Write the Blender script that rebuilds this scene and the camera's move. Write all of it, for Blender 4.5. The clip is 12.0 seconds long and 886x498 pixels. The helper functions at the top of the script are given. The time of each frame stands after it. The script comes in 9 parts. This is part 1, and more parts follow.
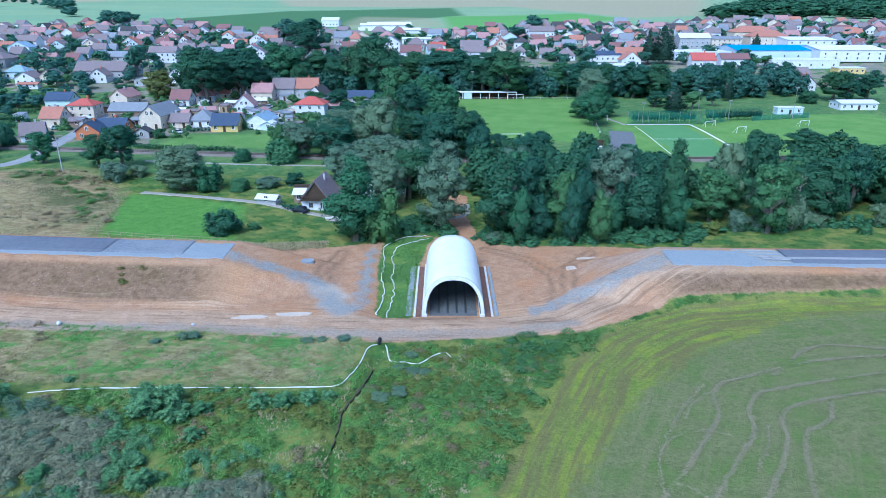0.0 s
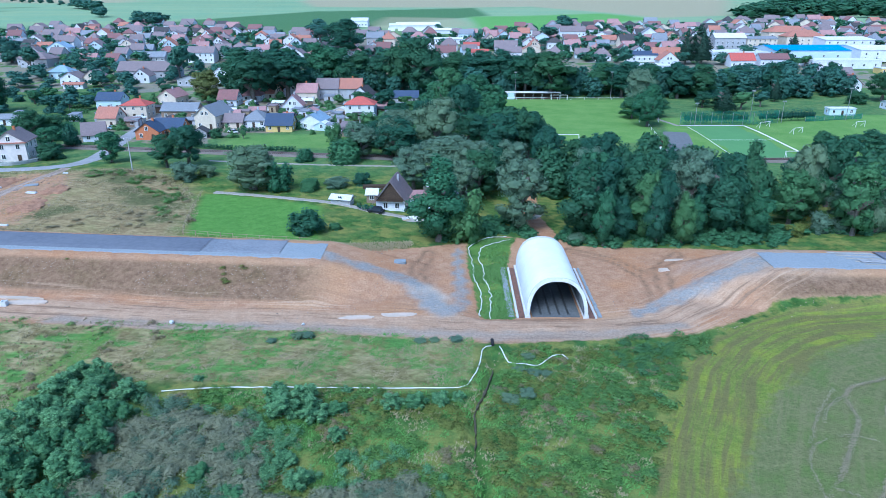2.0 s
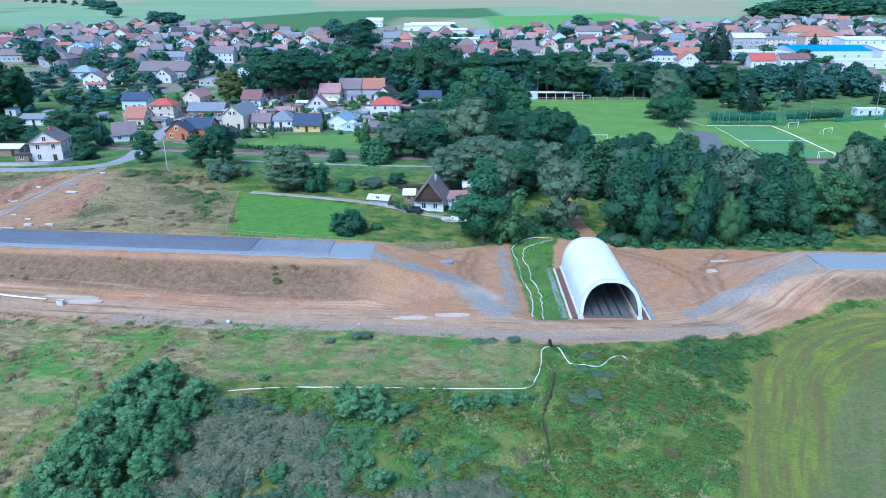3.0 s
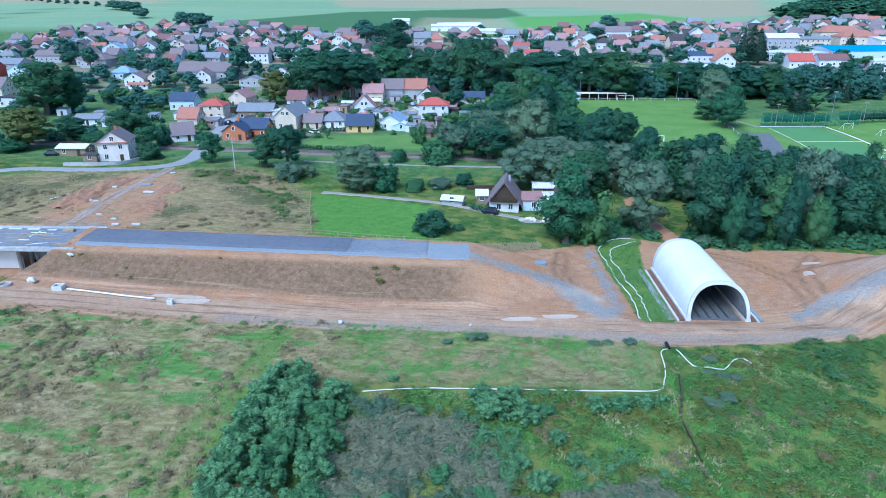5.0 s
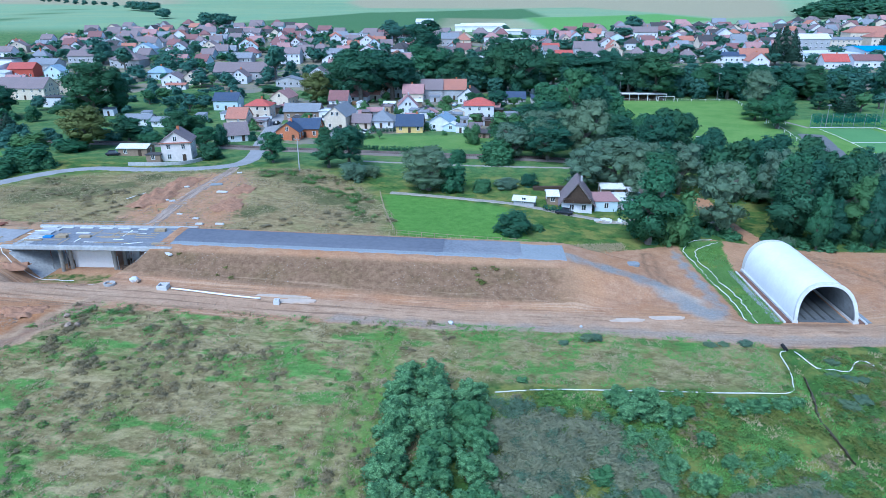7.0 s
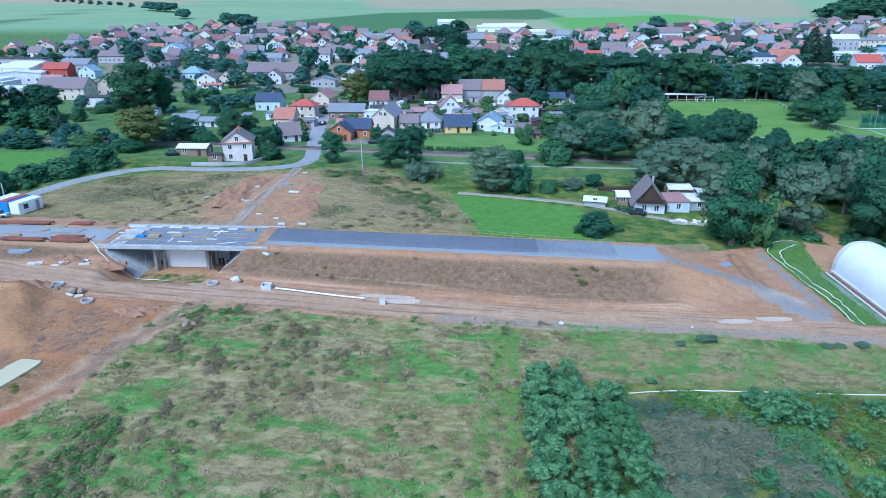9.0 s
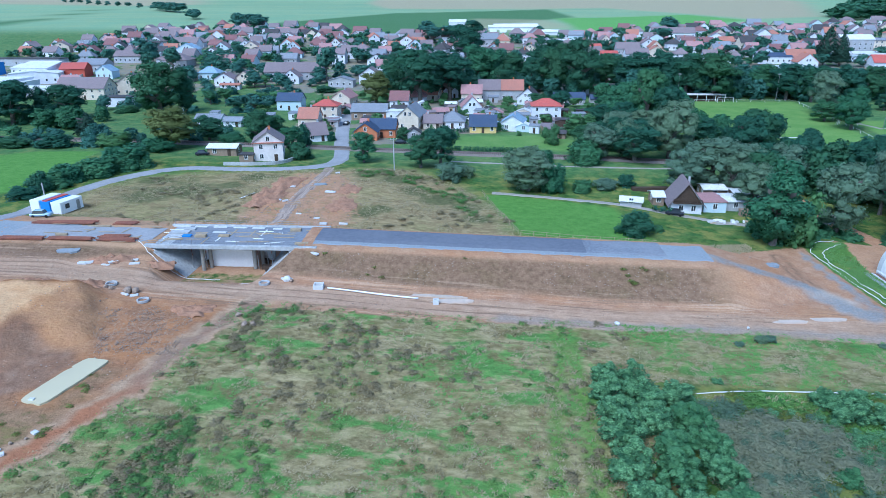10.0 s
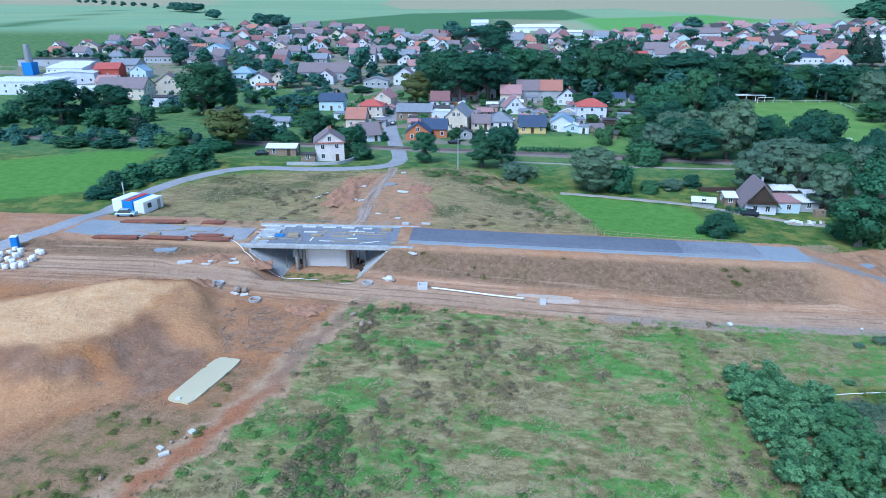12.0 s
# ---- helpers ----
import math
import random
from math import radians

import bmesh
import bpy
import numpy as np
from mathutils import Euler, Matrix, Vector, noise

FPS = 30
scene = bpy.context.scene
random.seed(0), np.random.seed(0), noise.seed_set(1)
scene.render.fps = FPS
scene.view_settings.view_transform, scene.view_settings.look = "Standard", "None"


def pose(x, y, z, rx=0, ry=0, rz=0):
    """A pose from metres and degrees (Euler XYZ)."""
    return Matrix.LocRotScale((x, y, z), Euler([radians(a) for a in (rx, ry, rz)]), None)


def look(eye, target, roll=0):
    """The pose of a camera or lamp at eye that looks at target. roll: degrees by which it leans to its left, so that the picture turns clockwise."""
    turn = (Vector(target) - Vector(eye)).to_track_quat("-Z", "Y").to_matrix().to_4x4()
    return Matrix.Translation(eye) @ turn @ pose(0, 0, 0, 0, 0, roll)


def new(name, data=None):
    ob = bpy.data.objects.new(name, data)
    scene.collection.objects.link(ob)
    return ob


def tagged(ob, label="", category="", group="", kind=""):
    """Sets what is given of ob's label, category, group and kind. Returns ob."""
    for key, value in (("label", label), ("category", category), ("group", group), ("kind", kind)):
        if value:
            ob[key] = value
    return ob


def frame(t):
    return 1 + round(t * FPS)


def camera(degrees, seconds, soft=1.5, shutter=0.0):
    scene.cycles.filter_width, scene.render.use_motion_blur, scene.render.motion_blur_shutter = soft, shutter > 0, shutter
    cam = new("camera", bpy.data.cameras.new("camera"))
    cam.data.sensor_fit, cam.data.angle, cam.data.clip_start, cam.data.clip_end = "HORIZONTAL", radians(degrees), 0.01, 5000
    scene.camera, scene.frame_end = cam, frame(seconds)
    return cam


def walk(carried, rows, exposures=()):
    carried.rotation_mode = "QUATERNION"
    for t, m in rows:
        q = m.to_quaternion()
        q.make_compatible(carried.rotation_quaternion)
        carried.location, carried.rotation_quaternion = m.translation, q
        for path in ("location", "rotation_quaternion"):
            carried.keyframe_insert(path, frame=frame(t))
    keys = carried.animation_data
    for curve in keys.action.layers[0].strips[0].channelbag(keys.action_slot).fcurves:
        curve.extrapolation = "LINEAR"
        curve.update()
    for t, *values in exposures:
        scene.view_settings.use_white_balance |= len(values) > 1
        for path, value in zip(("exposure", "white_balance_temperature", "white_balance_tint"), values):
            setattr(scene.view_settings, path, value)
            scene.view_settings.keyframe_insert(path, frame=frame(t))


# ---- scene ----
cam = camera(68.4, 12.0, 0.8, 0.25)
METRES, EYE, TILT, LEAN, TURN = 95.0, 45.5, -20.5, 0.0, 0.0
ROWS = [
    (0.0, 0.0, 0.0, 0.0, 0.0, 0.0, -0.0),
    (0.5, -0.0372, -0.0001, 0.0006, 0.26, -0.0, -0.06),
    (1.0, -0.078, 0.0001, 0.0009, 0.5, -0.0, -0.13),
    (1.5, -0.1161, -0.0002, 0.0012, 0.73, -0.01, -0.2),
    (2.0, -0.1578, -0.0004, 0.0013, 1.0, -0.0, -0.28),
    (2.5, -0.1965, -0.0009, 0.0017, 1.26, -0.01, -0.35),
    (3.0, -0.2386, -0.0013, 0.0017, 1.52, -0.01, -0.43),
    (5.0, -0.4044, -0.0042, 0.001, 2.29, 0.02, -0.65),
    (5.5, -0.4446, -0.0054, 0.0008, 2.43, 0.04, -0.7),
    (6.0, -0.4881, -0.0066, 0.0002, 2.59, 0.06, -0.76),
    (6.5, -0.5285, -0.0078, -0.0003, 2.69, 0.06, -0.79),
    (7.0, -0.5724, -0.0092, -0.001, 2.78, 0.06, -0.82),
    (9.0, -0.743, -0.0165, -0.0038, 3.11, 0.09, -0.95),
    (9.5, -0.7838, -0.0184, -0.0047, 3.2, 0.1, -0.98),
    (10.0, -0.8282, -0.0205, -0.0058, 3.3, 0.11, -1.02),
    (10.5, -0.8693, -0.0226, -0.0067, 3.39, 0.11, -1.04),
    (11.0, -0.9137, -0.0248, -0.0078, 3.49, 0.13, -1.08),
    (11.5, -0.9548, -0.0269, -0.0088, 3.57, 0.14, -1.11),
    (12.0, -0.9993, -0.0293, -0.0098, 3.66, 0.14, -1.15),
]
walk(cam, [(t, pose(0, 0, EYE, TILT, LEAN, TURN) @ pose(METRES * x, METRES * y, METRES * z, 90 + pitch, roll, yaw)) for t, x, y, z, yaw, pitch, roll in ROWS],
     [(0.0, 0.74, 4960.0, 4.0), (6.0, 0.70, 4960.0, 4.0), (12.0, 0.60, 4960.0, 4.0)])

# ---- light: a bright, overcast summer day ----
world = bpy.data.worlds.new("overcast_sky")
scene.world = world
world.use_nodes = True
sky = world.node_tree.nodes.new("ShaderNodeTexSky")
sky.sky_type, sky.sun_disc = "NISHITA", False
sky.sun_elevation, sky.sun_rotation = radians(50), radians(205)
sky.air_density, sky.dust_density, sky.ozone_density = 1.0, 1.0, 1.0
world.node_tree.links.new(sky.outputs["Color"], world.node_tree.nodes["Background"].inputs["Color"])
world.node_tree.nodes["Background"].inputs["Strength"].default_value = 0.135
sun = new("sun", bpy.data.lights.new("sun", "SUN"))
sun.data.energy, sun.data.angle, sun.data.color = 2.2, radians(35), (1.0, 0.985, 0.96)
sun.matrix_world = look((-45, -95, 128), (0, 0, 0))

# ---- materials ----
def nodes_of(name, rough=0.9):
    m = bpy.data.materials.new(name)
    m.use_nodes = True
    b = m.node_tree.nodes["Principled BSDF"]
    b.inputs["Roughness"].default_value = rough
    b.inputs["Specular IOR Level"].default_value = 0.25
    return m, m.node_tree.nodes, m.node_tree.links, b


def noise_at(n, l, vec, scale, detail=4.0, rough=0.6):
    t = n.new("ShaderNodeTexNoise")
    t.inputs["Scale"].default_value, t.inputs["Detail"].default_value, t.inputs["Roughness"].default_value = scale, detail, rough
    l.new(vec, t.inputs["Vector"])
    return t.outputs["Fac"]


def spread(n, l, fac, lo, hi, a=0.0, b=1.0):
    r = n.new("ShaderNodeMapRange")
    r.inputs[1].default_value, r.inputs[2].default_value, r.inputs[3].default_value, r.inputs[4].default_value = lo, hi, a, b
    l.new(fac, r.inputs[0])
    return r.outputs[0]


def calc(n, l, op, a, b):
    m = n.new("ShaderNodeMath")
    m.operation = op
    for k, v in enumerate((a, b)):
        if isinstance(v, bpy.types.NodeSocket):
            l.new(v, m.inputs[k])
        else:
            m.inputs[k].default_value = v
    return m.outputs[0]


def blend(n, l, fac, a, b, mode="MIX"):
    m = n.new("ShaderNodeMix")
    m.data_type, m.blend_type = "RGBA", mode
    for k, v in ((0, fac), (6, a), (7, b)):
        if isinstance(v, bpy.types.NodeSocket):
            l.new(v, m.inputs[k])
        else:
            m.inputs[k].default_value = (*v, 1) if k else v
    return m.outputs[2]


def bumped(n, l, b, height, strength, distance):
    k = n.new("ShaderNodeBump")
    k.inputs["Strength"].default_value, k.inputs["Distance"].default_value = strength, distance
    l.new(height, k.inputs["Height"])
    l.new(k.outputs["Normal"], b.inputs["Normal"])


def surface(name, colour, rough=0.85, vary=0.25, grain=4.0, stain=0.3, dirt=None, bump=0.2, metal=0.0, size=0.03):
    """A painted, poured or cut surface: fine grain, wide stains, some bump. Sizes in metres, in the object's own space."""
    m, n, l, b = nodes_of(name, rough)
    p = n.new("ShaderNodeTexCoord").outputs["Object"]
    fine, wide = noise_at(n, l, p, grain, 6), noise_at(n, l, p, stain, 5, 0.65)
    dark = tuple(c * (1 - vary) for c in colour)
    c = blend(n, l, spread(n, l, fine, 0.3, 0.7), dark, tuple(min(1, k * (1 + vary * 0.4)) for k in colour))
    c = blend(n, l, spread(n, l, wide, 0.42, 0.72, 0, 0.7), c, dirt or tuple(k * (1 - vary) for k in colour))
    l.new(c, b.inputs["Base Color"])
    b.inputs["Metallic"].default_value = metal
    bumped(n, l, b, fine, bump, size)
    return m


def rutted(name, base, pale, dark):
    """Driven-over ground: stripes along the way, broken by wide stains."""
    m, n, l, b = nodes_of(name, 0.95)
    p = n.new("ShaderNodeTexCoord").outputs["Object"]
    v = n.new("ShaderNodeCombineXYZ")
    for k, word, scale in ((0, "across", 2.2), (1, "along", 0.07)):
        a = n.new("ShaderNodeAttribute")
        a.attribute_name = word
        l.new(calc(n, l, "MULTIPLY", a.outputs["Fac"], scale), v.inputs[k])
    streak, fine, wide = noise_at(n, l, v.outputs[0], 1.0, 4, 0.6), noise_at(n, l, p, 2.5, 6, 0.7), noise_at(n, l, p, 0.25, 5, 0.65)
    c = blend(n, l, spread(n, l, fine, 0.3, 0.7), tuple(k * 0.8 for k in base), base)
    c = blend(n, l, spread(n, l, streak, 0.48, 0.60, 0, 0.9), c, pale)
    c = blend(n, l, spread(n, l, streak, 0.46, 0.38, 0, 0.8), c, dark)
    c = blend(n, l, spread(n, l, wide, 0.5, 0.7, 0, 0.6), c, pale)
    l.new(c, b.inputs["Base Color"])
    bumped(n, l, b, calc(n, l, "ADD", fine, streak), 0.5, 0.12)
    return m


def roofing(name, colour, rows=3.0, rough=0.8):
    """Roof covering in courses: each course a little darker at its lower edge's shadow line, with weathering."""
    m, n, l, b = nodes_of(name, rough)
    p = n.new("ShaderNodeTexCoord").outputs["Object"]
    w = n.new("ShaderNodeTexWave")
    w.wave_type, w.bands_direction, w.wave_profile = "BANDS", "Z", "SAW"
    w.inputs["Scale"].default_value, w.inputs["Distortion"].default_value = rows, 0.4
    l.new(p, w.inputs["Vector"])
    fine, wide = noise_at(n, l, p, 3.0, 6), noise_at(n, l, p, 0.35, 5)
    info = n.new("ShaderNodeObjectInfo").outputs["Random"]
    c = blend(n, l, spread(n, l, fine, 0.3, 0.7), tuple(k * 0.7 for k in colour), tuple(min(1, k * 1.15) for k in colour))
    c = blend(n, l, spread(n, l, wide, 0.45, 0.75, 0, 0.6), c, tuple(0.55 * k + 0.05 for k in colour))
    c = blend(n, l, spread(n, l, info, 0, 1, 0, 0.35), c, tuple(0.6 * k + 0.02 for k in colour))
    l.new(c, b.inputs["Base Color"])
    bumped(n, l, b, w.outputs["Fac"], 0.5, 0.05)
    return m


def foliage(name, dark, light, odd, low=0.25, high=0.6):
    """Leaves: each clump its own tone, each tree its own cast; some light comes through."""
    m, n, l, b = nodes_of(name, 0.65)
    isl = n.new("ShaderNodeNewGeometry").outputs["Random Per Island"]
    own = n.new("ShaderNodeObjectInfo").outputs["Random"]
    p = n.new("ShaderNodeTexCoord").outputs["Object"]
    wide = noise_at(n, l, p, 0.45, 3)
    # painted shade: leaf tone drops where inner is high, deep in the crown
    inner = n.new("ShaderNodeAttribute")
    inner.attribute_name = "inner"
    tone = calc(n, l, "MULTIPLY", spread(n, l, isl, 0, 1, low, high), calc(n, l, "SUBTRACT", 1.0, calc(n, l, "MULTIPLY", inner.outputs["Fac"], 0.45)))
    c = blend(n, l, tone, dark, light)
    c = blend(n, l, spread(n, l, wide, 0.4, 0.75, 0, 0.5), c, light)
    c = blend(n, l, spread(n, l, own, 0.3, 1.0, 0, 0.7), c, odd)
    l.new(c, b.inputs["Base Color"])
    t = n.new("ShaderNodeBsdfTranslucent")
    l.new(c, t.inputs["Color"])
    k = n.new("ShaderNodeMixShader")
    k.inputs[0].default_value = 0.3
    l.new(b.outputs[0], k.inputs[1])
    l.new(t.outputs[0], k.inputs[2])
    l.new(k.outputs[0], n["Material Output"].inputs["Surface"])
    return m


def glassy(name):
    m, n, l, b = nodes_of(name, 0.08)
    b.inputs["Base Color"].default_value = (0.03, 0.04, 0.05, 1)
    b.inputs["Specular IOR Level"].default_value = 0.6
    return m


CONCRETE = surface("pale_concrete", (0.60, 0.61, 0.62), 0.85, 0.16, 2.0, 0.25, (0.44, 0.44, 0.44))
MEMBRANE = surface("white_membrane", (0.76, 0.775, 0.79), 0.75, 0.06, 1.5, 0.22, (0.64, 0.655, 0.68), 0.1)
GREYCON = surface("weathered_concrete", (0.46, 0.47, 0.48), 0.85, 0.3, 2.0, 0.3, (0.25, 0.25, 0.25))
ASPHALT = surface("new_asphalt", (0.140, 0.150, 0.185), 0.8, 0.2, 1.2, 0.12, (0.17, 0.18, 0.21), 0.15)
GRAVEL = surface("blue_grey_gravel", (0.265, 0.295, 0.325), 0.95, 0.25, 3.0, 0.16, (0.30, 0.315, 0.33), 0.3, 0.0, 0.03)
BASECOURSE = surface("base_course", (0.20, 0.215, 0.25), 0.9, 0.3, 2.0, 0.12, (0.27, 0.275, 0.30), 0.3)
LANE = surface("old_tar_lane", (0.33, 0.33, 0.345), 0.85, 0.2, 2.0, 0.2, (0.24, 0.24, 0.25))
CINDER = surface("path_gravel", (0.35, 0.325, 0.30), 0.95, 0.3, 2.0, 0.3, (0.26, 0.24, 0.19))
BALLAST = surface("rail_ballast", (0.22, 0.19, 0.175), 0.95, 0.4, 4.0, 0.3, (0.17, 0.135, 0.12), 0.8, 0.0, 0.08)
DITCHSHADE = surface("wet_ditch_mud", (0.10, 0.085, 0.06), 0.6, 0.4, 3.0, 0.5)
DIRT = rutted("brown_dirt_track", (0.31, 0.235, 0.19), (0.44, 0.345, 0.28), (0.19, 0.135, 0.105))
FOOTSOIL = surface("red_brown_fill", (0.20, 0.105, 0.08), 0.95, 0.4, 3.0, 0.6, (0.12, 0.08, 0.065), 0.6)
RUST = surface("rusty_steel", (0.25, 0.10, 0.065), 0.7, 0.4, 5.0, 0.8, (0.12, 0.06, 0.05))
RAILSTEEL = surface("dull_rail_steel", (0.16, 0.125, 0.11), 0.6, 0.3, 3.0, 0.5)
STEEL = surface("grey_steel", (0.35, 0.36, 0.37), 0.45, 0.2, 3.0, 0.5, None, 0.1, 0.6)
TIMBER = surface("bare_timber", (0.42, 0.33, 0.22), 0.85, 0.35, 4.0, 0.6, (0.22, 0.17, 0.12))
DARKWOOD = surface("dark_wood", (0.08, 0.055, 0.04), 0.8, 0.4, 4.0, 0.6)
BARK = surface("bark", (0.17, 0.155, 0.14), 0.95, 0.5, 3.0, 0.6, None, 0.8, 0.0, 0.08)
PIPE = surface("white_fleece", (0.80, 0.81, 0.80), 0.8, 0.15, 4.0, 0.5, (0.55, 0.55, 0.50))
PALESTONE = surface("pale_limestone", (0.42, 0.355, 0.30), 0.9, 0.3, 3.0, 0.6)
STONE = surface("rubble_stone", (0.36, 0.275, 0.215), 0.9, 0.4, 3.0, 0.6)
WHITEPAINT = surface("white_paint", (0.80, 0.80, 0.80), 0.5, 0.08, 3.0, 0.4)
GLASS = glassy("window_glass")
BLACK = surface("black_rubber", (0.02, 0.02, 0.022), 0.7, 0.3)
BLUEPAINT = surface("blue_paint", (0.05, 0.22, 0.60), 0.5, 0.15)
REDPAINT = surface("red_paint", (0.50, 0.07, 0.05), 0.5, 0.15)
# white and grey are tinted blue to paint in the haze over the village
WALLS = {
    "white": surface("white_render", (0.71, 0.73, 0.80), 0.9, 0.14, 1.5, 0.3, (0.55, 0.55, 0.60)),
    "cream": surface("cream_render", (0.68, 0.59, 0.49), 0.9, 0.15, 1.5, 0.3, (0.5, 0.42, 0.33)),
    "yellow": surface("yellow_render", (0.68, 0.50, 0.20), 0.9, 0.15, 1.5, 0.3),
    "grey": surface("grey_render", (0.43, 0.44, 0.48), 0.9, 0.2, 1.5, 0.3, (0.33, 0.31, 0.29)),
    "brown": surface("brown_render", (0.30, 0.22, 0.16), 0.9, 0.25, 1.5, 0.3, (0.2, 0.15, 0.12)),
    "orange": surface("orange_brick", (0.52, 0.19, 0.09), 0.9, 0.25, 3.0, 0.3, (0.42, 0.17, 0.10)),
    "rose": surface("pinkish_render", (0.70, 0.635, 0.62), 0.9, 0.14, 1.5, 0.3, (0.56, 0.50, 0.49)),
    "red": surface("red_render", (0.48, 0.10, 0.07), 0.9, 0.2, 1.5, 0.3),
    "pale": surface("pale_blue_render", (0.55, 0.66, 0.74), 0.9, 0.12, 1.5, 0.3)}
ROOFS = {
    "red": roofing("red_tiles", (0.50, 0.115, 0.095)), "orange": roofing("orange_tiles", (0.46, 0.20, 0.145)),
    "pink": roofing("faded_red_tiles", (0.43, 0.245, 0.245)), "brown": roofing("brown_tiles", (0.25, 0.20, 0.21)),
    "maroon": roofing("maroon_tiles", (0.25, 0.125, 0.125)), "grey": roofing("grey_sheeting", (0.26, 0.28, 0.32)),
    "dark": roofing("dark_slates", (0.075, 0.07, 0.075)), "navy": roofing("navy_sheeting", (0.06, 0.09, 0.16)),
    "blue": roofing("pale_blue_sheeting", (0.30, 0.42, 0.55)), "white": roofing("white_sheeting", (0.75, 0.77, 0.80)),
    "bright": roofing("bright_blue_sheeting", (0.03, 0.30, 0.72))}
LEAVES = {
    # oak, fresh and garden: blue added to the leaf colour as distance haze
    "oak": foliage("dark_leaves", (0.014, 0.054, 0.040), (0.068, 0.200, 0.122), (0.066, 0.160, 0.066)),
    "willow": foliage("grey_green_leaves", (0.066, 0.125, 0.084), (0.205, 0.315, 0.210), (0.18, 0.26, 0.14)),
    "fresh": foliage("mid_green_leaves", (0.022, 0.082, 0.046), (0.100, 0.270, 0.132), (0.130, 0.250, 0.085)),
    "garden": foliage("garden_leaves", (0.028, 0.092, 0.076), (0.105, 0.250, 0.195), (0.07, 0.18, 0.12)),
    "autumn": foliage("yellowing_leaves", (0.08, 0.11, 0.035), (0.21, 0.24, 0.08), (0.14, 0.18, 0.055)),
    "spruce": foliage("spruce_needles", (0.018, 0.055, 0.036), (0.045, 0.10, 0.065), (0.03, 0.07, 0.05)),
    "blue": foliage("sallow_leaves", (0.020, 0.085, 0.040), (0.26, 0.48, 0.22), (0.08, 0.21, 0.085), 0.15, 1.0),
    "dead": foliage("withered_scrub", (0.17, 0.185, 0.11), (0.37, 0.39, 0.255), (0.22, 0.275, 0.15)),
    "olive": foliage("yellowing_weeds", (0.11, 0.15, 0.035), (0.25, 0.29, 0.075), (0.2, 0.24, 0.06)),
    "deep": foliage("dark_weed_leaves", (0.085, 0.18, 0.05), (0.20, 0.355, 0.105), (0.14, 0.265, 0.07)),
    "weed": foliage("weed_leaves", (0.10, 0.20, 0.05), (0.22, 0.385, 0.10), (0.18, 0.29, 0.075)),
    "grass": foliage("grass_blades", (0.09, 0.23, 0.05), (0.20, 0.42, 0.10), (0.14, 0.30, 0.07)),
    "dock": foliage("brown_seed_heads", (0.20, 0.165, 0.09), (0.36, 0.305, 0.18), (0.27, 0.23, 0.13)),
    "straw": foliage("loose_straw", (0.31, 0.27, 0.18), (0.44, 0.385, 0.27), (0.37, 0.32, 0.22)),
    "dry": foliage("dry_grass_blades", (0.28, 0.235, 0.135), (0.44, 0.375, 0.23), (0.36, 0.305, 0.18))}
GREEN_NET = foliage("green_netting", (0.02, 0.16, 0.12), (0.03, 0.22, 0.16), (0.02, 0.16, 0.12))
# stained concrete, its colour lowered to stand for the shade inside the arch
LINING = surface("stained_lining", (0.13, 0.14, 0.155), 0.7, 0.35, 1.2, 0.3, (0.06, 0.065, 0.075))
WETCON = surface("wet_concrete", (0.06, 0.065, 0.07), 0.4, 0.3, 1.5, 0.5)
MUD = surface("wet_pale_mud", (0.56, 0.45, 0.37), 0.6, 0.12, 1.5, 0.3, (0.40, 0.36, 0.30), 0.05)
WATER = surface("silty_water", (0.56, 0.50, 0.33), 0.6, 0.06, 0.6, 0.15, (0.44, 0.40, 0.28), 0.02)
TURFGREEN = surface("artificial_turf", (0.11, 0.245, 0.09), 0.95, 0.12, 2.0, 0.1, (0.13, 0.27, 0.10), 0.1)
COURT = surface("dark_court", (0.16, 0.165, 0.175), 0.85, 0.2, 1.0, 0.15)
PLASTIC = surface("white_plastic", (0.78, 0.79, 0.80), 0.4, 0.08, 2.0, 0.5)
CARBLUE = surface("pale_blue_car_paint", (0.35, 0.50, 0.62), 0.25, 0.05, 1.0, 0.4, None, 0.02, 0.3)
CARDARK = surface("dark_car_paint", (0.03, 0.035, 0.05), 0.25, 0.05, 1.0, 0.4, None, 0.02, 0.3)
CARWHITE = surface("white_car_paint", (0.75, 0.76, 0.78), 0.25, 0.05, 1.0, 0.4, None, 0.02, 0.1)

# ---- lie of the land (plain numpy) ----
def ramp(v, a, b):
    """0 at a and before, 1 at b and past, smooth between."""
    k = np.clip((v - a) / (b - a), 0.0, 1.0)
    return k * k * (3 - 2 * k)


LAND_X = (-400, -200, -140, -110, -80, -50, -20, 10, 40, 80, 150, 400)
LAND_Y = (-60, 40, 90, 120, 160, 200, 240)
LAND_Z = np.array((
    (10, 6, 4, 2.5, 1.0, 0.3, -0.5, -1.0, -0.5, 1.0, 3, 8),
    (9, 6, 4, 2.3, 1.0, 0.5, -0.6, -1.0, 0.0, 1.5, 3, 8),
    (9, 6.4, 4.7, 3.0, 1.4, 0.2, -0.7, -1.6, -1.0, 0.0, 2, 7),
    (9, 6, 4.5, 3.5, 2.0, 0.8, -0.8, -2.0, -1.5, -0.5, 1, 5),
    (8, 6, 5, 4.5, 1.2, 0.5, -0.8, -2.2, -2.0, -1.5, 0, 4),
    (6, 5, 4, 3.2, 2.5, 2.0, 1.0, 0.5, 0.5, 0.5, 1, 4),
    (5, 4, 3.3, 3.0, 2.8, 2.6, 2.4, 2.4, 2.4, 2.4, 2.5, 4)))
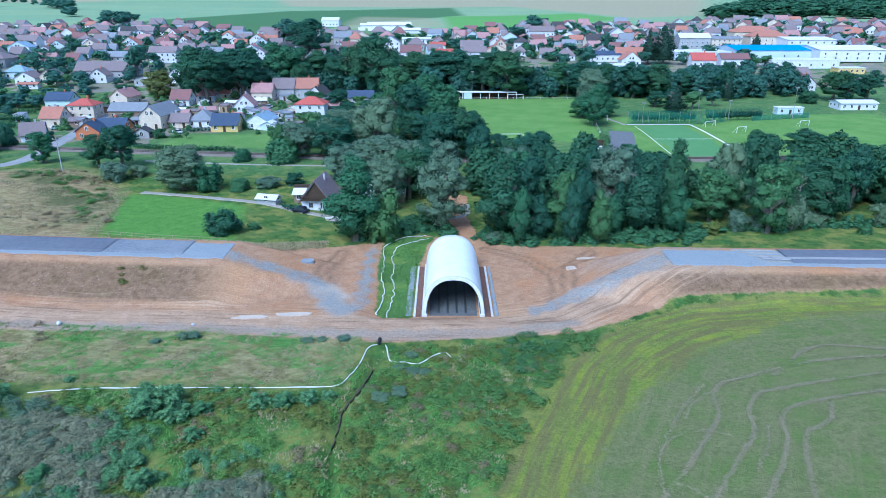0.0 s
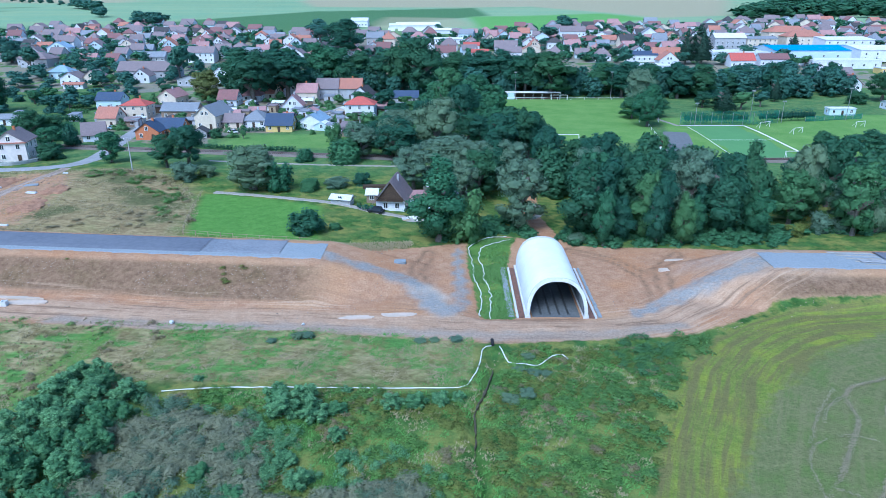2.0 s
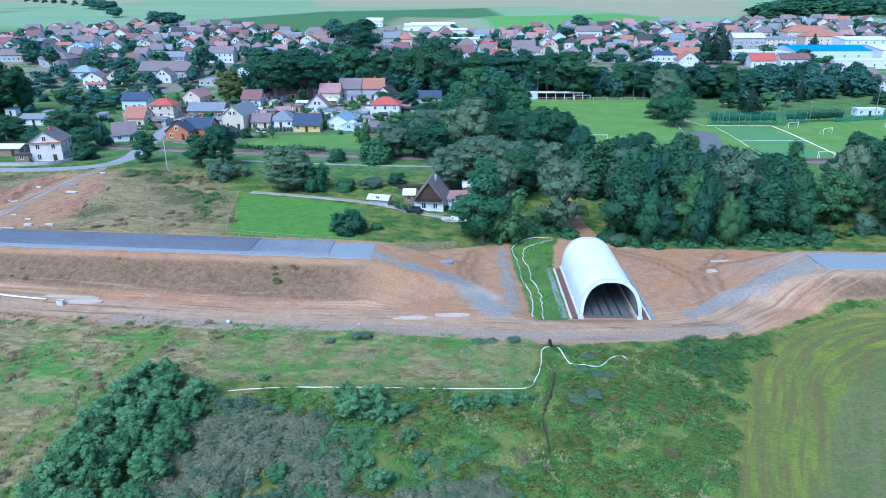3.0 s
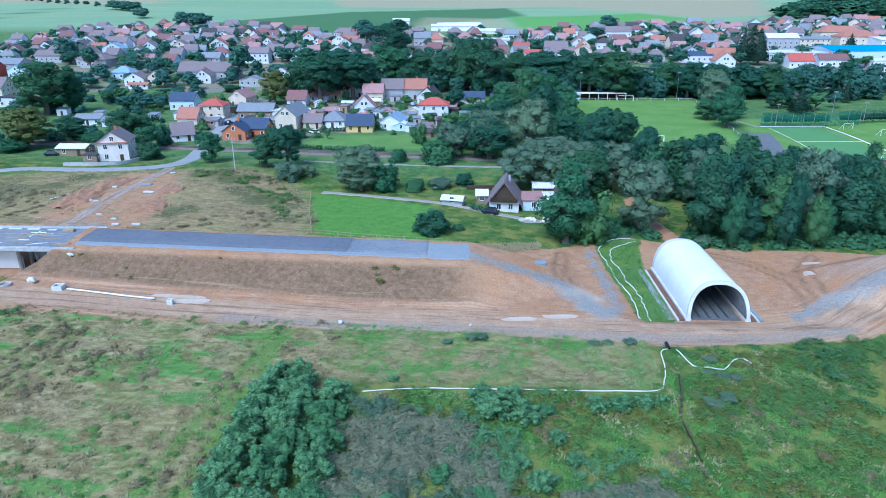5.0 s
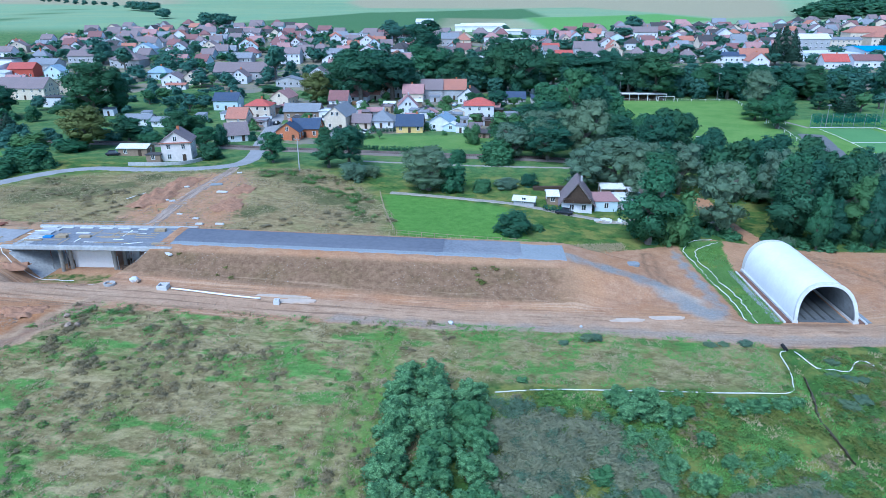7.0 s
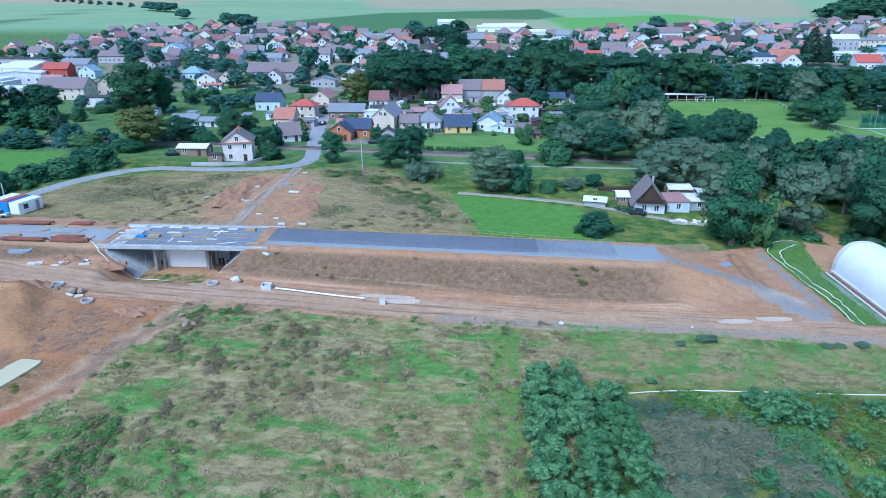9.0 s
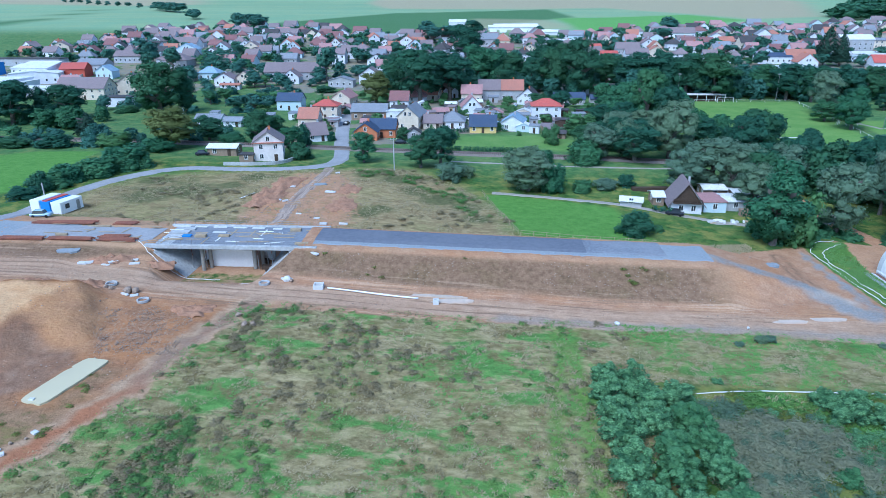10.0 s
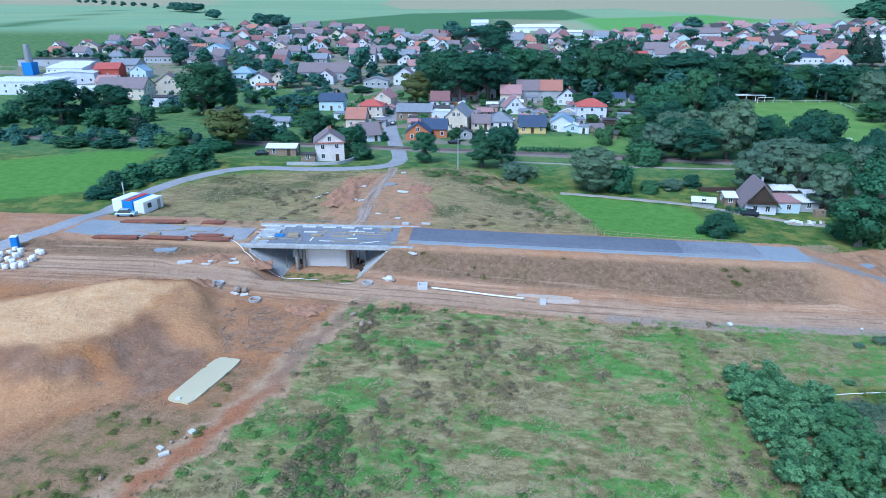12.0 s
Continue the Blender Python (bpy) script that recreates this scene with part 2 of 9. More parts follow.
HILL_Y = (240, 330, 410, 530, 683, 1000, 1500, 2500, 4700)
HILL_Z = (0, 1.1, 7.0, 16.5, 27.5, 39, 61, 115, 220)
ROAD_X = (-260, -200, -140, -109, -41, 37, 80, 150, 400)
ROAD_Z = (8.5, 7.2, 6.1, 6.4, 4.3, 3.1, 2.6, 3.2, 6.0)
NEAR, FAR = 104.0, 114.7          # the new road's two edges


def near_line(x, y, pts):
    """Distance of each place from a line through pts, and how far along it (metres)."""
    best, along, run = np.full(np.shape(x), 1e9), np.zeros(np.shape(x)), 0.0
    for (ax, ay), (bx, by) in zip(pts[:-1], pts[1:]):
        dx, dy = bx - ax, by - ay
        n = math.hypot(dx, dy)
        k = np.clip(((x - ax) * dx + (y - ay) * dy) / (n * n), 0, 1)
        d = np.hypot(x - ax - k * dx, y - ay - k * dy)
        along = np.where(d < best, run + k * n, along)
        best = np.minimum(best, d)
        run += n
    return best, along


def inside(x, y, pts, soft=1.0):
    """1 within the outline pts, 0 outside, soft at the edge."""
    best, _ = near_line(x, y, list(pts) + [pts[0]])
    odd = np.zeros(np.shape(x), bool)
    for (ax, ay), (bx, by) in zip(pts, list(pts[1:]) + [pts[0]]):
        if ay != by:
            odd ^= ((ay > y) != (by > y)) & (x < (bx - ax) * (y - ay) / (by - ay) + ax)
    return np.clip(0.5 + np.where(odd, best, -best) / (2 * soft), 0, 1)


DITCH = ((-9.4, 82), (-9.6, 78), (-11, 72.4), (-12.2, 68.5), (-12.4, 63.9), (-12.6, 59.8), (-11.6, 55.2), (-11.2, 46))
HEAP = ((-140, 85.5), (-135.5, 80), (-134, 73.5), (-137.5, 71.8), (-141, 67.5), (-142, 66), (-146, 61.6), (-156, 60), (-172, 57), (-178, 66), (-170, 73), (-158, 76), (-149, 82))
GULLY = ((-142.3, 65.5), (-139.7, 72.6), (-129.8, 68.2), (-129.5, 60.9), (-134.6, 58.9), (-137.6, 61.9))


def natural(x, y):
    x, y = np.broadcast_arrays(np.asarray(x, float), np.asarray(y, float))
    i = np.clip(np.searchsorted(LAND_X, x) - 1, 0, len(LAND_X) - 2)
    j = np.clip(np.searchsorted(LAND_Y, y) - 1, 0, len(LAND_Y) - 2)
    lx, ly = np.array(LAND_X, float), np.array(LAND_Y, float)
    u = np.clip((x - lx[i]) / (lx[i + 1] - lx[i]), 0, 1)
    v = np.clip((y - ly[j]) / (ly[j + 1] - ly[j]), 0, 1)
    u, v = 0.5 * u + 0.5 * u * u * (3 - 2 * u), 0.5 * v + 0.5 * v * v * (3 - 2 * v)
    z = (LAND_Z[j, i] * (1 - u) + LAND_Z[j, i + 1] * u) * (1 - v) + (LAND_Z[j + 1, i] * (1 - u) + LAND_Z[j + 1, i + 1] * u) * v
    return z + np.interp(y, HILL_Y, HILL_Z)


def road_z(x):
    return np.interp(x, ROAD_X, ROAD_Z)


def land(x, y):
    """Height of the ground sheet."""
    x, y = np.broadcast_arrays(np.asarray(x, float), np.asarray(y, float))
    z = natural(x, y)
    # the road's embankment, with a gap for the arch
    top = road_z(x) - 0.05
    top = top - 0.24 * np.clip(np.minimum(x + 38, 40 - x), 0, None)
    side = np.maximum(np.maximum(NEAR - y, y - FAR), 0)
    z = np.maximum(z, top - (0.47 - 0.33 * (1 - ramp(x, -152, -138))) * side)
    # flat bed round the arch
    bed = ramp(x, -14, -9) * (1 - ramp(x, 18, 24)) * ramp(y, 92, 95) * (1 - ramp(y, 122, 128))
    z = z * (1 - bed) + (-2.0) * bed
    # a narrow ditch through the weeds
    z = z - 0.9 * (1 - ramp(near_line(x, y, DITCH)[0], 0.2, 0.95))
    # the spoil heap
    out = near_line(x, y, HEAP)[0] * (inside(x, y, HEAP, 0.01) < 0.5)
    run = np.clip(out / 2, 0, 1) * np.clip((10 - out) / 6, 0, 1)
    spur = np.sin(x * 0.55 - y * 0.35) * 0.35 + np.sin(x * 1.3 + y * 0.9) * 0.22 + np.sin(x * 2.6 - y * 2.1) * 0.10
    z = np.maximum(z, 8.3 - 0.17 * np.clip(x + 147, 0, 13) - 0.6 * out + run * spur - 0.5 * run * inside(x, y, GULLY, 2.5) + 0.12 * np.sin(x * 0.7) * np.sin(y * 0.9))
    # the cutting under the bridge
    over = np.clip(np.maximum(-130.8 - x, 1.25 * (x + 117.0)), 0, None)
    floor = np.interp(y, (93, 101, 118, 140, 170), (3.0, 0.9, 0.9, 2.2, 4.4)) + over * 0.72
    dug = ramp(y, 92, 96) * (1 - ramp(y, 116, 124))
    z = np.where(floor < z, z * (1 - dug) + floor * dug, z)
    return z



def patchy(x, y, scale, seed):
    """A smooth uneven field between 0 and 1."""
    r = np.random.RandomState(seed)
    f = np.zeros_like(x)
    for k in range(7):
        a, w, ph = r.uniform(0, 6.28), r.uniform(0.6, 1.7) / scale, r.uniform(0, 6.28, 2)
        f += np.sin((x * math.cos(a) + y * math.sin(a)) * w + ph[0] + 1.5 * np.sin((y * math.cos(a) - x * math.sin(a)) * w * 0.7 + ph[1]))
    return 0.5 + f / 7


# ---- end of the land ----

# ---- building helpers ----
def mesh_of(name, verts, faces, material):
    me = bpy.data.meshes.new(name)
    me.from_pydata([tuple(v) for v in verts], [], [tuple(f) for f in faces])
    me.materials.append(material)
    me.update()
    return me


def part(name, bm, material, parent=None, label="", smooth=False):
    """Links a bmesh as one mesh object, under a thing or a part where one is given."""
    me = bpy.data.meshes.new(name)
    bmesh.ops.recalc_face_normals(bm, faces=bm.faces)
    bm.to_mesh(me)
    bm.free()
    if smooth:
        me.shade_smooth()
    me.materials.append(material)
    ob = new(name, me)
    if parent is not None:
        ob.parent = parent
    return tagged(ob, label)


def box(bm, x0, x1, y0, y1, z0, z1, m=None):
    r = bmesh.ops.create_cube(bm, size=1.0)["verts"]
    for v in r:
        v.co = Vector((x0 + (v.co.x + 0.5) * (x1 - x0), y0 + (v.co.y + 0.5) * (y1 - y0), z0 + (v.co.z + 0.5) * (z1 - z0)))
        if m is not None:
            v.co = m @ v.co
    return r


def rod(bm, a, b, r, r2=None, n=8):
    a, b = Vector(a), Vector(b)
    d = b - a
    m = Matrix.Translation((a + b) / 2) @ d.to_track_quat("Z", "Y").to_matrix().to_4x4()
    bmesh.ops.create_cone(bm, cap_ends=True, segments=n, radius1=r, radius2=r if r2 is None else r2, depth=d.length, matrix=m)


def bevel(bm, w):
    bmesh.ops.bevel(bm, geom=list(bm.edges), offset=w, segments=1, affect="EDGES")


def thing(name, label, category, at=None, group=""):
    ob = new(name)
    ob.empty_display_size = 0.5
    if at is not None:
        ob.matrix_world = at
    return tagged(ob, label, category, group)


def stand(x, y, rz=0.0, dz=0.0):
    return pose(x, y, float(land(x, y)) + dz, 0, 0, rz)


def smooth_line(pts, step=1.0):
    """A rounded line through pts in the plan, in steps of about that many metres."""
    p = [Vector((a, b)) for a, b in pts]
    p = [p[0] * 2 - p[1]] + p + [p[-1] * 2 - p[-2]]
    out = []
    for i in range(1, len(p) - 2):
        k = max(2, int((p[i + 1] - p[i]).length / step))
        for s in range(k):
            t = s / k
            out.append(0.5 * (2 * p[i] + (p[i + 1] - p[i - 1]) * t + (2 * p[i - 1] - 5 * p[i] + 4 * p[i + 1] - p[i + 2]) * t * t
                              + (3 * p[i] - p[i - 1] - 3 * p[i + 1] + p[i + 2]) * t ** 3))
    return out + [p[-2]]


def ribbon(name, pts, width, material, lift=0.06, thick=0.25, step=1.2, ragged=0.0, label="", category="road", height=land, seed=1):
    """A lane laid over the ground along a line, with its own thickness."""
    rnd = random.Random(seed)
    line = smooth_line(pts, step)
    w0, w1 = width if isinstance(width, tuple) else (width, width)
    cols, verts, faces = 7, [], []
    for i, p in enumerate(line):
        d = (line[min(i + 1, len(line) - 1)] - line[max(i - 1, 0)]).normalized()
        side = Vector((d.y, -d.x))
        w = w0 + (w1 - w0) * i / (len(line) - 1)
        e0, e1 = rnd.uniform(-ragged, ragged), rnd.uniform(-ragged, ragged)
        for c in range(cols):
            k = c / (cols - 1)
            q = p + side * (-w / 2 - e0 + (w + e0 + e1) * k)
            verts.append((q.x, q.y, float(height(q.x, q.y)) + lift - (thick if c in (0, cols - 1) else 0)))
    for i in range(len(line) - 1):
        for c in range(cols - 1):
            a = i * cols + c
            faces.append((a, a + 1, a + cols + 1, a + cols))
    me = mesh_of(name, verts, faces, material)
    run = [0.0]
    for a, b in zip(line, line[1:]):
        run.append(run[-1] + (b - a).length)
    wide = (w0 + w1) / 2
    me.attributes.new("across", "FLOAT", "POINT").data.foreach_set("value", [wide * (i % cols) / (cols - 1) + seed * 7.3 for i in range(len(verts))])
    me.attributes.new("along", "FLOAT", "POINT").data.foreach_set("value", [run[i // cols] for i in range(len(verts))])
    return tagged(new(name, me), label, category, kind="structure")

# ---- the ground: one sheet to the horizon ----
SITE = ((-260, 80), (-150, 80), (-118, 79), (-113.5, 85.8), (-57, 86), (-38, 87), (-9, 85), (10, 88), (20, 88.5), (29, 93), (38, 98.5),
        (75, 100.5), (170, 101), (170, 118), (90, 117.5), (62, 121), (37, 127), (14, 129), (-3, 134), (-14, 128), (-24, 124), (-45, 120.5), (-72, 118),
        (-100, 119), (-108, 124), (-200, 119), (-260, 116))
PIT = ((-113.5, 87), (-114.5, 80), (-117, 70), (-122.5, 58), (-130, 42), (-138, 26), (-260, 26), (-260, 92))
HAUL = ((-230, 92), (-175, 94.5), (-150, 95), (-130, 92), (-112, 91.5), (-57, 89.8), (-38, 90.5), (-9, 90.5), (8, 92), (20, 95), (32, 104), (42, 109))
CROP = ((5.5, 53.8), (9.3, 63.4), (12.4, 69.2), (17.9, 80.2), (24, 87.5), (31, 93), (40, 97), (58, 98.8), (120, 100), (300, 100), (300, -60), (-12, -60), (0, 38))
CROP_IN = ((12.9, 52.9), (24.9, 71.2), (37.8, 82.7), (55.2, 92), (75, 95), (300, 95), (300, -60), (2, -60), (6, 38))
MEADOW = ((-168, 121), (-172, 140), (-163, 157), (-140, 165), (-122, 168), (-98, 176), (-84, 163), (-73, 140), (-71, 120), (-102, 117))
PADDOCK = ((-70, 125.5), (-74.5, 140), (-78, 158), (-61, 155), (-47, 150), (-44, 134), (-43, 124))
LAWN = ((-230, 167), (-212, 184), (-194, 186), (-184, 140), (-204, 128), (-330, 128), (-330, 190))
PITCH = ((-3, 316), (66.5, 316), (54.5, 222), (-8, 222))
TURF = ((66, 268), (180, 276), (175, 201), (60, 201))
GARDENS = ((-95, 206), (-60, 209), (-42, 205), (-42, 222), (-60, 232), (-90, 228))
STRIP = ((-10.9, 95), (-5.2, 95), (-5.0, 118), (-2, 133), (-12.4, 130), (-12.4, 118))
WILD = ((-55, 20), (-52, 70), (-14, 72), (-9, 82), (8, 86), (18, 86), (5, 54), (-4, 20))
ROUGH = ((-115, 88), (-57, 88), (-56, 70), (-60, 20), (-140, 20), (-121, 57))
MOWN = ((-57, 88), (-36, 88), (-12, 86.5), (-13, 73), (-57, 72))
RUBBLE = ((-134, 81), (-127, 83.5), (-120, 81), (-118.8, 71), (-128.6, 69.5), (-131, 74))
SANDBED = ((-139, 84), (-140.8, 79), (-140.8, 74), (-142, 67), (-146, 62), (-156, 60.5), (-180, 57), (-180, 68), (-161, 74), (-155, 76.5), (-149, 82))
FRONT_FILL = ((-172, 60), (-152.2, 62.1), (-145.5, 61.5), (-142.2, 62.8), (-141, 60.2), (-143.4, 58.6), (-149.5, 58.2), (-172, 55))
OCHRE_FRONT = ((-136, 58.6), (-138.6, 62.1), (-141.5, 61), (-149.4, 58.1), (-172, 54), (-165, 43), (-144.7, 50.6), (-141.4, 55.5))
OCHRE_SIDE = ((-140.8, 73), (-139.5, 86), (-132.5, 84), (-131, 76), (-129.6, 69), (-138.5, 72))
BELT_SOIL = ((-126, 67.5), (-123.5, 66), (-125, 54), (-129.5, 43.5), (-136, 26), (-175, 26), (-165, 42), (-142.9, 48.5), (-140, 53.5), (-135, 57.6), (-129.9, 57.4), (-127.2, 57.6))
SPOIL_TRACK = ((-113, 89), (-115.7, 80.5), (-117.7, 75.1), (-119.1, 69), (-119.9, 62.4), (-121.6, 59.3), (-124.3, 51.8), (-127.4, 44.5), (-134, 30))
GRAVEL_LINES = ((((-40, 108.2), (-35.8, 107.5), (-31.4, 106.6), (-27, 106.2), (-22.6, 104.8), (-20.5, 102.4), (-17, 95.8)), 1.6, 2.3),
                (((-14.3, 125), (-14.3, 116.8), (-13.7, 105), (-14.1, 97.2)), 0.7, 1.5),
                (((46, 109.4), (38, 108.6), (32.3, 106.4), (27.2, 104.2), (21.9, 101.6), (15, 97.5)), 3.4, 1.3),
                )
HAUL_EDGE = ((-75, 87.4), (-57, 87.2), (-38, 88.0), (-9, 87.3), (8, 88.9), (20, 92.2))
FAN = ((27, 111), (31, 117.5), (40, 118), (50, 116), (50, 105), (38, 105))
SILT = ((-22, 104.6), (-19.6, 106), (-16.2, 101.7), (-15.4, 94.1), (-19.4, 95.2), (-21.3, 101.3))
WEEDY = ((-109, 166, 5), (-101, 162, 5), (-95, 154, 5), (-89, 149, 6), (-84, 153, 4), (-82, 145, 5), (-80, 136, 4), (-104, 134, 4), (-101, 137, 3), (-148, 145, 8), (-137, 158, 5), (-156, 139, 7), (-160, 152, 5), (-140, 150, 4))
STREETDIRT = ((-132, 122), (-131, 150), (-129, 165), (-113, 167), (-108, 150), (-104, 130), (-105, 119))


def steps(a, b, d):
    return np.linspace(a, b, max(2, int(round((b - a) / d)) + 1))


def widening(start, end, d, grow=1.09):
    out, v = [], start
    while v < end:
        d *= grow
        v += d
        out.append(v)
    return np.array(out)


def ground_sheet():
    gx = np.concatenate([-widening(186, 4500, 0.8)[::-1], steps(-186, 86, 0.85), widening(86, 4500, 0.8)])
    gy = np.concatenate([-widening(-34, 300, 1.0, 1.2)[::-1], steps(34, 182, 0.8), 182 + widening(0, 4500, 0.8, 1.028)])
    X, Y = np.meshgrid(gx, gy)
    x, y = X.ravel(), Y.ravel()
    z = land(x, y)
    soil = np.maximum(inside(x, y, SITE, 0.9), inside(x, y, PIT, 1.2))
    soil = np.maximum(soil, 0.62 * inside(x, y, STREETDIRT, 4.0))
    path = near_line(x, y, ((8, 127), (5, 138), (3, 150), (4, 165)))[0]
    soil = np.maximum(soil, 1 - ramp(path, 1.6, 3.2))
    wx, wy = x + 0.45 * np.sin(y * 1.3 + 2 * np.sin(x * 0.8)), y + 0.45 * np.sin(x * 1.1 + 2 * np.sin(y * 0.7))
    belt = inside(wx, wy, BELT_SOIL, 1.6)
    soil = soil * (1 - 0.36 * belt)
    gravel = 0.4 * inside(wx, wy, FAN, 3.5)
    for pts, w0, w1 in GRAVEL_LINES:
        d, run = near_line(wx, wy, pts)
        w = w0 + (w1 - w0) * run / max(1.0, run.max())
        gravel = np.maximum(gravel, 1 - ramp(d / w, 0.55, 1.25))
    greyed = 1 - ramp(near_line(wx, wy, HAUL_EDGE)[0], 0.7, 2.4)
    silt = inside(wx, wy, SILT, 1.0)
    d_spoil, _ = near_line(wx, wy, SPOIL_TRACK)
    spoil, verge = 1 - ramp(d_spoil, 0.5, 1.5), 1 - ramp(d_spoil, 1.5, 2.8)
    soil = np.maximum(soil, 0.75 * verge)
    ochre = np.maximum(inside(wx, wy, OCHRE_FRONT, 0.9), inside(wx, wy, OCHRE_SIDE, 0.9))
    umber = np.maximum(inside(wx, wy, GULLY, 0.9), inside(wx, wy, FRONT_FILL, 0.9))
    weedy = np.zeros_like(x)
    for px, py, r in WEEDY:
        weedy = np.maximum(weedy, np.exp(-(((x - px) / r) ** 2 + ((y - py) / r) ** 2)))
    lanes = np.maximum(1 - ramp(near_line(x, y, ((-67.6, 84), (-67.4, 78), (-69.7, 61.4), (-71.5, 44)))[0], 0.3, 1.1), 1 - ramp(near_line(x, y, ((-65.2, 84), (-65.6, 78), (-66.2, 61.4), (-66.5, 44)))[0], 0.4, 1.6))
    soil = soil * (1 - 0.55 * inside(x, y, ((-131, 97.5), (-115.5, 97.5), (-115.5, 104), (-131, 104)), 0.8))
    strip = inside(x, y, STRIP, 0.8)
    yard = 0.62 * inside(x, y, ((-148, 208), (-98, 207), (-92, 230), (-40, 240), (-45, 320), (-160, 320)), 5) + 0.62 * inside(x, y, ((-420, 330), (-170, 325), (440, 360), (440, 640), (210, 640), (-60, 560), (-315, 620), (-390, 590)), 8)
    soil = soil * (1 - strip)
    dry = np.maximum(inside(x, y, MEADOW, 4.0), 0.85 * inside(x, y, ROUGH, 2.0))
    dry = np.maximum(dry, 0.7 * inside(x, y, MOWN, 1.5))
    lush = np.maximum(np.maximum(0.5 * strip, inside(x, y, PADDOCK, 0.8)), inside(x, y, LAWN, 1.0))
    lush = np.maximum(lush, 0.12 * inside(x, y, WILD, 2.0))
    mown = np.maximum(np.maximum(inside(x, y, PITCH, 0.6), inside(x, y, TURF, 1.0)), 0.8 * inside(x, y, GARDENS, 2.0))
    crop, crop_in = inside(x, y, CROP, 1.2), inside(x, y, CROP_IN, 2.5)
    haul, haul_s = near_line(x, y, HAUL)
    track = 1 - ramp(haul, 2.2, 4.2)
    meadow = inside(x, y, MEADOW, 4.0)
    rubble = inside(x, y, RUBBLE, 1.5)
    far = ramp(y, 560, 640)
    # hill fields, in tones
    tone = 0.55 + 0.25 * np.sign(np.sin(x * 0.004 + y * 0.011)) * (y > 1000)
    band = inside(x, y, ((-330, 575), (-196, 879), (13, 1017), (24, 803), (-127, 586), (-242, 556)), 6) + inside(x, y, ((-560, 640), (-566, 740), (-640, 1001), (-655, 1001), (-580, 740), (-600, 630)), 6)
    shine = inside(x, y, ((0, 779), (76, 803), (164, 852), (195, 730), (117, 650), (20, 590), (5, 640)), 6)
    tanfield = inside(x, y, ((-283, 1208), (-222, 1014), (0, 1030), (99, 1050), (169, 880), (206, 750), (292, 784), (470, 1240), (300, 1500), (-300, 1500)), 10)
    tanfield = np.maximum(tanfield, inside(x, y, ((-1900, 1500), (-640, 1120), (-560, 1160), (-900, 2000), (-1900, 2200)), 20))
    tanfield = np.maximum(tanfield, 0.6 * inside(x, y, ((-94, 624), (-91, 770), (-15, 757), (1, 653), (-43, 610)), 8))
    edge, along = near_line(x, y, CROP[:10])
    ruts = np.zeros_like(x)
    for pts in (((9, 127), (17, 121), (21, 112), (20, 102), (15, 94), (2, 91)), ((30, 124), (24, 116), (22, 104), (26, 97)), ((-20, 122), (-22, 110), (-19, 100), (-14, 93)), ((-150, 92), (-138, 95), (-122, 93), (-112, 90)),
                ((-185, 101), (-165, 98), (-150, 95), (-138, 91), (-118, 88)), ((-119, 86), (-120, 72), (-125, 58), (-132, 42)), ((-180, 108), (-170, 101), (-158, 95), (-140, 93))):
        d, _ = near_line(x, y, pts)
        ruts = np.maximum(ruts, 1 - ramp(np.abs(d - 1.0), 0.2, 0.8))
    heap = np.clip((z - natural(x, y)) / 1.2, 0, 1) * inside(x, y, PIT, 2.0)
    sand = inside(wx, wy, SANDBED, 1.2)
    bank = ramp(z - natural(x, y), 0.15, 0.6) * (1 - ramp(y, 102.5, 103.8)) * ramp(y, 90, 94) * inside(x, y, SITE, 0.5) * (1 - ramp(x, -44, -34) * (1 - ramp(x, 34, 42)))
    wob = np.sin(x * 1.9 + np.sin(y * 1.3) * 2) * np.sin(y * 1.7 + np.sin(x * 0.9) * 2)
    z = z + wob * np.where(y < 250, 0.05 + 0.22 * rubble + 0.07 * dry, 0.0)
    z = z - 0.10 * (1 - ramp(np.abs(haul - 1.0), 0.15, 0.6)) * track
    n, m = len(gy), len(gx)
    k = np.arange(n * m).reshape(n, m)
    quads = np.stack([k[:-1, :-1], k[:-1, 1:], k[1:, 1:], k[1:, :-1]], -1).reshape(-1, 4)
    me = bpy.data.meshes.new("ground")
    me.vertices.add(n * m)
    me.vertices.foreach_set("co", np.stack([x, y, z], -1).ravel())
    me.loops.add(quads.size)
    me.loops.foreach_set("vertex_index", quads.ravel())
    me.polygons.add(len(quads))
    me.polygons.foreach_set("loop_start", np.arange(len(quads)) * 4)
    me.update(calc_edges=True)
    me.shade_smooth()
    for name, value in (("soil", soil), ("dry", dry), ("lush", lush), ("mown", mown), ("crop", crop), ("crop_in", crop_in), ("track", track),
                        ("meadow", meadow), ("haul_d", haul), ("haul_s", haul_s), ("rubble", rubble), ("far", far), ("tone", tone), ("tanfield", np.clip(tanfield, 0, 1)), ("band", np.clip(band, 0, 1)),
                        ("shine", shine), ("heap", heap), ("sand", sand), ("bank", bank), ("edge", edge), ("along", along), ("ruts", ruts), ("yard", yard), ("gravel", gravel), ("silt", silt), ("greyed", greyed), ("spoil", spoil), ("verge", verge), ("red", ramp(-y, -68, -58)), ("ochre", ochre), ("umber", umber), ("weedy", weedy), ("lanes", lanes), ("belt", belt), ("pit", inside(x, y, PIT, 4.0) * ramp(-y, -90, -84)), ("village", ramp(y, 168, 190))):
        me.attributes.new(name, "FLOAT", "POINT").data.foreach_set("value", value.astype(np.float32))
    me.materials.append(ground_material())
    return tagged(new("ground", me), "grassland, bare site soil and fields rolling to a far hill", "ground", kind="structure")


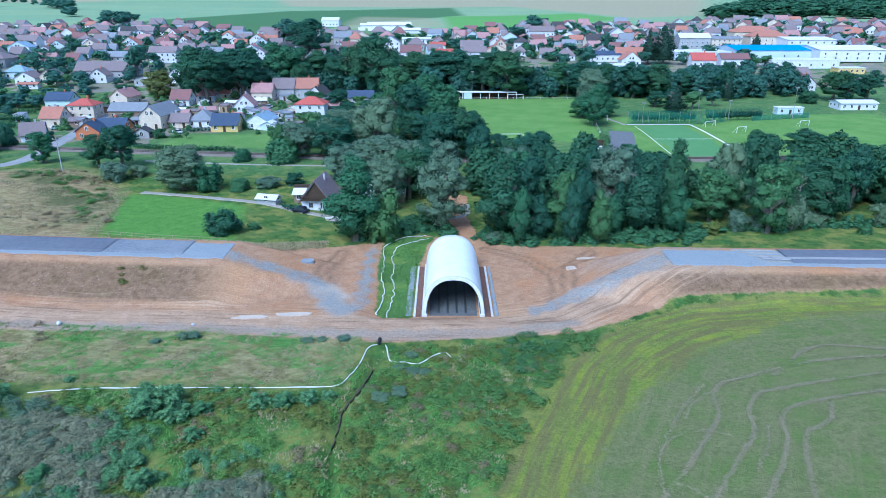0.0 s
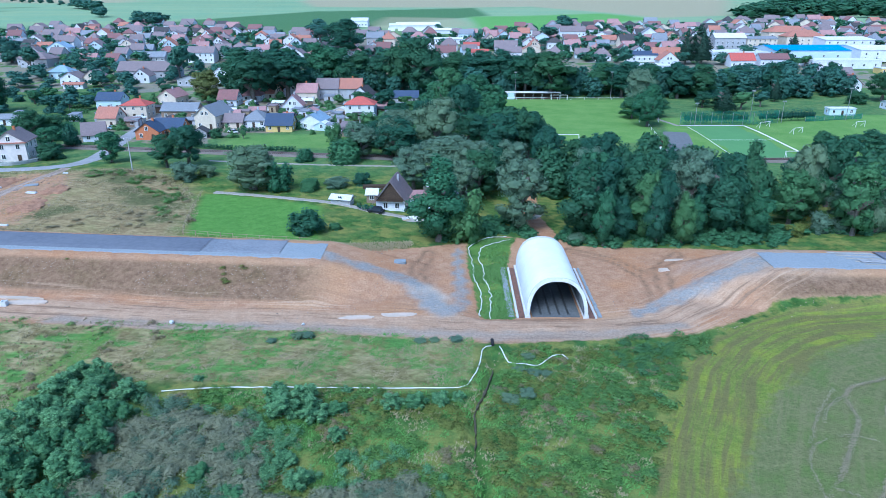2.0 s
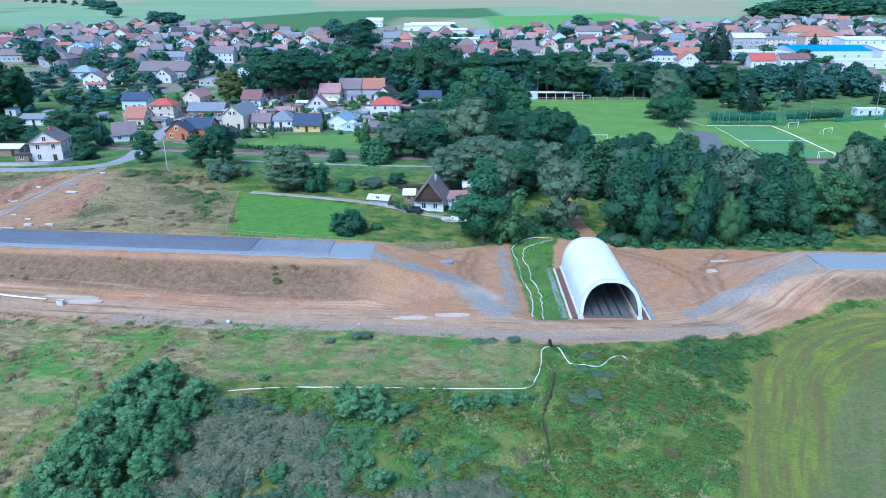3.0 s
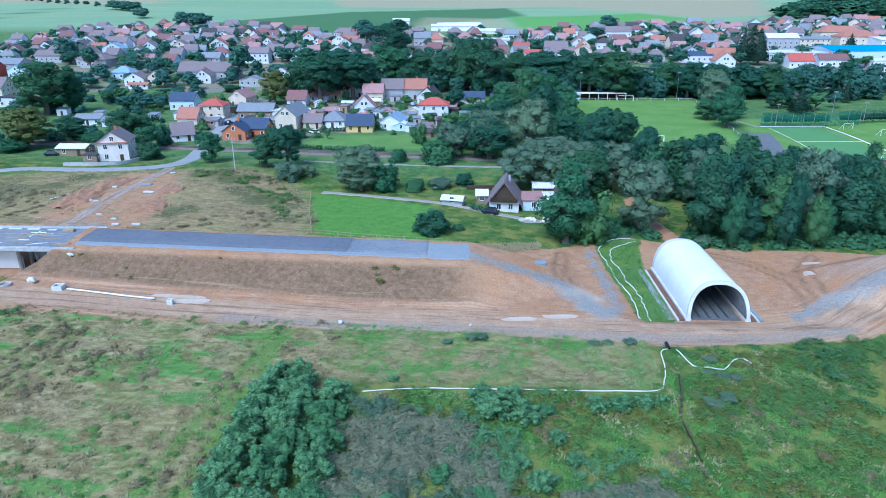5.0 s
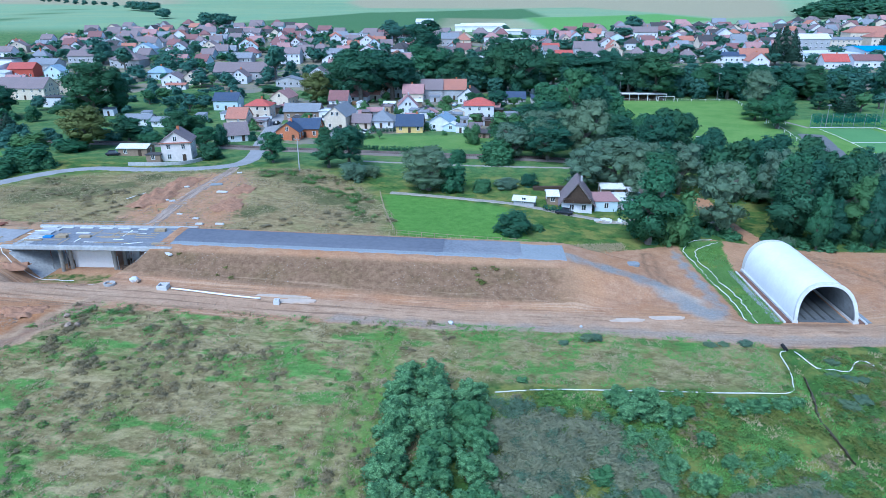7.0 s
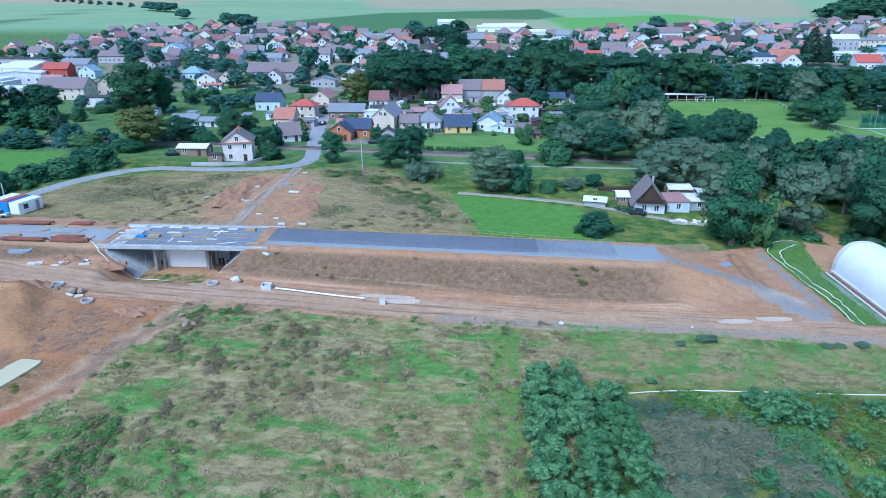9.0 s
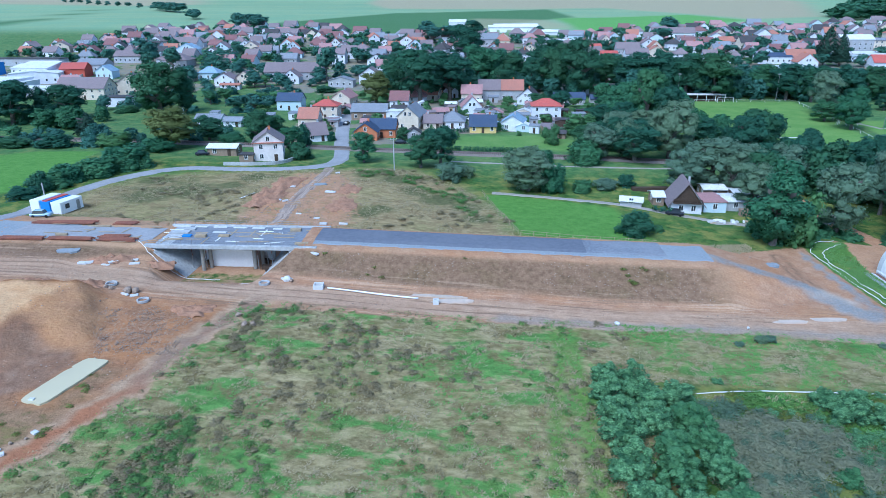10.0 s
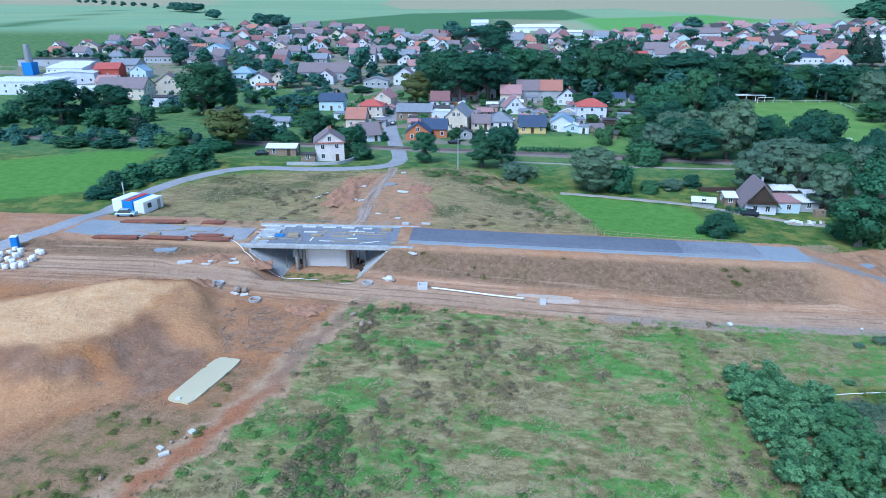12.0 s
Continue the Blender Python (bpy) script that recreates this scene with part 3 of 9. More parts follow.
def ground_material():
    m, n, l, b = nodes_of("earth_and_grass", 0.95)
    b.inputs["Specular IOR Level"].default_value = 0.1
    p = n.new("ShaderNodeTexCoord").outputs["Object"]

    def mask(name):
        a = n.new("ShaderNodeAttribute")
        a.attribute_name = name
        return a.outputs["Fac"]

    fine, mid, wide, huge = noise_at(n, l, p, 2.6, 5, 0.7), noise_at(n, l, p, 0.55, 5, 0.65), noise_at(n, l, p, 0.12, 5, 0.6), noise_at(n, l, p, 0.03, 4)

    def ragged(name, amount=0.5):
        f = calc(n, l, "ADD", mask(name), spread(n, l, mid, 0.2, 0.8, -amount, amount))
        return spread(n, l, f, 0.35, 0.65)

    patch, speck = noise_at(n, l, p, 0.22, 6, 0.62), noise_at(n, l, p, 1.1, 5, 0.7)
    grass = blend(n, l, spread(n, l, mid, 0.38, 0.62), (0.050, 0.115, 0.030), (0.12, 0.225, 0.060))
    grass = blend(n, l, spread(n, l, wide, 0.45, 0.65, 0, 0.6), grass, (0.20, 0.25, 0.088))
    grass = blend(n, l, spread(n, l, speck, 0.56, 0.68, 0, 0.5), grass, (0.045, 0.075, 0.025))
    combed = n.new("ShaderNodeMapping")
    combed.inputs["Rotation"].default_value, combed.inputs["Scale"].default_value = (0, 0, 0.5), (0.45, 1.0, 1.0)
    l.new(p, combed.inputs["Vector"])
    laid = noise_at(n, l, combed.outputs[0], 0.9, 6, 0.65)
    drift = noise_at(n, l, combed.outputs[0], 0.24, 6, 0.6)
    hay = blend(n, l, spread(n, l, laid, 0.38, 0.62), (0.245, 0.195, 0.105), (0.53, 0.44, 0.275))
    hay = blend(n, l, spread(n, l, wide, 0.46, 0.64, 0, 0.4), hay, blend(n, l, spread(n, l, laid, 0.4, 0.6), (0.18, 0.23, 0.075), (0.29, 0.35, 0.12)))
    vivid = blend(n, l, spread(n, l, laid, 0.38, 0.62), (0.10, 0.23, 0.06), (0.20, 0.39, 0.115))
    less = calc(n, l, "SUBTRACT", 1.0, calc(n, l, "MULTIPLY", mask("meadow"), 0.88))
    hay = blend(n, l, calc(n, l, "MULTIPLY", less, spread(n, l, drift, 0.51, 0.58, 0, 1.0)), hay, vivid)
    hay = blend(n, l, spread(n, l, noise_at(n, l, p, 0.34, 6, 0.65), 0.51, 0.62, 0, 0.85), hay, blend(n, l, spread(n, l, speck, 0.4, 0.6), (0.16, 0.115, 0.065), (0.30, 0.225, 0.135)))
    hay = blend(n, l, calc(n, l, "MULTIPLY", mask("meadow"), 0.4), hay, (0.36, 0.28, 0.16))
    hay = blend(n, l, calc(n, l, "MULTIPLY", mask("meadow"), spread(n, l, noise_at(n, l, combed.outputs[0], 0.11, 4, 0.6), 0.54, 0.64, 0, 0.65)), hay, (0.115, 0.135, 0.06))
    grass = blend(n, l, spread(n, l, patch, 0.48, 0.60, 0, 0.75), grass, (0.30, 0.30, 0.095))
    grass = blend(n, l, spread(n, l, noise_at(n, l, p, 0.16, 5, 0.6), 0.55, 0.66, 0, 0.75), grass, (0.055, 0.15, 0.05))
    hay = blend(n, l, calc(n, l, "MULTIPLY", spread(n, l, calc(n, l, "ADD", mask("weedy"), spread(n, l, mid, 0.25, 0.75, -0.3, 0.3)), 0.3, 0.7), 0.8), hay, blend(n, l, spread(n, l, speck, 0.4, 0.6), (0.075, 0.095, 0.045), (0.16, 0.18, 0.085)))
    hay = blend(n, l, calc(n, l, "MULTIPLY", mask("lanes"), spread(n, l, mid, 0.3, 0.5, 0.3, 0.9)), hay, blend(n, l, spread(n, l, speck, 0.35, 0.65), (0.12, 0.24, 0.06), (0.20, 0.36, 0.085)))
    c = blend(n, l, mask("dry"), grass, hay)
    bright = blend(n, l, spread(n, l, mid, 0.35, 0.65), (0.115, 0.27, 0.058), (0.17, 0.345, 0.085))
    # village grass, its colour made bluer to stand for haze
    c = blend(n, l, spread(n, l, mask("village"), 0, 1, 0, 0.6), c, blend(n, l, spread(n, l, mid, 0.35, 0.65), (0.085, 0.20, 0.095), (0.15, 0.29, 0.135)))
    c = blend(n, l, mask("lush"), c, bright)
    turf = blend(n, l, spread(n, l, wide, 0.35, 0.65), (0.155, 0.31, 0.085), (0.215, 0.37, 0.115))
    c = blend(n, l, mask("mown"), c, turf)
    paved = spread(n, l, calc(n, l, "ADD", mask("yard"), spread(n, l, noise_at(n, l, p, 0.09, 4, 0.6), 0.25, 0.75, -0.45, 0.45)), 0.5, 0.56, 0, 0.9)
    c = blend(n, l, paved, c, blend(n, l, spread(n, l, wide, 0.4, 0.6), (0.34, 0.29, 0.24), (0.27, 0.27, 0.28)))
    ripe = blend(n, l, spread(n, l, speck, 0.38, 0.62), (0.17, 0.235, 0.05), (0.25, 0.315, 0.075))
    ripe = blend(n, l, spread(n, l, patch, 0.45, 0.62), ripe, (0.285, 0.335, 0.06))
    drill = n.new("ShaderNodeCombineXYZ")
    l.new(calc(n, l, "MULTIPLY", mask("edge"), 0.9), drill.inputs[0])
    l.new(calc(n, l, "MULTIPLY", mask("along"), 0.06), drill.inputs[1])
    streak = noise_at(n, l, drill.outputs[0], 1.0, 5, 0.65)
    ripe = blend(n, l, spread(n, l, streak, 0.44, 0.58), blend(n, l, 0.8, ripe, (0.185, 0.165, 0.085)), ripe)
    c = blend(n, l, ragged("crop"), c, ripe)
    pale = blend(n, l, spread(n, l, speck, 0.38, 0.62), (0.15, 0.18, 0.078), (0.225, 0.24, 0.118))
    pale = blend(n, l, spread(n, l, patch, 0.45, 0.65), pale, (0.15, 0.215, 0.07))
    pale = blend(n, l, spread(n, l, streak, 0.48, 0.62, 0, 0.6), pale, (0.24, 0.235, 0.13))
    c = blend(n, l, ragged("crop_in", 0.35), c, pale)
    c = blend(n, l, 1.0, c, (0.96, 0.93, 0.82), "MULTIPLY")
    # hill fields, with blue mixed into their colours as haze
    hill = blend(n, l, mask("tone"), (0.22, 0.345, 0.20), (0.26, 0.42, 0.25))
    hill = blend(n, l, spread(n, l, huge, 0.4, 0.7, 0, 0.5), hill, (0.33, 0.40, 0.20))
    rows = n.new("ShaderNodeMapping")
    rows.inputs["Rotation"].default_value, rows.inputs["Scale"].default_value = (0, 0, 0.25), (0.003, 0.03, 0.03)
    l.new(p, rows.inputs["Vector"])
    hill = blend(n, l, spread(n, l, noise_at(n, l, rows.outputs[0], 1.0, 5, 0.7), 0.42, 0.62, 0, 0.5), hill, (0.36, 0.43, 0.24))
    hill = blend(n, l, mask("band"), hill, (0.10, 0.20, 0.085))
    hill = blend(n, l, mask("shine"), hill, (0.17, 0.37, 0.10))
    hill = blend(n, l, mask("tanfield"), hill, (0.40, 0.365, 0.235))
    c = blend(n, l, mask("far"), c, hill)
    # bare earth
    earth = blend(n, l, spread(n, l, mid, 0.3, 0.7), (0.38, 0.225, 0.15), (0.55, 0.37, 0.26))
    earth = blend(n, l, spread(n, l, wide, 0.45, 0.68, 0, 0.8), earth, (0.49, 0.265, 0.145))
    earth = blend(n, l, spread(n, l, huge, 0.5, 0.7, 0, 0.7), earth, (0.53, 0.385, 0.265))
    earth = blend(n, l, spread(n, l, speck, 0.58, 0.7, 0, 0.5), earth, (0.27, 0.175, 0.12))
    earth = blend(n, l, calc(n, l, "MULTIPLY", mask("ruts"), spread(n, l, mid, 0.3, 0.6)), earth, (0.25, 0.165, 0.115))
    earth = blend(n, l, mask("bank"), earth, blend(n, l, spread(n, l, patch, 0.48, 0.64, 0, 0.7), blend(n, l, spread(n, l, speck, 0.35, 0.65), (0.185, 0.125, 0.088), (0.31, 0.215, 0.152)), blend(n, l, spread(n, l, mid, 0.35, 0.65), (0.14, 0.105, 0.062), (0.25, 0.185, 0.115))))
    earth = blend(n, l, calc(n, l, "MULTIPLY", mask("pit"), 0.85), earth, blend(n, l, spread(n, l, patch, 0.42, 0.6), blend(n, l, spread(n, l, speck, 0.35, 0.65), (0.27, 0.14, 0.08), (0.42, 0.245, 0.15)), (0.47, 0.24, 0.115)))
    earth = blend(n, l, mask("heap"), earth, blend(n, l, spread(n, l, patch, 0.4, 0.6), (0.46, 0.225, 0.10), (0.33, 0.17, 0.095)))
    earth = blend(n, l, mask("sand"), earth, blend(n, l, spread(n, l, mid, 0.3, 0.7), (0.66, 0.41, 0.225), (0.78, 0.55, 0.34)))
    earth = blend(n, l, calc(n, l, "MULTIPLY", mask("ochre"), 0.9), earth, blend(n, l, spread(n, l, patch, 0.4, 0.62), blend(n, l, spread(n, l, speck, 0.35, 0.65), (0.47, 0.27, 0.145), (0.60, 0.375, 0.215)), (0.46, 0.275, 0.165)))
    earth = blend(n, l, mask("umber"), earth, blend(n, l, spread(n, l, mid, 0.35, 0.65), (0.255, 0.165, 0.12), blend(n, l, spread(n, l, patch, 0.4, 0.6), (0.37, 0.26, 0.20), (0.34, 0.20, 0.13))))
    earth = blend(n, l, calc(n, l, "MULTIPLY", mask("belt"), 0.8), earth, blend(n, l, spread(n, l, mid, 0.35, 0.65), (0.20, 0.15, 0.095), (0.37, 0.27, 0.18)))
    earth = blend(n, l, calc(n, l, "MULTIPLY", mask("verge"), 0.8), earth, blend(n, l, spread(n, l, mid, 0.35, 0.65), (0.42, 0.31, 0.22), (0.58, 0.46, 0.34)))
    tread = blend(n, l, mask("red"), (0.34, 0.255, 0.205), (0.43, 0.205, 0.12))
    earth = blend(n, l, mask("spoil"), earth, blend(n, l, spread(n, l, speck, 0.35, 0.65, 0, 0.5), tread, (0.30, 0.16, 0.10)))
    earth = blend(n, l, spread(n, l, fine, 0.64, 0.72, 0, 0.5), earth, (0.52, 0.46, 0.41))
    earth = blend(n, l, calc(n, l, "MULTIPLY", mask("rubble"), spread(n, l, fine, 0.5, 0.65)), earth, (0.36, 0.285, 0.225))
    earth = blend(n, l, calc(n, l, "MULTIPLY", mask("track"), 0.75), earth, blend(n, l, spread(n, l, mid, 0.3, 0.7), (0.44, 0.315, 0.235), (0.57, 0.435, 0.34)))
    drive = n.new("ShaderNodeCombineXYZ")
    l.new(calc(n, l, "MULTIPLY", mask("haul_d"), 1.3), drive.inputs[0])
    l.new(calc(n, l, "MULTIPLY", mask("haul_s"), 0.05), drive.inputs[1])
    stripe = noise_at(n, l, drive.outputs[0], 1.0, 4, 0.6)
    near = spread(n, l, mask("haul_d"), 5.0, 9.0, 1.0, 0.0)
    earth = blend(n, l, calc(n, l, "MULTIPLY", near, spread(n, l, stripe, 0.46, 0.38, 0, 0.75)), earth, (0.27, 0.195, 0.15))
    earth = blend(n, l, calc(n, l, "MULTIPLY", near, spread(n, l, stripe, 0.54, 0.64, 0, 0.6)), earth, (0.62, 0.48, 0.37))
    earth = blend(n, l, calc(n, l, "MULTIPLY", mask("greyed"), spread(n, l, stripe, 0.35, 0.6, 0.45, 0.85)), earth, blend(n, l, spread(n, l, fine, 0.35, 0.65), (0.33, 0.305, 0.29), (0.42, 0.385, 0.365)))
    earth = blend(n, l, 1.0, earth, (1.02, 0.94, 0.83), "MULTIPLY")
    c = blend(n, l, ragged("soil", 0.35), c, earth)
    c = blend(n, l, calc(n, l, "MULTIPLY", mask("silt"), 0.85), c, blend(n, l, spread(n, l, mid, 0.35, 0.65), (0.47, 0.40, 0.34), (0.60, 0.52, 0.44)))
    chips = blend(n, l, spread(n, l, fine, 0.32, 0.68), (0.28, 0.28, 0.275), (0.345, 0.345, 0.34))
    chips = blend(n, l, spread(n, l, patch, 0.46, 0.62, 0, 0.7), chips, (0.40, 0.355, 0.315))
    c = blend(n, l, calc(n, l, "MULTIPLY", mask("gravel"), spread(n, l, mid, 0.3, 0.55, 0.45, 0.95)), c, chips)
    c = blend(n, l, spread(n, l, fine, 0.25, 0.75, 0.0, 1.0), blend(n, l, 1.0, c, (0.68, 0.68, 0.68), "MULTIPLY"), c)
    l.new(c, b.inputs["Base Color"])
    bumped(n, l, b, calc(n, l, "ADD", mid, fine), 0.6, 0.35)
    return m


ground_sheet()


def top_of_road(x, y):
    return road_z(x)


ribbon("road_shoulder", ((-108.5, 109.35), (-70, 109.35), (-38.3, 109.4)), (11.0, 10.4), GRAVEL, 0.02, 0.4, 1.5, 0.25, "blue-grey gravel road base on the embankment", "road", top_of_road)
ribbon("road_asphalt", ((-108.5, 110.45), (-80, 110.45), (-60, 110.45)), 7.7, ASPHALT, 0.24, 0.3, 1.5, 0.05, "freshly laid dark asphalt road", "road", top_of_road, 2)
ribbon("road_base_layer", ((-60, 110.4), (-53, 110.4), (-46, 110.4)), (7.7, 8.2), BASECOURSE, 0.15, 0.25, 1.5, 0.12, "grey stone base course at the end of the asphalt", "road", top_of_road, 22)
ribbon("road_shoulder", ((40.3, 109.35), (80, 109.35), (260, 109.35)), (10.4, 11.0), GRAVEL, 0.02, 0.4, 1.5, 0.25, "blue-grey gravel road base", "road", top_of_road, 3)
ribbon("road_asphalt", ((62, 110.4), (90, 110.4), (260, 110.4)), 7.6, ASPHALT, 0.24, 0.3, 1.5, 0.05, "freshly laid dark asphalt road", "road", top_of_road, 4)
ribbon("pale_road_strip", ((57, 109.0), (80, 109.0), (260, 109.0)), 1.5, LANE, 0.25, 0.1, 1.5, 0.12, "pale dusty strip along the asphalt road", "road", top_of_road, 23)
for i in range(5):
    ribbon("pale_road_strip", ((53.5 + i * 0.9, 113.6 - i * 1.5), (57.5 + i * 0.9, 113.5 - i * 1.5), (61.6, 113.4 - i * 1.5)), 0.7, CINDER, 0.06, 0.08, 1.5, 0.08, "pale dusty strip at the end of the asphalt", "road", top_of_road, 24 + i)
ribbon("road_shoulder", ((-137.5, 109.4), (-150, 109.4), (-173, 111)), (11.0, 12.0), GRAVEL, 0.03, 0.4, 1.5, 0.25, "grey gravel road base beside the bridge", "road", land, 5)
ribbon("road_asphalt", ((-138.5, 109.8), (-150, 109.9), (-166, 110.6)), (7.2, 6.4), LANE, 0.10, 0.1, 1.5, 0.15, "worn grey road surface beside the bridge", "road", land, 15)
# dark strip laid in as the ditch's shade; the ground grid is too coarse
ribbon("ditch_bed", DITCH[1:6], (0.28, 0.18), DITCHSHADE, -0.38, 0.3, 0.8, 0.16, "dark strip painted for the shade in a narrow ditch", "ditch", natural, 18)
ribbon("village_street", ((-188, 92), (-181, 99.6), (-175.5, 112), (-174.2, 134.8), (-170, 152), (-159.2, 165.5), (-143, 166.5), (-131, 168.8), (-122.5, 174.5), (-120.3, 183), (-122.2, 196), (-125.4, 211), (-128.6, 227), (-132, 246), (-134.6, 264), (-136.5, 299)), (4.6, 6.6), LANE, 0.14, 0.3, 1.5, 0.1, "grey tarred village street", "road", land, 10)
ribbon("field_lane", ((-14, 141), (-20.8, 142.4), (-33.4, 147.3), (-44.2, 152.6), (-61, 156.8), (-76, 159.3)), 2.4, CINDER, 0.14, 0.3, 1.2, 0.15, "narrow gravel lane to the lone house", "road", land, 11)
ribbon("dirt_track", ((-121.5, 119), (-121, 128), (-121.4, 142), (-120.7, 154), (-120, 165), (-120.6, 172)), (4.0, 3.4), DIRT, 0.05, 0.2, 1.0, 0.25, "rutted stony dirt track", "road", land, 12)

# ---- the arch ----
# floor concrete painted darker, for the shade under the vault
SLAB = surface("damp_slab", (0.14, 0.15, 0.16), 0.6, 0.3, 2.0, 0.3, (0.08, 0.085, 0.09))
ARCH_X, ARCH_Z = 1.7, -2.0


def arch_ring(half, high, n=28, power=2.5):
    pts = []
    for i in range(n + 1):
        a = math.pi * i / n
        c, s = math.cos(a), math.sin(a)
        pts.append((-half * math.copysign(abs(c) ** (2 / power), c), high * abs(s) ** (2 / power)))
    return pts


def arch_shell(bm, outer, inner, y0, y1, zb=0.0):
    rows = []
    for ring, y in ((outer, y0), (outer, y1), (inner, y1), (inner, y0)):
        rows.append([bm.verts.new((px, y, pz + zb)) for px, pz in ring])
    for a, b in zip(rows, rows[1:] + rows[:1]):
        for i in range(len(a) - 1):
            bm.faces.new((a[i], a[i + 1], b[i + 1], b[i]))
    for k in (0, -1):
        bm.faces.new([r[k] for r in rows])


def slant(bm):
    """Draws the mouth back towards the crown, so that the walls stand ahead of it."""
    for v in bm.verts:
        if v.co.y < 2:
            v.co.y += 1.5 * max(0.0, v.co.z - 1.0) / 5.3 - 0.4


def build_arch():
    at = pose(ARCH_X, 96.2, ARCH_Z)
    arch = thing("arched_underpass", "white vaulted concrete underpass standing free on bare soil", "underpass", at)
    bm = bmesh.new()
    arch_shell(bm, arch_ring(4.9, 6.3), arch_ring(4.5, 5.9), 0.0, 20.5)
    slant(bm)
    part("vault", bm, MEMBRANE, arch, "white sprayed membrane over the vault", True).modifiers.new("edges", "EDGE_SPLIT").split_angle = 0.7
    bm = bmesh.new()
    arch_shell(bm, arch_ring(5.0, 6.4), arch_ring(4.46, 5.86), -0.3, 0.1)
    slant(bm)
    part("front_rim", bm, CONCRETE, arch, "pale concrete front rim", True).modifiers.new("edges", "EDGE_SPLIT").split_angle = 0.7
    bm = bmesh.new()
    arch_shell(bm, arch_ring(4.75, 6.15), arch_ring(4.2, 5.65), 20.3, 22.0)
    part("rear_rim", bm, CONCRETE, arch, "pale concrete rear rim", True).modifiers.new("edges", "EDGE_SPLIT").split_angle = 0.7
    # inner shell whose dark colour supplies the vault's inside shade
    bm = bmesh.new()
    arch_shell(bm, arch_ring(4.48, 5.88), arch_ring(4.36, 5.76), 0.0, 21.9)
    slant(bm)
    part("lining", bm, LINING, arch, "stained concrete lining, coloured dark for the shade inside", True)
    for s in (-1, 1):
        bm = bmesh.new()
        box(bm, s * 4.72 - 0.45, s * 4.72 + 0.45, -0.75, 21.4, -0.3, 0.45)
        bevel(bm, 0.04)
        part("footing", bm, CONCRETE, arch)
        bm = bmesh.new()
        box(bm, s * 6.35 - 0.18, s * 6.35 + 0.18, -0.8, 20.5, -0.3, 0.3)
        bevel(bm, 0.04)
        part("drain_kerb", bm, CONCRETE, arch)
        bm = bmesh.new()
        box(bm, s * 5.68 - 0.47, s * 5.68 + 0.47, -0.7, 20.6, -0.3, 0.14)
        part("fill_strip", bm, FOOTSOIL, arch, "red-brown fill beside the wall")
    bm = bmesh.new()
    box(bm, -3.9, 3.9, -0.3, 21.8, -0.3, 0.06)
    part("floor_slab", bm, SLAB, arch, "stained grey floor slab, coloured dark for the shade inside")
    for i in range(4):
        bm = bmesh.new()
        box(bm, -2.6 + i * 1.5, -2.25 + i * 1.5, 0.6, 15.0 + (i % 2) * 3, 0.064, 0.10)
        part("floor_streak", bm, WETCON, arch, "dark wet wheel streak")
    for s, w in ((-1, 1.3), (1, 0.7)):
        ribbon("drain_gravel", ((ARCH_X + s * (6.75 + w / 2), 95.6), (ARCH_X + s * (6.75 + w / 2), 106), (ARCH_X + s * (6.75 + w / 2), 117)), w, GRAVEL, 0.16, 0.3, 1.0, 0.1, "grey drainage gravel along the underpass", "gravel", land, 20)
    return arch


build_arch()

# ---- the bridge ----
BX0, BX1, BZ = -137.0, -108.9, 6.15

PIERCON = surface("stained_pier_concrete", (0.30, 0.285, 0.26), 0.85, 0.3, 1.5, 0.5, (0.16, 0.14, 0.11))


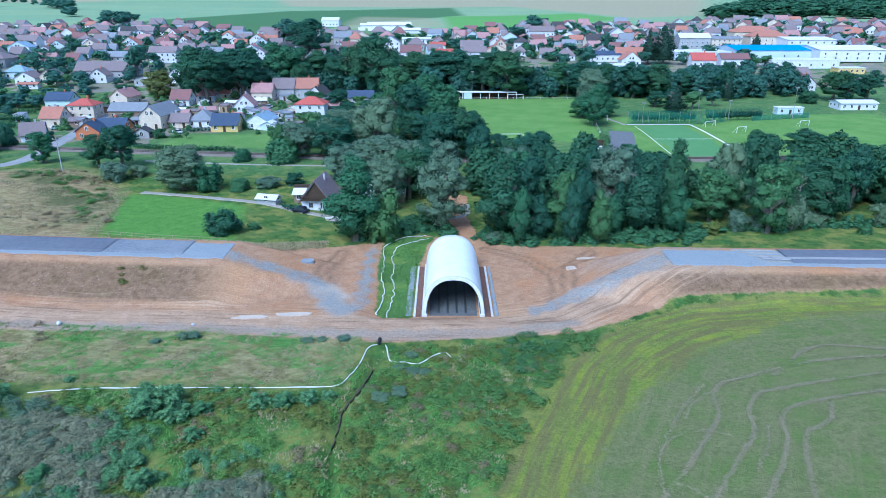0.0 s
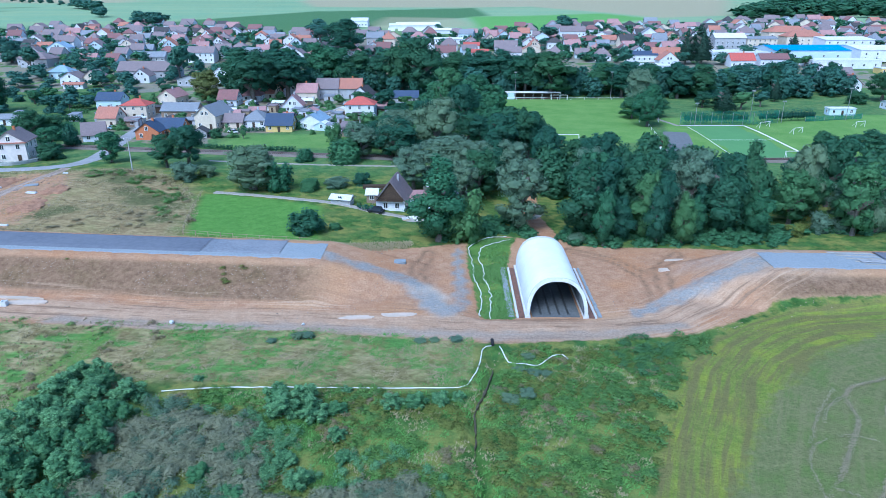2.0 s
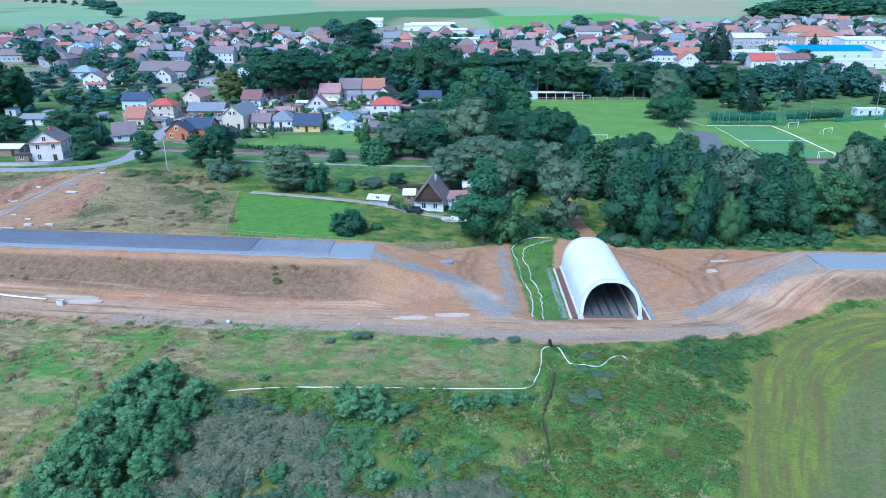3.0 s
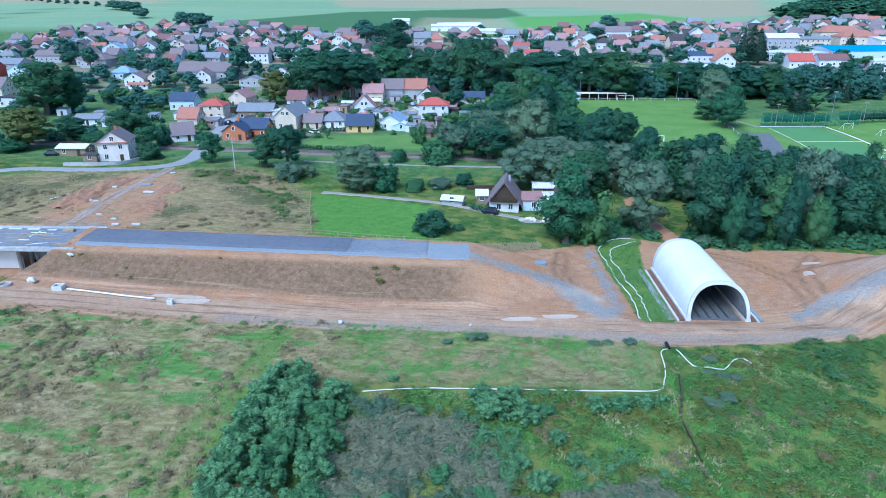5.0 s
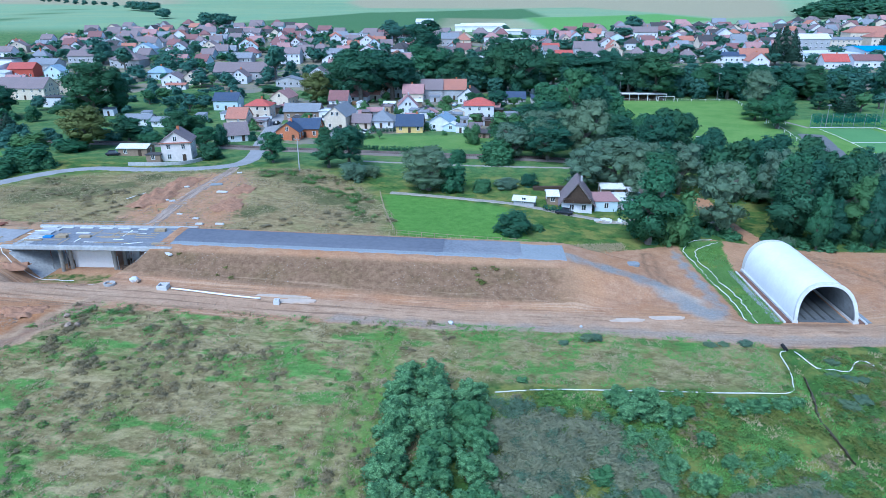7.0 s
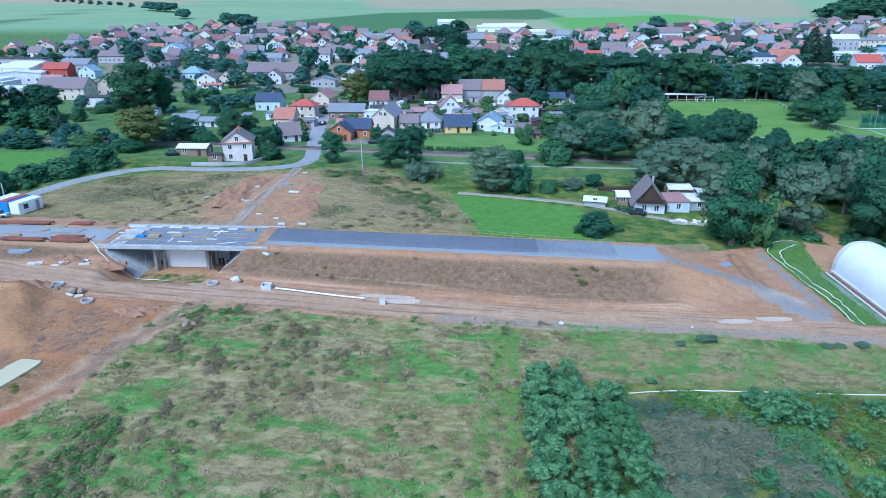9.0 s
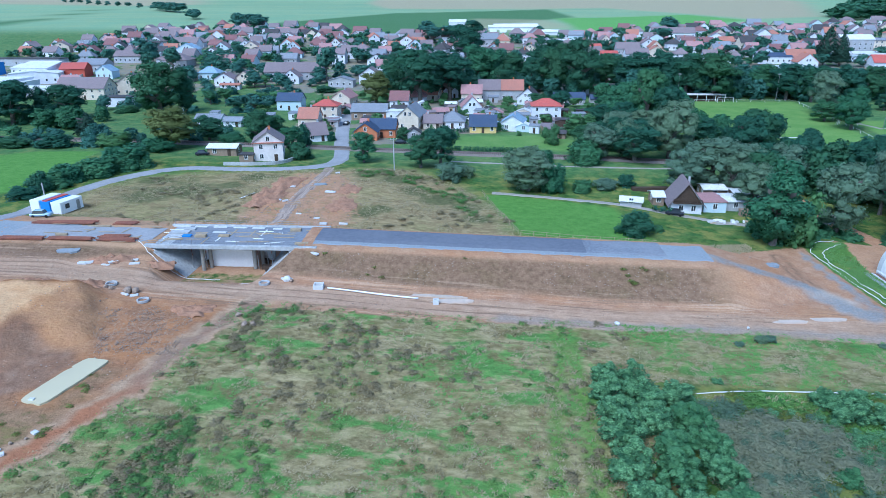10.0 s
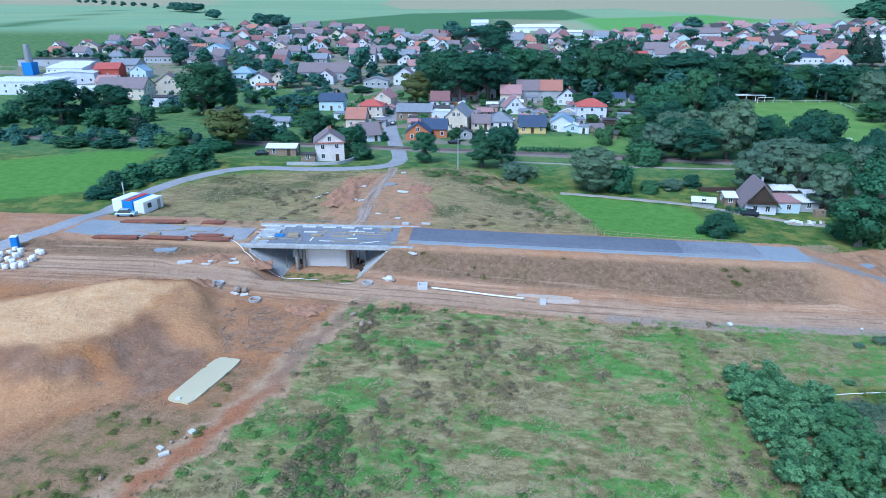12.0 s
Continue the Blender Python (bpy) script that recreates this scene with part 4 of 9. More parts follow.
def build_bridge():
    at = pose(0, 0, 0)
    br = thing("road_bridge", "unfinished concrete road bridge with props, railings and loose boards", "bridge", at)
    bm = bmesh.new()
    box(bm, BX0, BX1, 103.9, 115.2, BZ - 0.75, BZ + 0.02)
    part("deck", bm, GREYCON, br)
    bm = bmesh.new()
    box(bm, BX0 + 3, BX1 - 0.3, 104.6, 114.4, BZ + 0.024, BZ + 0.034)
    part("sealing_layer", bm, BASECOURSE, br, "dark sealing layer on the deck")
    bm = bmesh.new()
    box(bm, BX0 - 1.5, BX1 + 1.5, 103.5, 104.2, BZ - 0.55, BZ + 0.16)
    bevel(bm, 0.04)
    part("edge_beam", bm, GREYCON, br)
    bm = bmesh.new()
    box(bm, BX0 - 1.5, BX1 + 1.5, 114.9, 115.5, BZ - 0.55, BZ + 0.16)
    bevel(bm, 0.04)
    part("edge_beam", bm, GREYCON, br)
    for px, py in ((-128.8, 105.2), (-127.9, 106.5), (-128.6, 112.8), (-119.7, 106.4), (-118.9, 108.4), (-119.3, 112.8)):
        bm = bmesh.new()
        rod(bm, (px, py, 0.4), (px, py, BZ - 0.7), 0.36, None, 14)
        part("pier", bm, PIERCON, br, "stained round concrete pier")
    for px in (-128.4, -119.3):
        bm = bmesh.new()
        box(bm, px - 0.6, px + 0.6, 104.8, 114.6, BZ - 1.1, BZ - 0.74)
        part("crossbeam", bm, GREYCON, br)
    for s, x0, x1 in ((-1, -136.6, -130.6), (1, -112.4, -117.4)):
        bm = bmesh.new()
        vs = [bm.verts.new(v) for v in ((x0, 102.9, 5.2), (x1, 101.6, 0.9), (x1 - s * 0.3, 116, 0.9), (x0, 116, 5.3), (x0, 102.9, 4.6), (x1, 101.6, 0.2), (x1 - s * 0.3, 116, 0.2), (x0, 116, 4.7))]
        for f in ((0, 1, 2, 3), (4, 5, 6, 7), (0, 1, 5, 4), (1, 2, 6, 5), (2, 3, 7, 6), (3, 0, 4, 7)):
            bm.faces.new([vs[i] for i in f])
        part("slope_paving", bm, GREYCON, br, "sloped grey concrete paving")
        bm = bmesh.new()
        box(bm, min(x0, x0 + s * 3.4), max(x0, x0 + s * 3.4), 103.6, 115.4, 3.8, BZ - 0.74)
        part("abutment", bm, CONCRETE, br)
    for x0, x1, yy, z1 in ((-127.8, -120.1, 107.2, BZ - 0.9), (-131.2, -128.0, 110.4, 3.6), (-119.9, -117.4, 110.8, 3.2)):
        bm = bmesh.new()
        box(bm, x0, x1, yy, yy + 0.25, 0.8, z1)
        part("infill_panel", bm, WHITEPAINT, br, "large pale boarded panel between the piers")
    for yy in (103.9, 115.2):
        for i in range(16):
            px = BX0 - 1 + i * 2.03
            bm = bmesh.new()
            box(bm, px - 0.025, px + 0.025, yy - 0.025, yy + 0.025, BZ + 0.16, BZ + 1.0)
            part("railing_post", bm, STEEL, br)
        for zz in (0.62, 1.0):
            bm = bmesh.new()
            box(bm, BX0 - 1, BX1 + 1, yy - 0.018, yy + 0.018, BZ + zz - 0.018, BZ + zz + 0.018)
            part("rail", bm, STEEL, br)
    return br


build_bridge()

# ---- trees and bushes ----
def leaf_cloud(rnd, lobes, count, size, droop=0.0, core=0.55, slim=0.75, even=2.0):
    """Leaf sprays over a crown made of lobes (x, y, z, radius across, radius up): each spray a tilted three-cornered
    leaf shape.
    Returns corners, faces, the way that each corner is shaded (outwards from its bough, so that crowns are round in the
    light),
    and a painted shade: how far its leaf colour darkens deep in the crown."""
    lobe = np.array(lobes)
    weight = lobe[:, 3] ** even
    L = lobe[rnd.choice(len(lobes), count, p=weight / weight.sum())]
    # leaves on the big lobes darkened too, as shade between the sprigs
    crown_shade = np.repeat(np.where((L[:, 3] > 0.52) & (even < 1), 1.5, 0.0), 3)
    mid = np.array((np.average(lobe[:, 0], weights=weight), np.average(lobe[:, 1], weights=weight), lobe[:, 2].min() + 0.3 * np.ptp(lobe[:, 2])))
    d = rnd.normal(size=(count, 3))
    d /= np.linalg.norm(d, axis=1)[:, None]
    d[:, 2] = np.where(d[:, 2] < -0.55, -d[:, 2], d[:, 2])
    reach = rnd.uniform(0.62, 1.12, count) + np.abs(rnd.normal(0, 0.13, count))
    pos = L[:, :3] + d * np.stack([L[:, 3], L[:, 3], L[:, 4]], -1) * reach[:, None]
    out = d + rnd.normal(0, 0.55, (count, 3)) + np.array((0, 0, 0.35 - droop))
    out /= np.linalg.norm(out, axis=1)[:, None]
    a = np.cross(out, rnd.normal(size=(count, 3)))
    a /= np.linalg.norm(a, axis=1)[:, None]
    b = np.cross(out, a)
    if droop:
        a = a * 0.6 + np.array((0, 0, -droop))
    s = size * rnd.uniform(0.55, 1.35, count)[:, None]
    lift = out * s * rnd.uniform(-0.3, 0.5, count)[:, None]
    corners = np.stack([pos - a * s * 0.9, pos + a * s * 0.35 - b * s * slim, pos + a * s * 0.5 + b * s * slim + lift], 1)
    whole = pos - mid
    whole /= np.linalg.norm(whole, axis=1)[:, None] + 1e-6
    shade = 0.8 * d + 0.6 * whole + 0.15 * out + rnd.normal(0, 0.08, (count, 3))
    shade /= np.linalg.norm(shade, axis=1)[:, None]
    flat = np.cross(corners[:, 1] - corners[:, 0], corners[:, 2] - corners[:, 0])
    turned = (flat * shade).sum(1) < 0
    corners[turned] = corners[turned][:, ::-1]
    corners = corners.reshape(-1, 3)
    verts, tris, ways = [corners], [np.arange(count * 3).reshape(-1, 3)], [np.repeat(shade, 3, 0)]
    base = len(corners)
    for x, y, z, r, h in lobes if core else ():
        bm = bmesh.new()
        bmesh.ops.create_icosphere(bm, subdivisions=1, radius=1.0)
        v = np.array([q.co[:] for q in bm.verts])
        f = np.array([[q.index for q in t.verts] for t in bm.faces])
        bm.free()
        away = np.array((x, y, z)) + v * r - mid
        ways.append(0.8 * v + 0.6 * away / (np.linalg.norm(away, axis=1)[:, None] + 1e-6))
        verts.append(v * rnd.uniform(0.85, 1.1, (len(v), 1)) * np.array((r, r, h)) * core + np.array((x, y, z)))
        tris.append(f + base)
        base += len(v)
    verts = np.concatenate(verts)
    return verts, np.concatenate(tris), np.concatenate(ways), np.concatenate([crown_shade, np.full(len(verts) - len(crown_shade), 1.5 if even < 1 else 1.0)])


def quick_mesh(name, verts, faces, material, ways=None, inner=None):
    me = bpy.data.meshes.new(name)
    me.vertices.add(len(verts))
    me.vertices.foreach_set("co", np.asarray(verts, np.float32).ravel())
    n = faces.shape[1]
    me.loops.add(faces.size)
    me.loops.foreach_set("vertex_index", faces.ravel().astype(np.int32))
    me.polygons.add(len(faces))
    me.polygons.foreach_set("loop_start", np.arange(len(faces)) * n)
    me.update(calc_edges=True)
    me.materials.append(material)
    if ways is not None:
        me.shade_smooth()
        me.normals_split_custom_set_from_vertices(np.asarray(ways / np.linalg.norm(ways, axis=1)[:, None], np.float32))
    if inner is not None:
        me.attributes.new("inner", "FLOAT", "POINT").data.foreach_set("value", np.asarray(inner, np.float32))
    return me


def trunk_mesh(rnd, height, radius, limbs, spread_to, low):
    """One tapered stem with limbs drawn out of its side."""
    bm = bmesh.new()
    n, levels = 7, 8
    lean = Vector((rnd.uniform(-0.4, 0.4), rnd.uniform(-0.4, 0.4), 0))
    rings = []
    for i in range(levels):
        f = i / (levels - 1)
        c, r = lean * f * f + Vector((0, 0, -0.4 + (height + 0.4) * f)), radius * (1.15 - f) + 0.02
        rings.append([bm.verts.new(c + Vector((math.cos(6.283 * k / n) * r, math.sin(6.283 * k / n) * r, 0))) for k in range(n)])
    sides = {}
    for i in range(levels - 1):
        for k in range(n):
            sides[i, k] = bm.faces.new((rings[i][k], rings[i][(k + 1) % n], rings[i + 1][(k + 1) % n], rings[i + 1][k]))
    bm.faces.new(rings[-1])
    for j in range(limbs):
        i = min(levels - 2, max(1, int((low + (0.9 - low) * j / limbs) * (levels - 1))))
        face = sides.pop((i, (j * 3) % n), None)
        if face is None:
            continue
        way = face.calc_center_median() - Vector((0, 0, face.calc_center_median().z))
        a = math.atan2(way.y, way.x) + rnd.uniform(-0.3, 0.3)
        step = spread_to * rnd.uniform(0.25, 0.42)
        for _ in range(2):
            out = bmesh.ops.extrude_discrete_faces(bm, faces=[face])["faces"]
            face = out[0]
            mid = face.calc_center_median()
            for v in face.verts:
                v.co = mid + (v.co - mid) * 0.55 + Vector((math.cos(a) * step, math.sin(a) * step, step * 0.75))
    me = bpy.data.meshes.new("trunk")
    bm.to_mesh(me)
    bm.free()
    me.materials.append(BARK)
    return me


def crown_lobes(rnd, kind):
    """Lobes of a crown 10 m high and about 7 m across."""
    if kind == "spruce":
        return [(0, 0, 1.6 + i * 0.95, 2.4 * (1 - i / 9.6), 0.75) for i in range(9)]
    if kind == "bush":
        out = [(0, 0, 3.2, 2.4, 3.2)]
        for i in range(16):
            a, r = i * 2.4, rnd.uniform(0.8, 3.0)
            out.append((math.cos(a) * r, math.sin(a) * r, rnd.uniform(1.6, 8.2) - r * 0.9, rnd.uniform(0.6, 1.6), rnd.uniform(1.0, 2.6)))
        return out
    if kind == "sprigs":
        out = crown_lobes(rnd, "bush")
        for i in range(90):
            x, y, z, r, h = out[rnd.randint(17)]
            a, e = rnd.uniform(0, 6.28), rnd.uniform(0.15, 1.5)
            out.append((x + math.cos(a) * math.cos(e) * r, y + math.sin(a) * math.cos(e) * r, max(0.6, z + math.sin(e) * h), rnd.uniform(0.28, 0.5), rnd.uniform(0.5, 0.9)))
        return out
    if kind == "tall":
        out = []
        for i in range(16):
            a, z = i * 2.4, 1.3 + i * 0.505
            r = rnd.uniform(0.2, 1.3) * (1.2 if 2 < i < 9 else 0.6)
            out.append((math.cos(a) * r * 1.15, math.sin(a) * r * 1.15, z + rnd.uniform(-0.3, 0.3), rnd.uniform(0.7, 1.4) * (0.6 if i > 12 else 1), rnd.uniform(0.8, 1.6)))
        return out
    if kind == "simple":
        out = [(0, 0, 5.8, 2.2, 2.8)]
        for i in range(7):
            a, z = i * 2.4, rnd.uniform(3.0, 8.4)
            r = rnd.uniform(1.0, 2.2)
            out.append((math.cos(a) * r, math.sin(a) * r, z, rnd.uniform(0.9, 1.7), rnd.uniform(0.8, 1.5)))
        return out
    out = [(0, 0, 6.2, 2.2, 2.6)]
    for i in range(38):
        a, z = i * 2.4, rnd.uniform(1.7, 9.2)
        r = rnd.uniform(1.3, 2.75) * math.sqrt(max(0.15, 1 - ((z - 5.4) / 4.3) ** 2))
        out.append((math.cos(a) * r, math.sin(a) * r, z, rnd.uniform(0.5, 1.05), rnd.uniform(0.5, 1.0)))
    return out


TREES = {}


def tree_kind(key, shape, leaves, count, size, seeds, droop=0.0, label="", name="tree", category="tree", core=0.78, slim=0.75):
    """The patterns of a kind of tree, made once; the real trees are copies of them."""
    made = []
    for s in range(seeds):
        rnd = np.random.RandomState(hash_of(key) + s)
        v, f, ways, inner = leaf_cloud(rnd, crown_lobes(rnd, shape), count, size, droop, core, slim, 0.8 if shape == "sprigs" else 2.0)
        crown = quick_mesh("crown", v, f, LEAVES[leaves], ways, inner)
        trunk = trunk_mesh(random.Random(s + 5), 8.6 if shape not in ("bush", "sprigs") else 4.0, 0.28 if shape not in ("bush", "sprigs") else 0.12, 7, 1.5 if shape in ("bush", "tall", "sprigs") else 2.2, 0.15 if shape in ("bush", "sprigs") else 0.35)
        made.append((crown, trunk, v, f, ways, inner))
    TREES[key] = (made, label, name, category)


def hash_of(word):
    return sum((i + 1) * ord(c) for i, c in enumerate(word)) % 9973


tree_kind("oak", "broad", "oak", 6600, 0.19, 4, 0, "dark green broadleaf tree with a dense full crown")
tree_kind("fresh", "broad", "fresh", 6600, 0.19, 3, 0, "mid-green broadleaf tree with a loose crown")
tree_kind("willow", "broad", "willow", 6600, 0.19, 3, 0.35, "grey-green willow with a soft rounded crown", "willow")
tree_kind("tall", "tall", "oak", 7600, 0.165, 4, 0, "tall slender dark green tree in full leaf")
tree_kind("alder", "tall", "fresh", 7600, 0.165, 4, 0, "tall slender mid-green tree in full leaf")
tree_kind("autumn", "broad", "autumn", 6000, 0.22, 1, 0, "large tree with leaves turning yellow")
tree_kind("spruce", "spruce", "spruce", 2600, 0.34, 2, 0.3, "dark green conical spruce tree", "spruce")
tree_kind("bush", "bush", "fresh", 2600, 0.36, 3, 0, "rounded leafy green bush", "bush", "bush")
tree_kind("shrub", "bush", "oak", 2600, 0.36, 2, 0, "dark green garden shrub", "bush", "bush")
tree_kind("greybush", "bush", "willow", 2600, 0.36, 2, 0.2, "rounded grey-green willow bush", "bush", "bush")
tree_kind("mass", "broad", "oak", 1700, 0.42, 4, 0, "dark green tree in a wood")
tree_kind("small", "bush", "fresh", 620, 0.58, 3, 0, "small green bush", "bush", "bush")
tree_kind("tiny", "simple", "oak", 140, 1.25, 4, 0, "far dark green tree", "tree", "tree", 0)
tree_kind("far", "simple", "garden", 500, 0.62, 3, 0, "dark green tree among the village houses")
tree_kind("farfresh", "simple", "fresh", 500, 0.62, 2, 0, "mid-green tree among the village houses")
tree_kind("sallow", "sprigs", "blue", 9000, 0.27, 4, 0, "dense blue-green sallow bush with narrow leaves", "bush", "bush", 0.6, 0.4)
tree_kind("scrub", "bush", "dead", 620, 0.58, 4, 0, "withered grey-brown scrub bush", "bush", "bush", 0, 0.24)
tree_kind("mound", "bush", "weed", 200, 0.76, 5, 0, "low mound of weeds", "weeds", "weeds", 0, 0.36)
tree_kind("yellowbush", "bush", "olive", 2000, 0.36, 1, 0, "low bush with yellow-green leaves", "bush", "bush")
tree_kind("herb", "bush", "weed", 260, 0.9, 3, 0, "clump of tall green weeds", "weeds", "weeds")
TREE_RND = random.Random(11)


def tree(key, x, y, height, width, group="", label=""):
    made, words, name, category = TREES[key]
    crown, trunk, *_ = made[TREE_RND.randrange(len(made))]
    k = width / (4.8 if key == "spruce" else 6.6 if key not in ("small", "bush", "greybush", "shrub", "sallow", "scrub", "yellowbush") else 7.6)
    if key in ("tall", "alder"):
        k = width / 5.2
    top = thing(name, label or words, category, pose(x, y, float(land(x, y)) - 0.1, 0, 0, TREE_RND.uniform(0, 360)) @ Matrix.Diagonal((k, k, height / 10.0, 1)), group)
    for n, me in (("trunk", trunk), ("crown", crown)):
        ob = new(n, me)
        ob.parent = top
    return top


def growth(name, label, items, leaves, category="trees"):
    """Many trees or bushes that nobody could count, as one object: items are (kind, x, y, height, width)."""
    rnd = np.random.RandomState(hash_of(name) + len(items))
    verts, faces, lit, deep, base = [], [], [], [], 0
    for key, x, y, h, w in items:
        made = TREES[key][0]
        _, _, v, f, ways, inner = made[rnd.randint(len(made))]
        a, k = rnd.uniform(0, 6.28), w / 6.6
        c, s = math.cos(a), math.sin(a)
        q = np.stack([(v[:, 0] * c - v[:, 1] * s) * k + x, (v[:, 0] * s + v[:, 1] * c) * k + y, v[:, 2] * h / 10 + float(land(x, y)) - 0.15 * h], -1)
        verts.append(q)
        faces.append(f + base)
        lit.append(np.stack([ways[:, 0] * c - ways[:, 1] * s, ways[:, 0] * s + ways[:, 1] * c, ways[:, 2]], -1))
        deep.append(inner)
        base += len(v)
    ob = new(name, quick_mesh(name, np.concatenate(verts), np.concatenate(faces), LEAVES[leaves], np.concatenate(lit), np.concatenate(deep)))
    return tagged(ob, label, category, kind="stuff")


def spots(outline, spacing, seed, keep_off=()):
    """Uneven places within an outline."""
    rnd = random.Random(seed)
    xs, ys, out = [p[0] for p in outline], [p[1] for p in outline], []
    y, row = min(ys), 0
    while y < max(ys):
        x = min(xs) + (row % 2) * spacing / 2
        while x < max(xs):
            px, py = x + rnd.uniform(-0.35, 0.35) * spacing, y + rnd.uniform(-0.35, 0.35) * spacing
            if inside(np.array(px), np.array(py), outline, 0.01) > 0.5 and all(math.hypot(px - a, py - b) > r for a, b, r in keep_off):
                out.append((px, py))
            x += spacing
        y += spacing * 0.87
        row += 1
    return out, rnd


def wood(outline, spacing, kinds, tall, wide, seed, group, keep_off=()):
    """Trees at uneven distances within an outline, each a thing of its own."""
    places, rnd = spots(outline, spacing, seed, keep_off)
    for px, py in places:
        h = rnd.uniform(*tall)
        tree(rnd.choice(kinds), px, py, h, h * rnd.uniform(*wide), group)


def thicket(name, label, leaves, outline, spacing, kinds, tall, wide, seed, keep_off=()):
    """The same as one uncounted mass."""
    places, rnd = spots(outline, spacing, seed, keep_off)
    items = []
    for px, py in places:
        h = rnd.uniform(*tall)
        items.append((rnd.choice(kinds), px, py, h, h * rnd.uniform(*wide)))
    growth(name, label, items, leaves)

# ---- houses ----
def prism(bm, w, d, h, rise, ridge, m=None):
    """Walls with their gables: ridge x, y, hip or flat. Base at z = 0, middle of the plan at the origin."""
    a, b = w / 2, d / 2
    low = [bm.verts.new((sx * a, sy * b, -0.6)) for sx, sy in ((-1, -1), (1, -1), (1, 1), (-1, 1))]
    top = [bm.verts.new((sx * a, sy * b, h)) for sx, sy in ((-1, -1), (1, -1), (1, 1), (-1, 1))]
    bm.faces.new(low[::-1])
    if ridge in ("hip", "flat"):
        bm.faces.new(top)
        sides = [(0, 1, None), (1, 2, None), (2, 3, None), (3, 0, None)]
        peaks = []
    elif ridge == "x":
        peaks = [bm.verts.new((-a, 0, h + rise)), bm.verts.new((a, 0, h + rise))]
        sides = [(0, 1, None), (1, 2, 1), (2, 3, None), (3, 0, 0)]
    else:
        peaks = [bm.verts.new((0, -b, h + rise)), bm.verts.new((0, b, h + rise))]
        sides = [(0, 1, 0), (1, 2, None), (2, 3, 1), (3, 0, None)]
    for i, j, k in sides:
        bm.faces.new([low[i], low[j], top[j]] + ([peaks[k]] if k is not None else []) + [top[i]])
    if ridge == "x":
        bm.faces.new((top[0], top[1], peaks[1], peaks[0]))
        bm.faces.new((top[2], top[3], peaks[0], peaks[1]))
    elif ridge == "y":
        bm.faces.new((top[1], top[2], peaks[1], peaks[0]))
        bm.faces.new((top[3], top[0], peaks[0], peaks[1]))


def slab(bm, quad, thick):
    """A roof slope: a four- or three-cornered sheet with thickness."""
    q = [Vector(v) for v in quad]
    n = (q[1] - q[0]).cross(q[-1] - q[0]).normalized()
    if n.z < 0:
        q, n = q[::-1], -n
    lo, hi = [bm.verts.new(v) for v in q], [bm.verts.new(v + n * thick) for v in q]
    bm.faces.new(hi)
    bm.faces.new(lo[::-1])
    for i in range(len(q)):
        j = (i + 1) % len(q)
        bm.faces.new((lo[i], lo[j], hi[j], hi[i]))


def roof_shape(bm, w, d, h, rise, ridge, over=0.45, thick=0.16):
    a, b = w / 2, d / 2
    if ridge == "flat":
        box(bm, -a - 0.2, a + 0.2, -b - 0.2, b + 0.2, h + 0.004, h + 0.004 + max(0.2, rise))
    elif ridge == "hip":
        A, B = a + over, b + over
        e = h - over * rise / max(0.1, min(a, b))
        if w >= d:
            r0, r1 = (-(a - b) - 0.01, 0, h + rise), (a - b + 0.01, 0, h + rise)
            slab(bm, ((-A, -B, e), (A, -B, e), r1, r0), thick)
            slab(bm, ((A, B, e), (-A, B, e), r0, r1), thick)
            slab(bm, ((A, -B, e), (A, B, e), r1), thick)
            slab(bm, ((-A, B, e), (-A, -B, e), r0), thick)
        else:
            r0, r1 = (0, -(b - a) - 0.01, h + rise), (0, b - a + 0.01, h + rise)
            slab(bm, ((A, -B, e), (A, B, e), r1, r0), thick)
            slab(bm, ((-A, B, e), (-A, -B, e), r0, r1), thick)
            slab(bm, ((-A, -B, e), (A, -B, e), r0), thick)
            slab(bm, ((A, B, e), (-A, B, e), r1), thick)
    else:
        if ridge == "x":
            half, run = b, a + over * 0.8
        else:
            half, run = a, b + over * 0.8
        e, out = h - over * rise / half, half + over
        for s in (-1, 1):
            if ridge == "x":
                slab(bm, ((-run, s * out, e + 0.01), (run, s * out, e + 0.01), (run, 0, h + rise + 0.01), (-run, 0, h + rise + 0.01)), thick)
            else:
                slab(bm, ((s * out, -run, e + 0.01), (s * out, run, e + 0.01), (0, run, h + rise + 0.01), (0, -run, h + rise + 0.01)), thick)


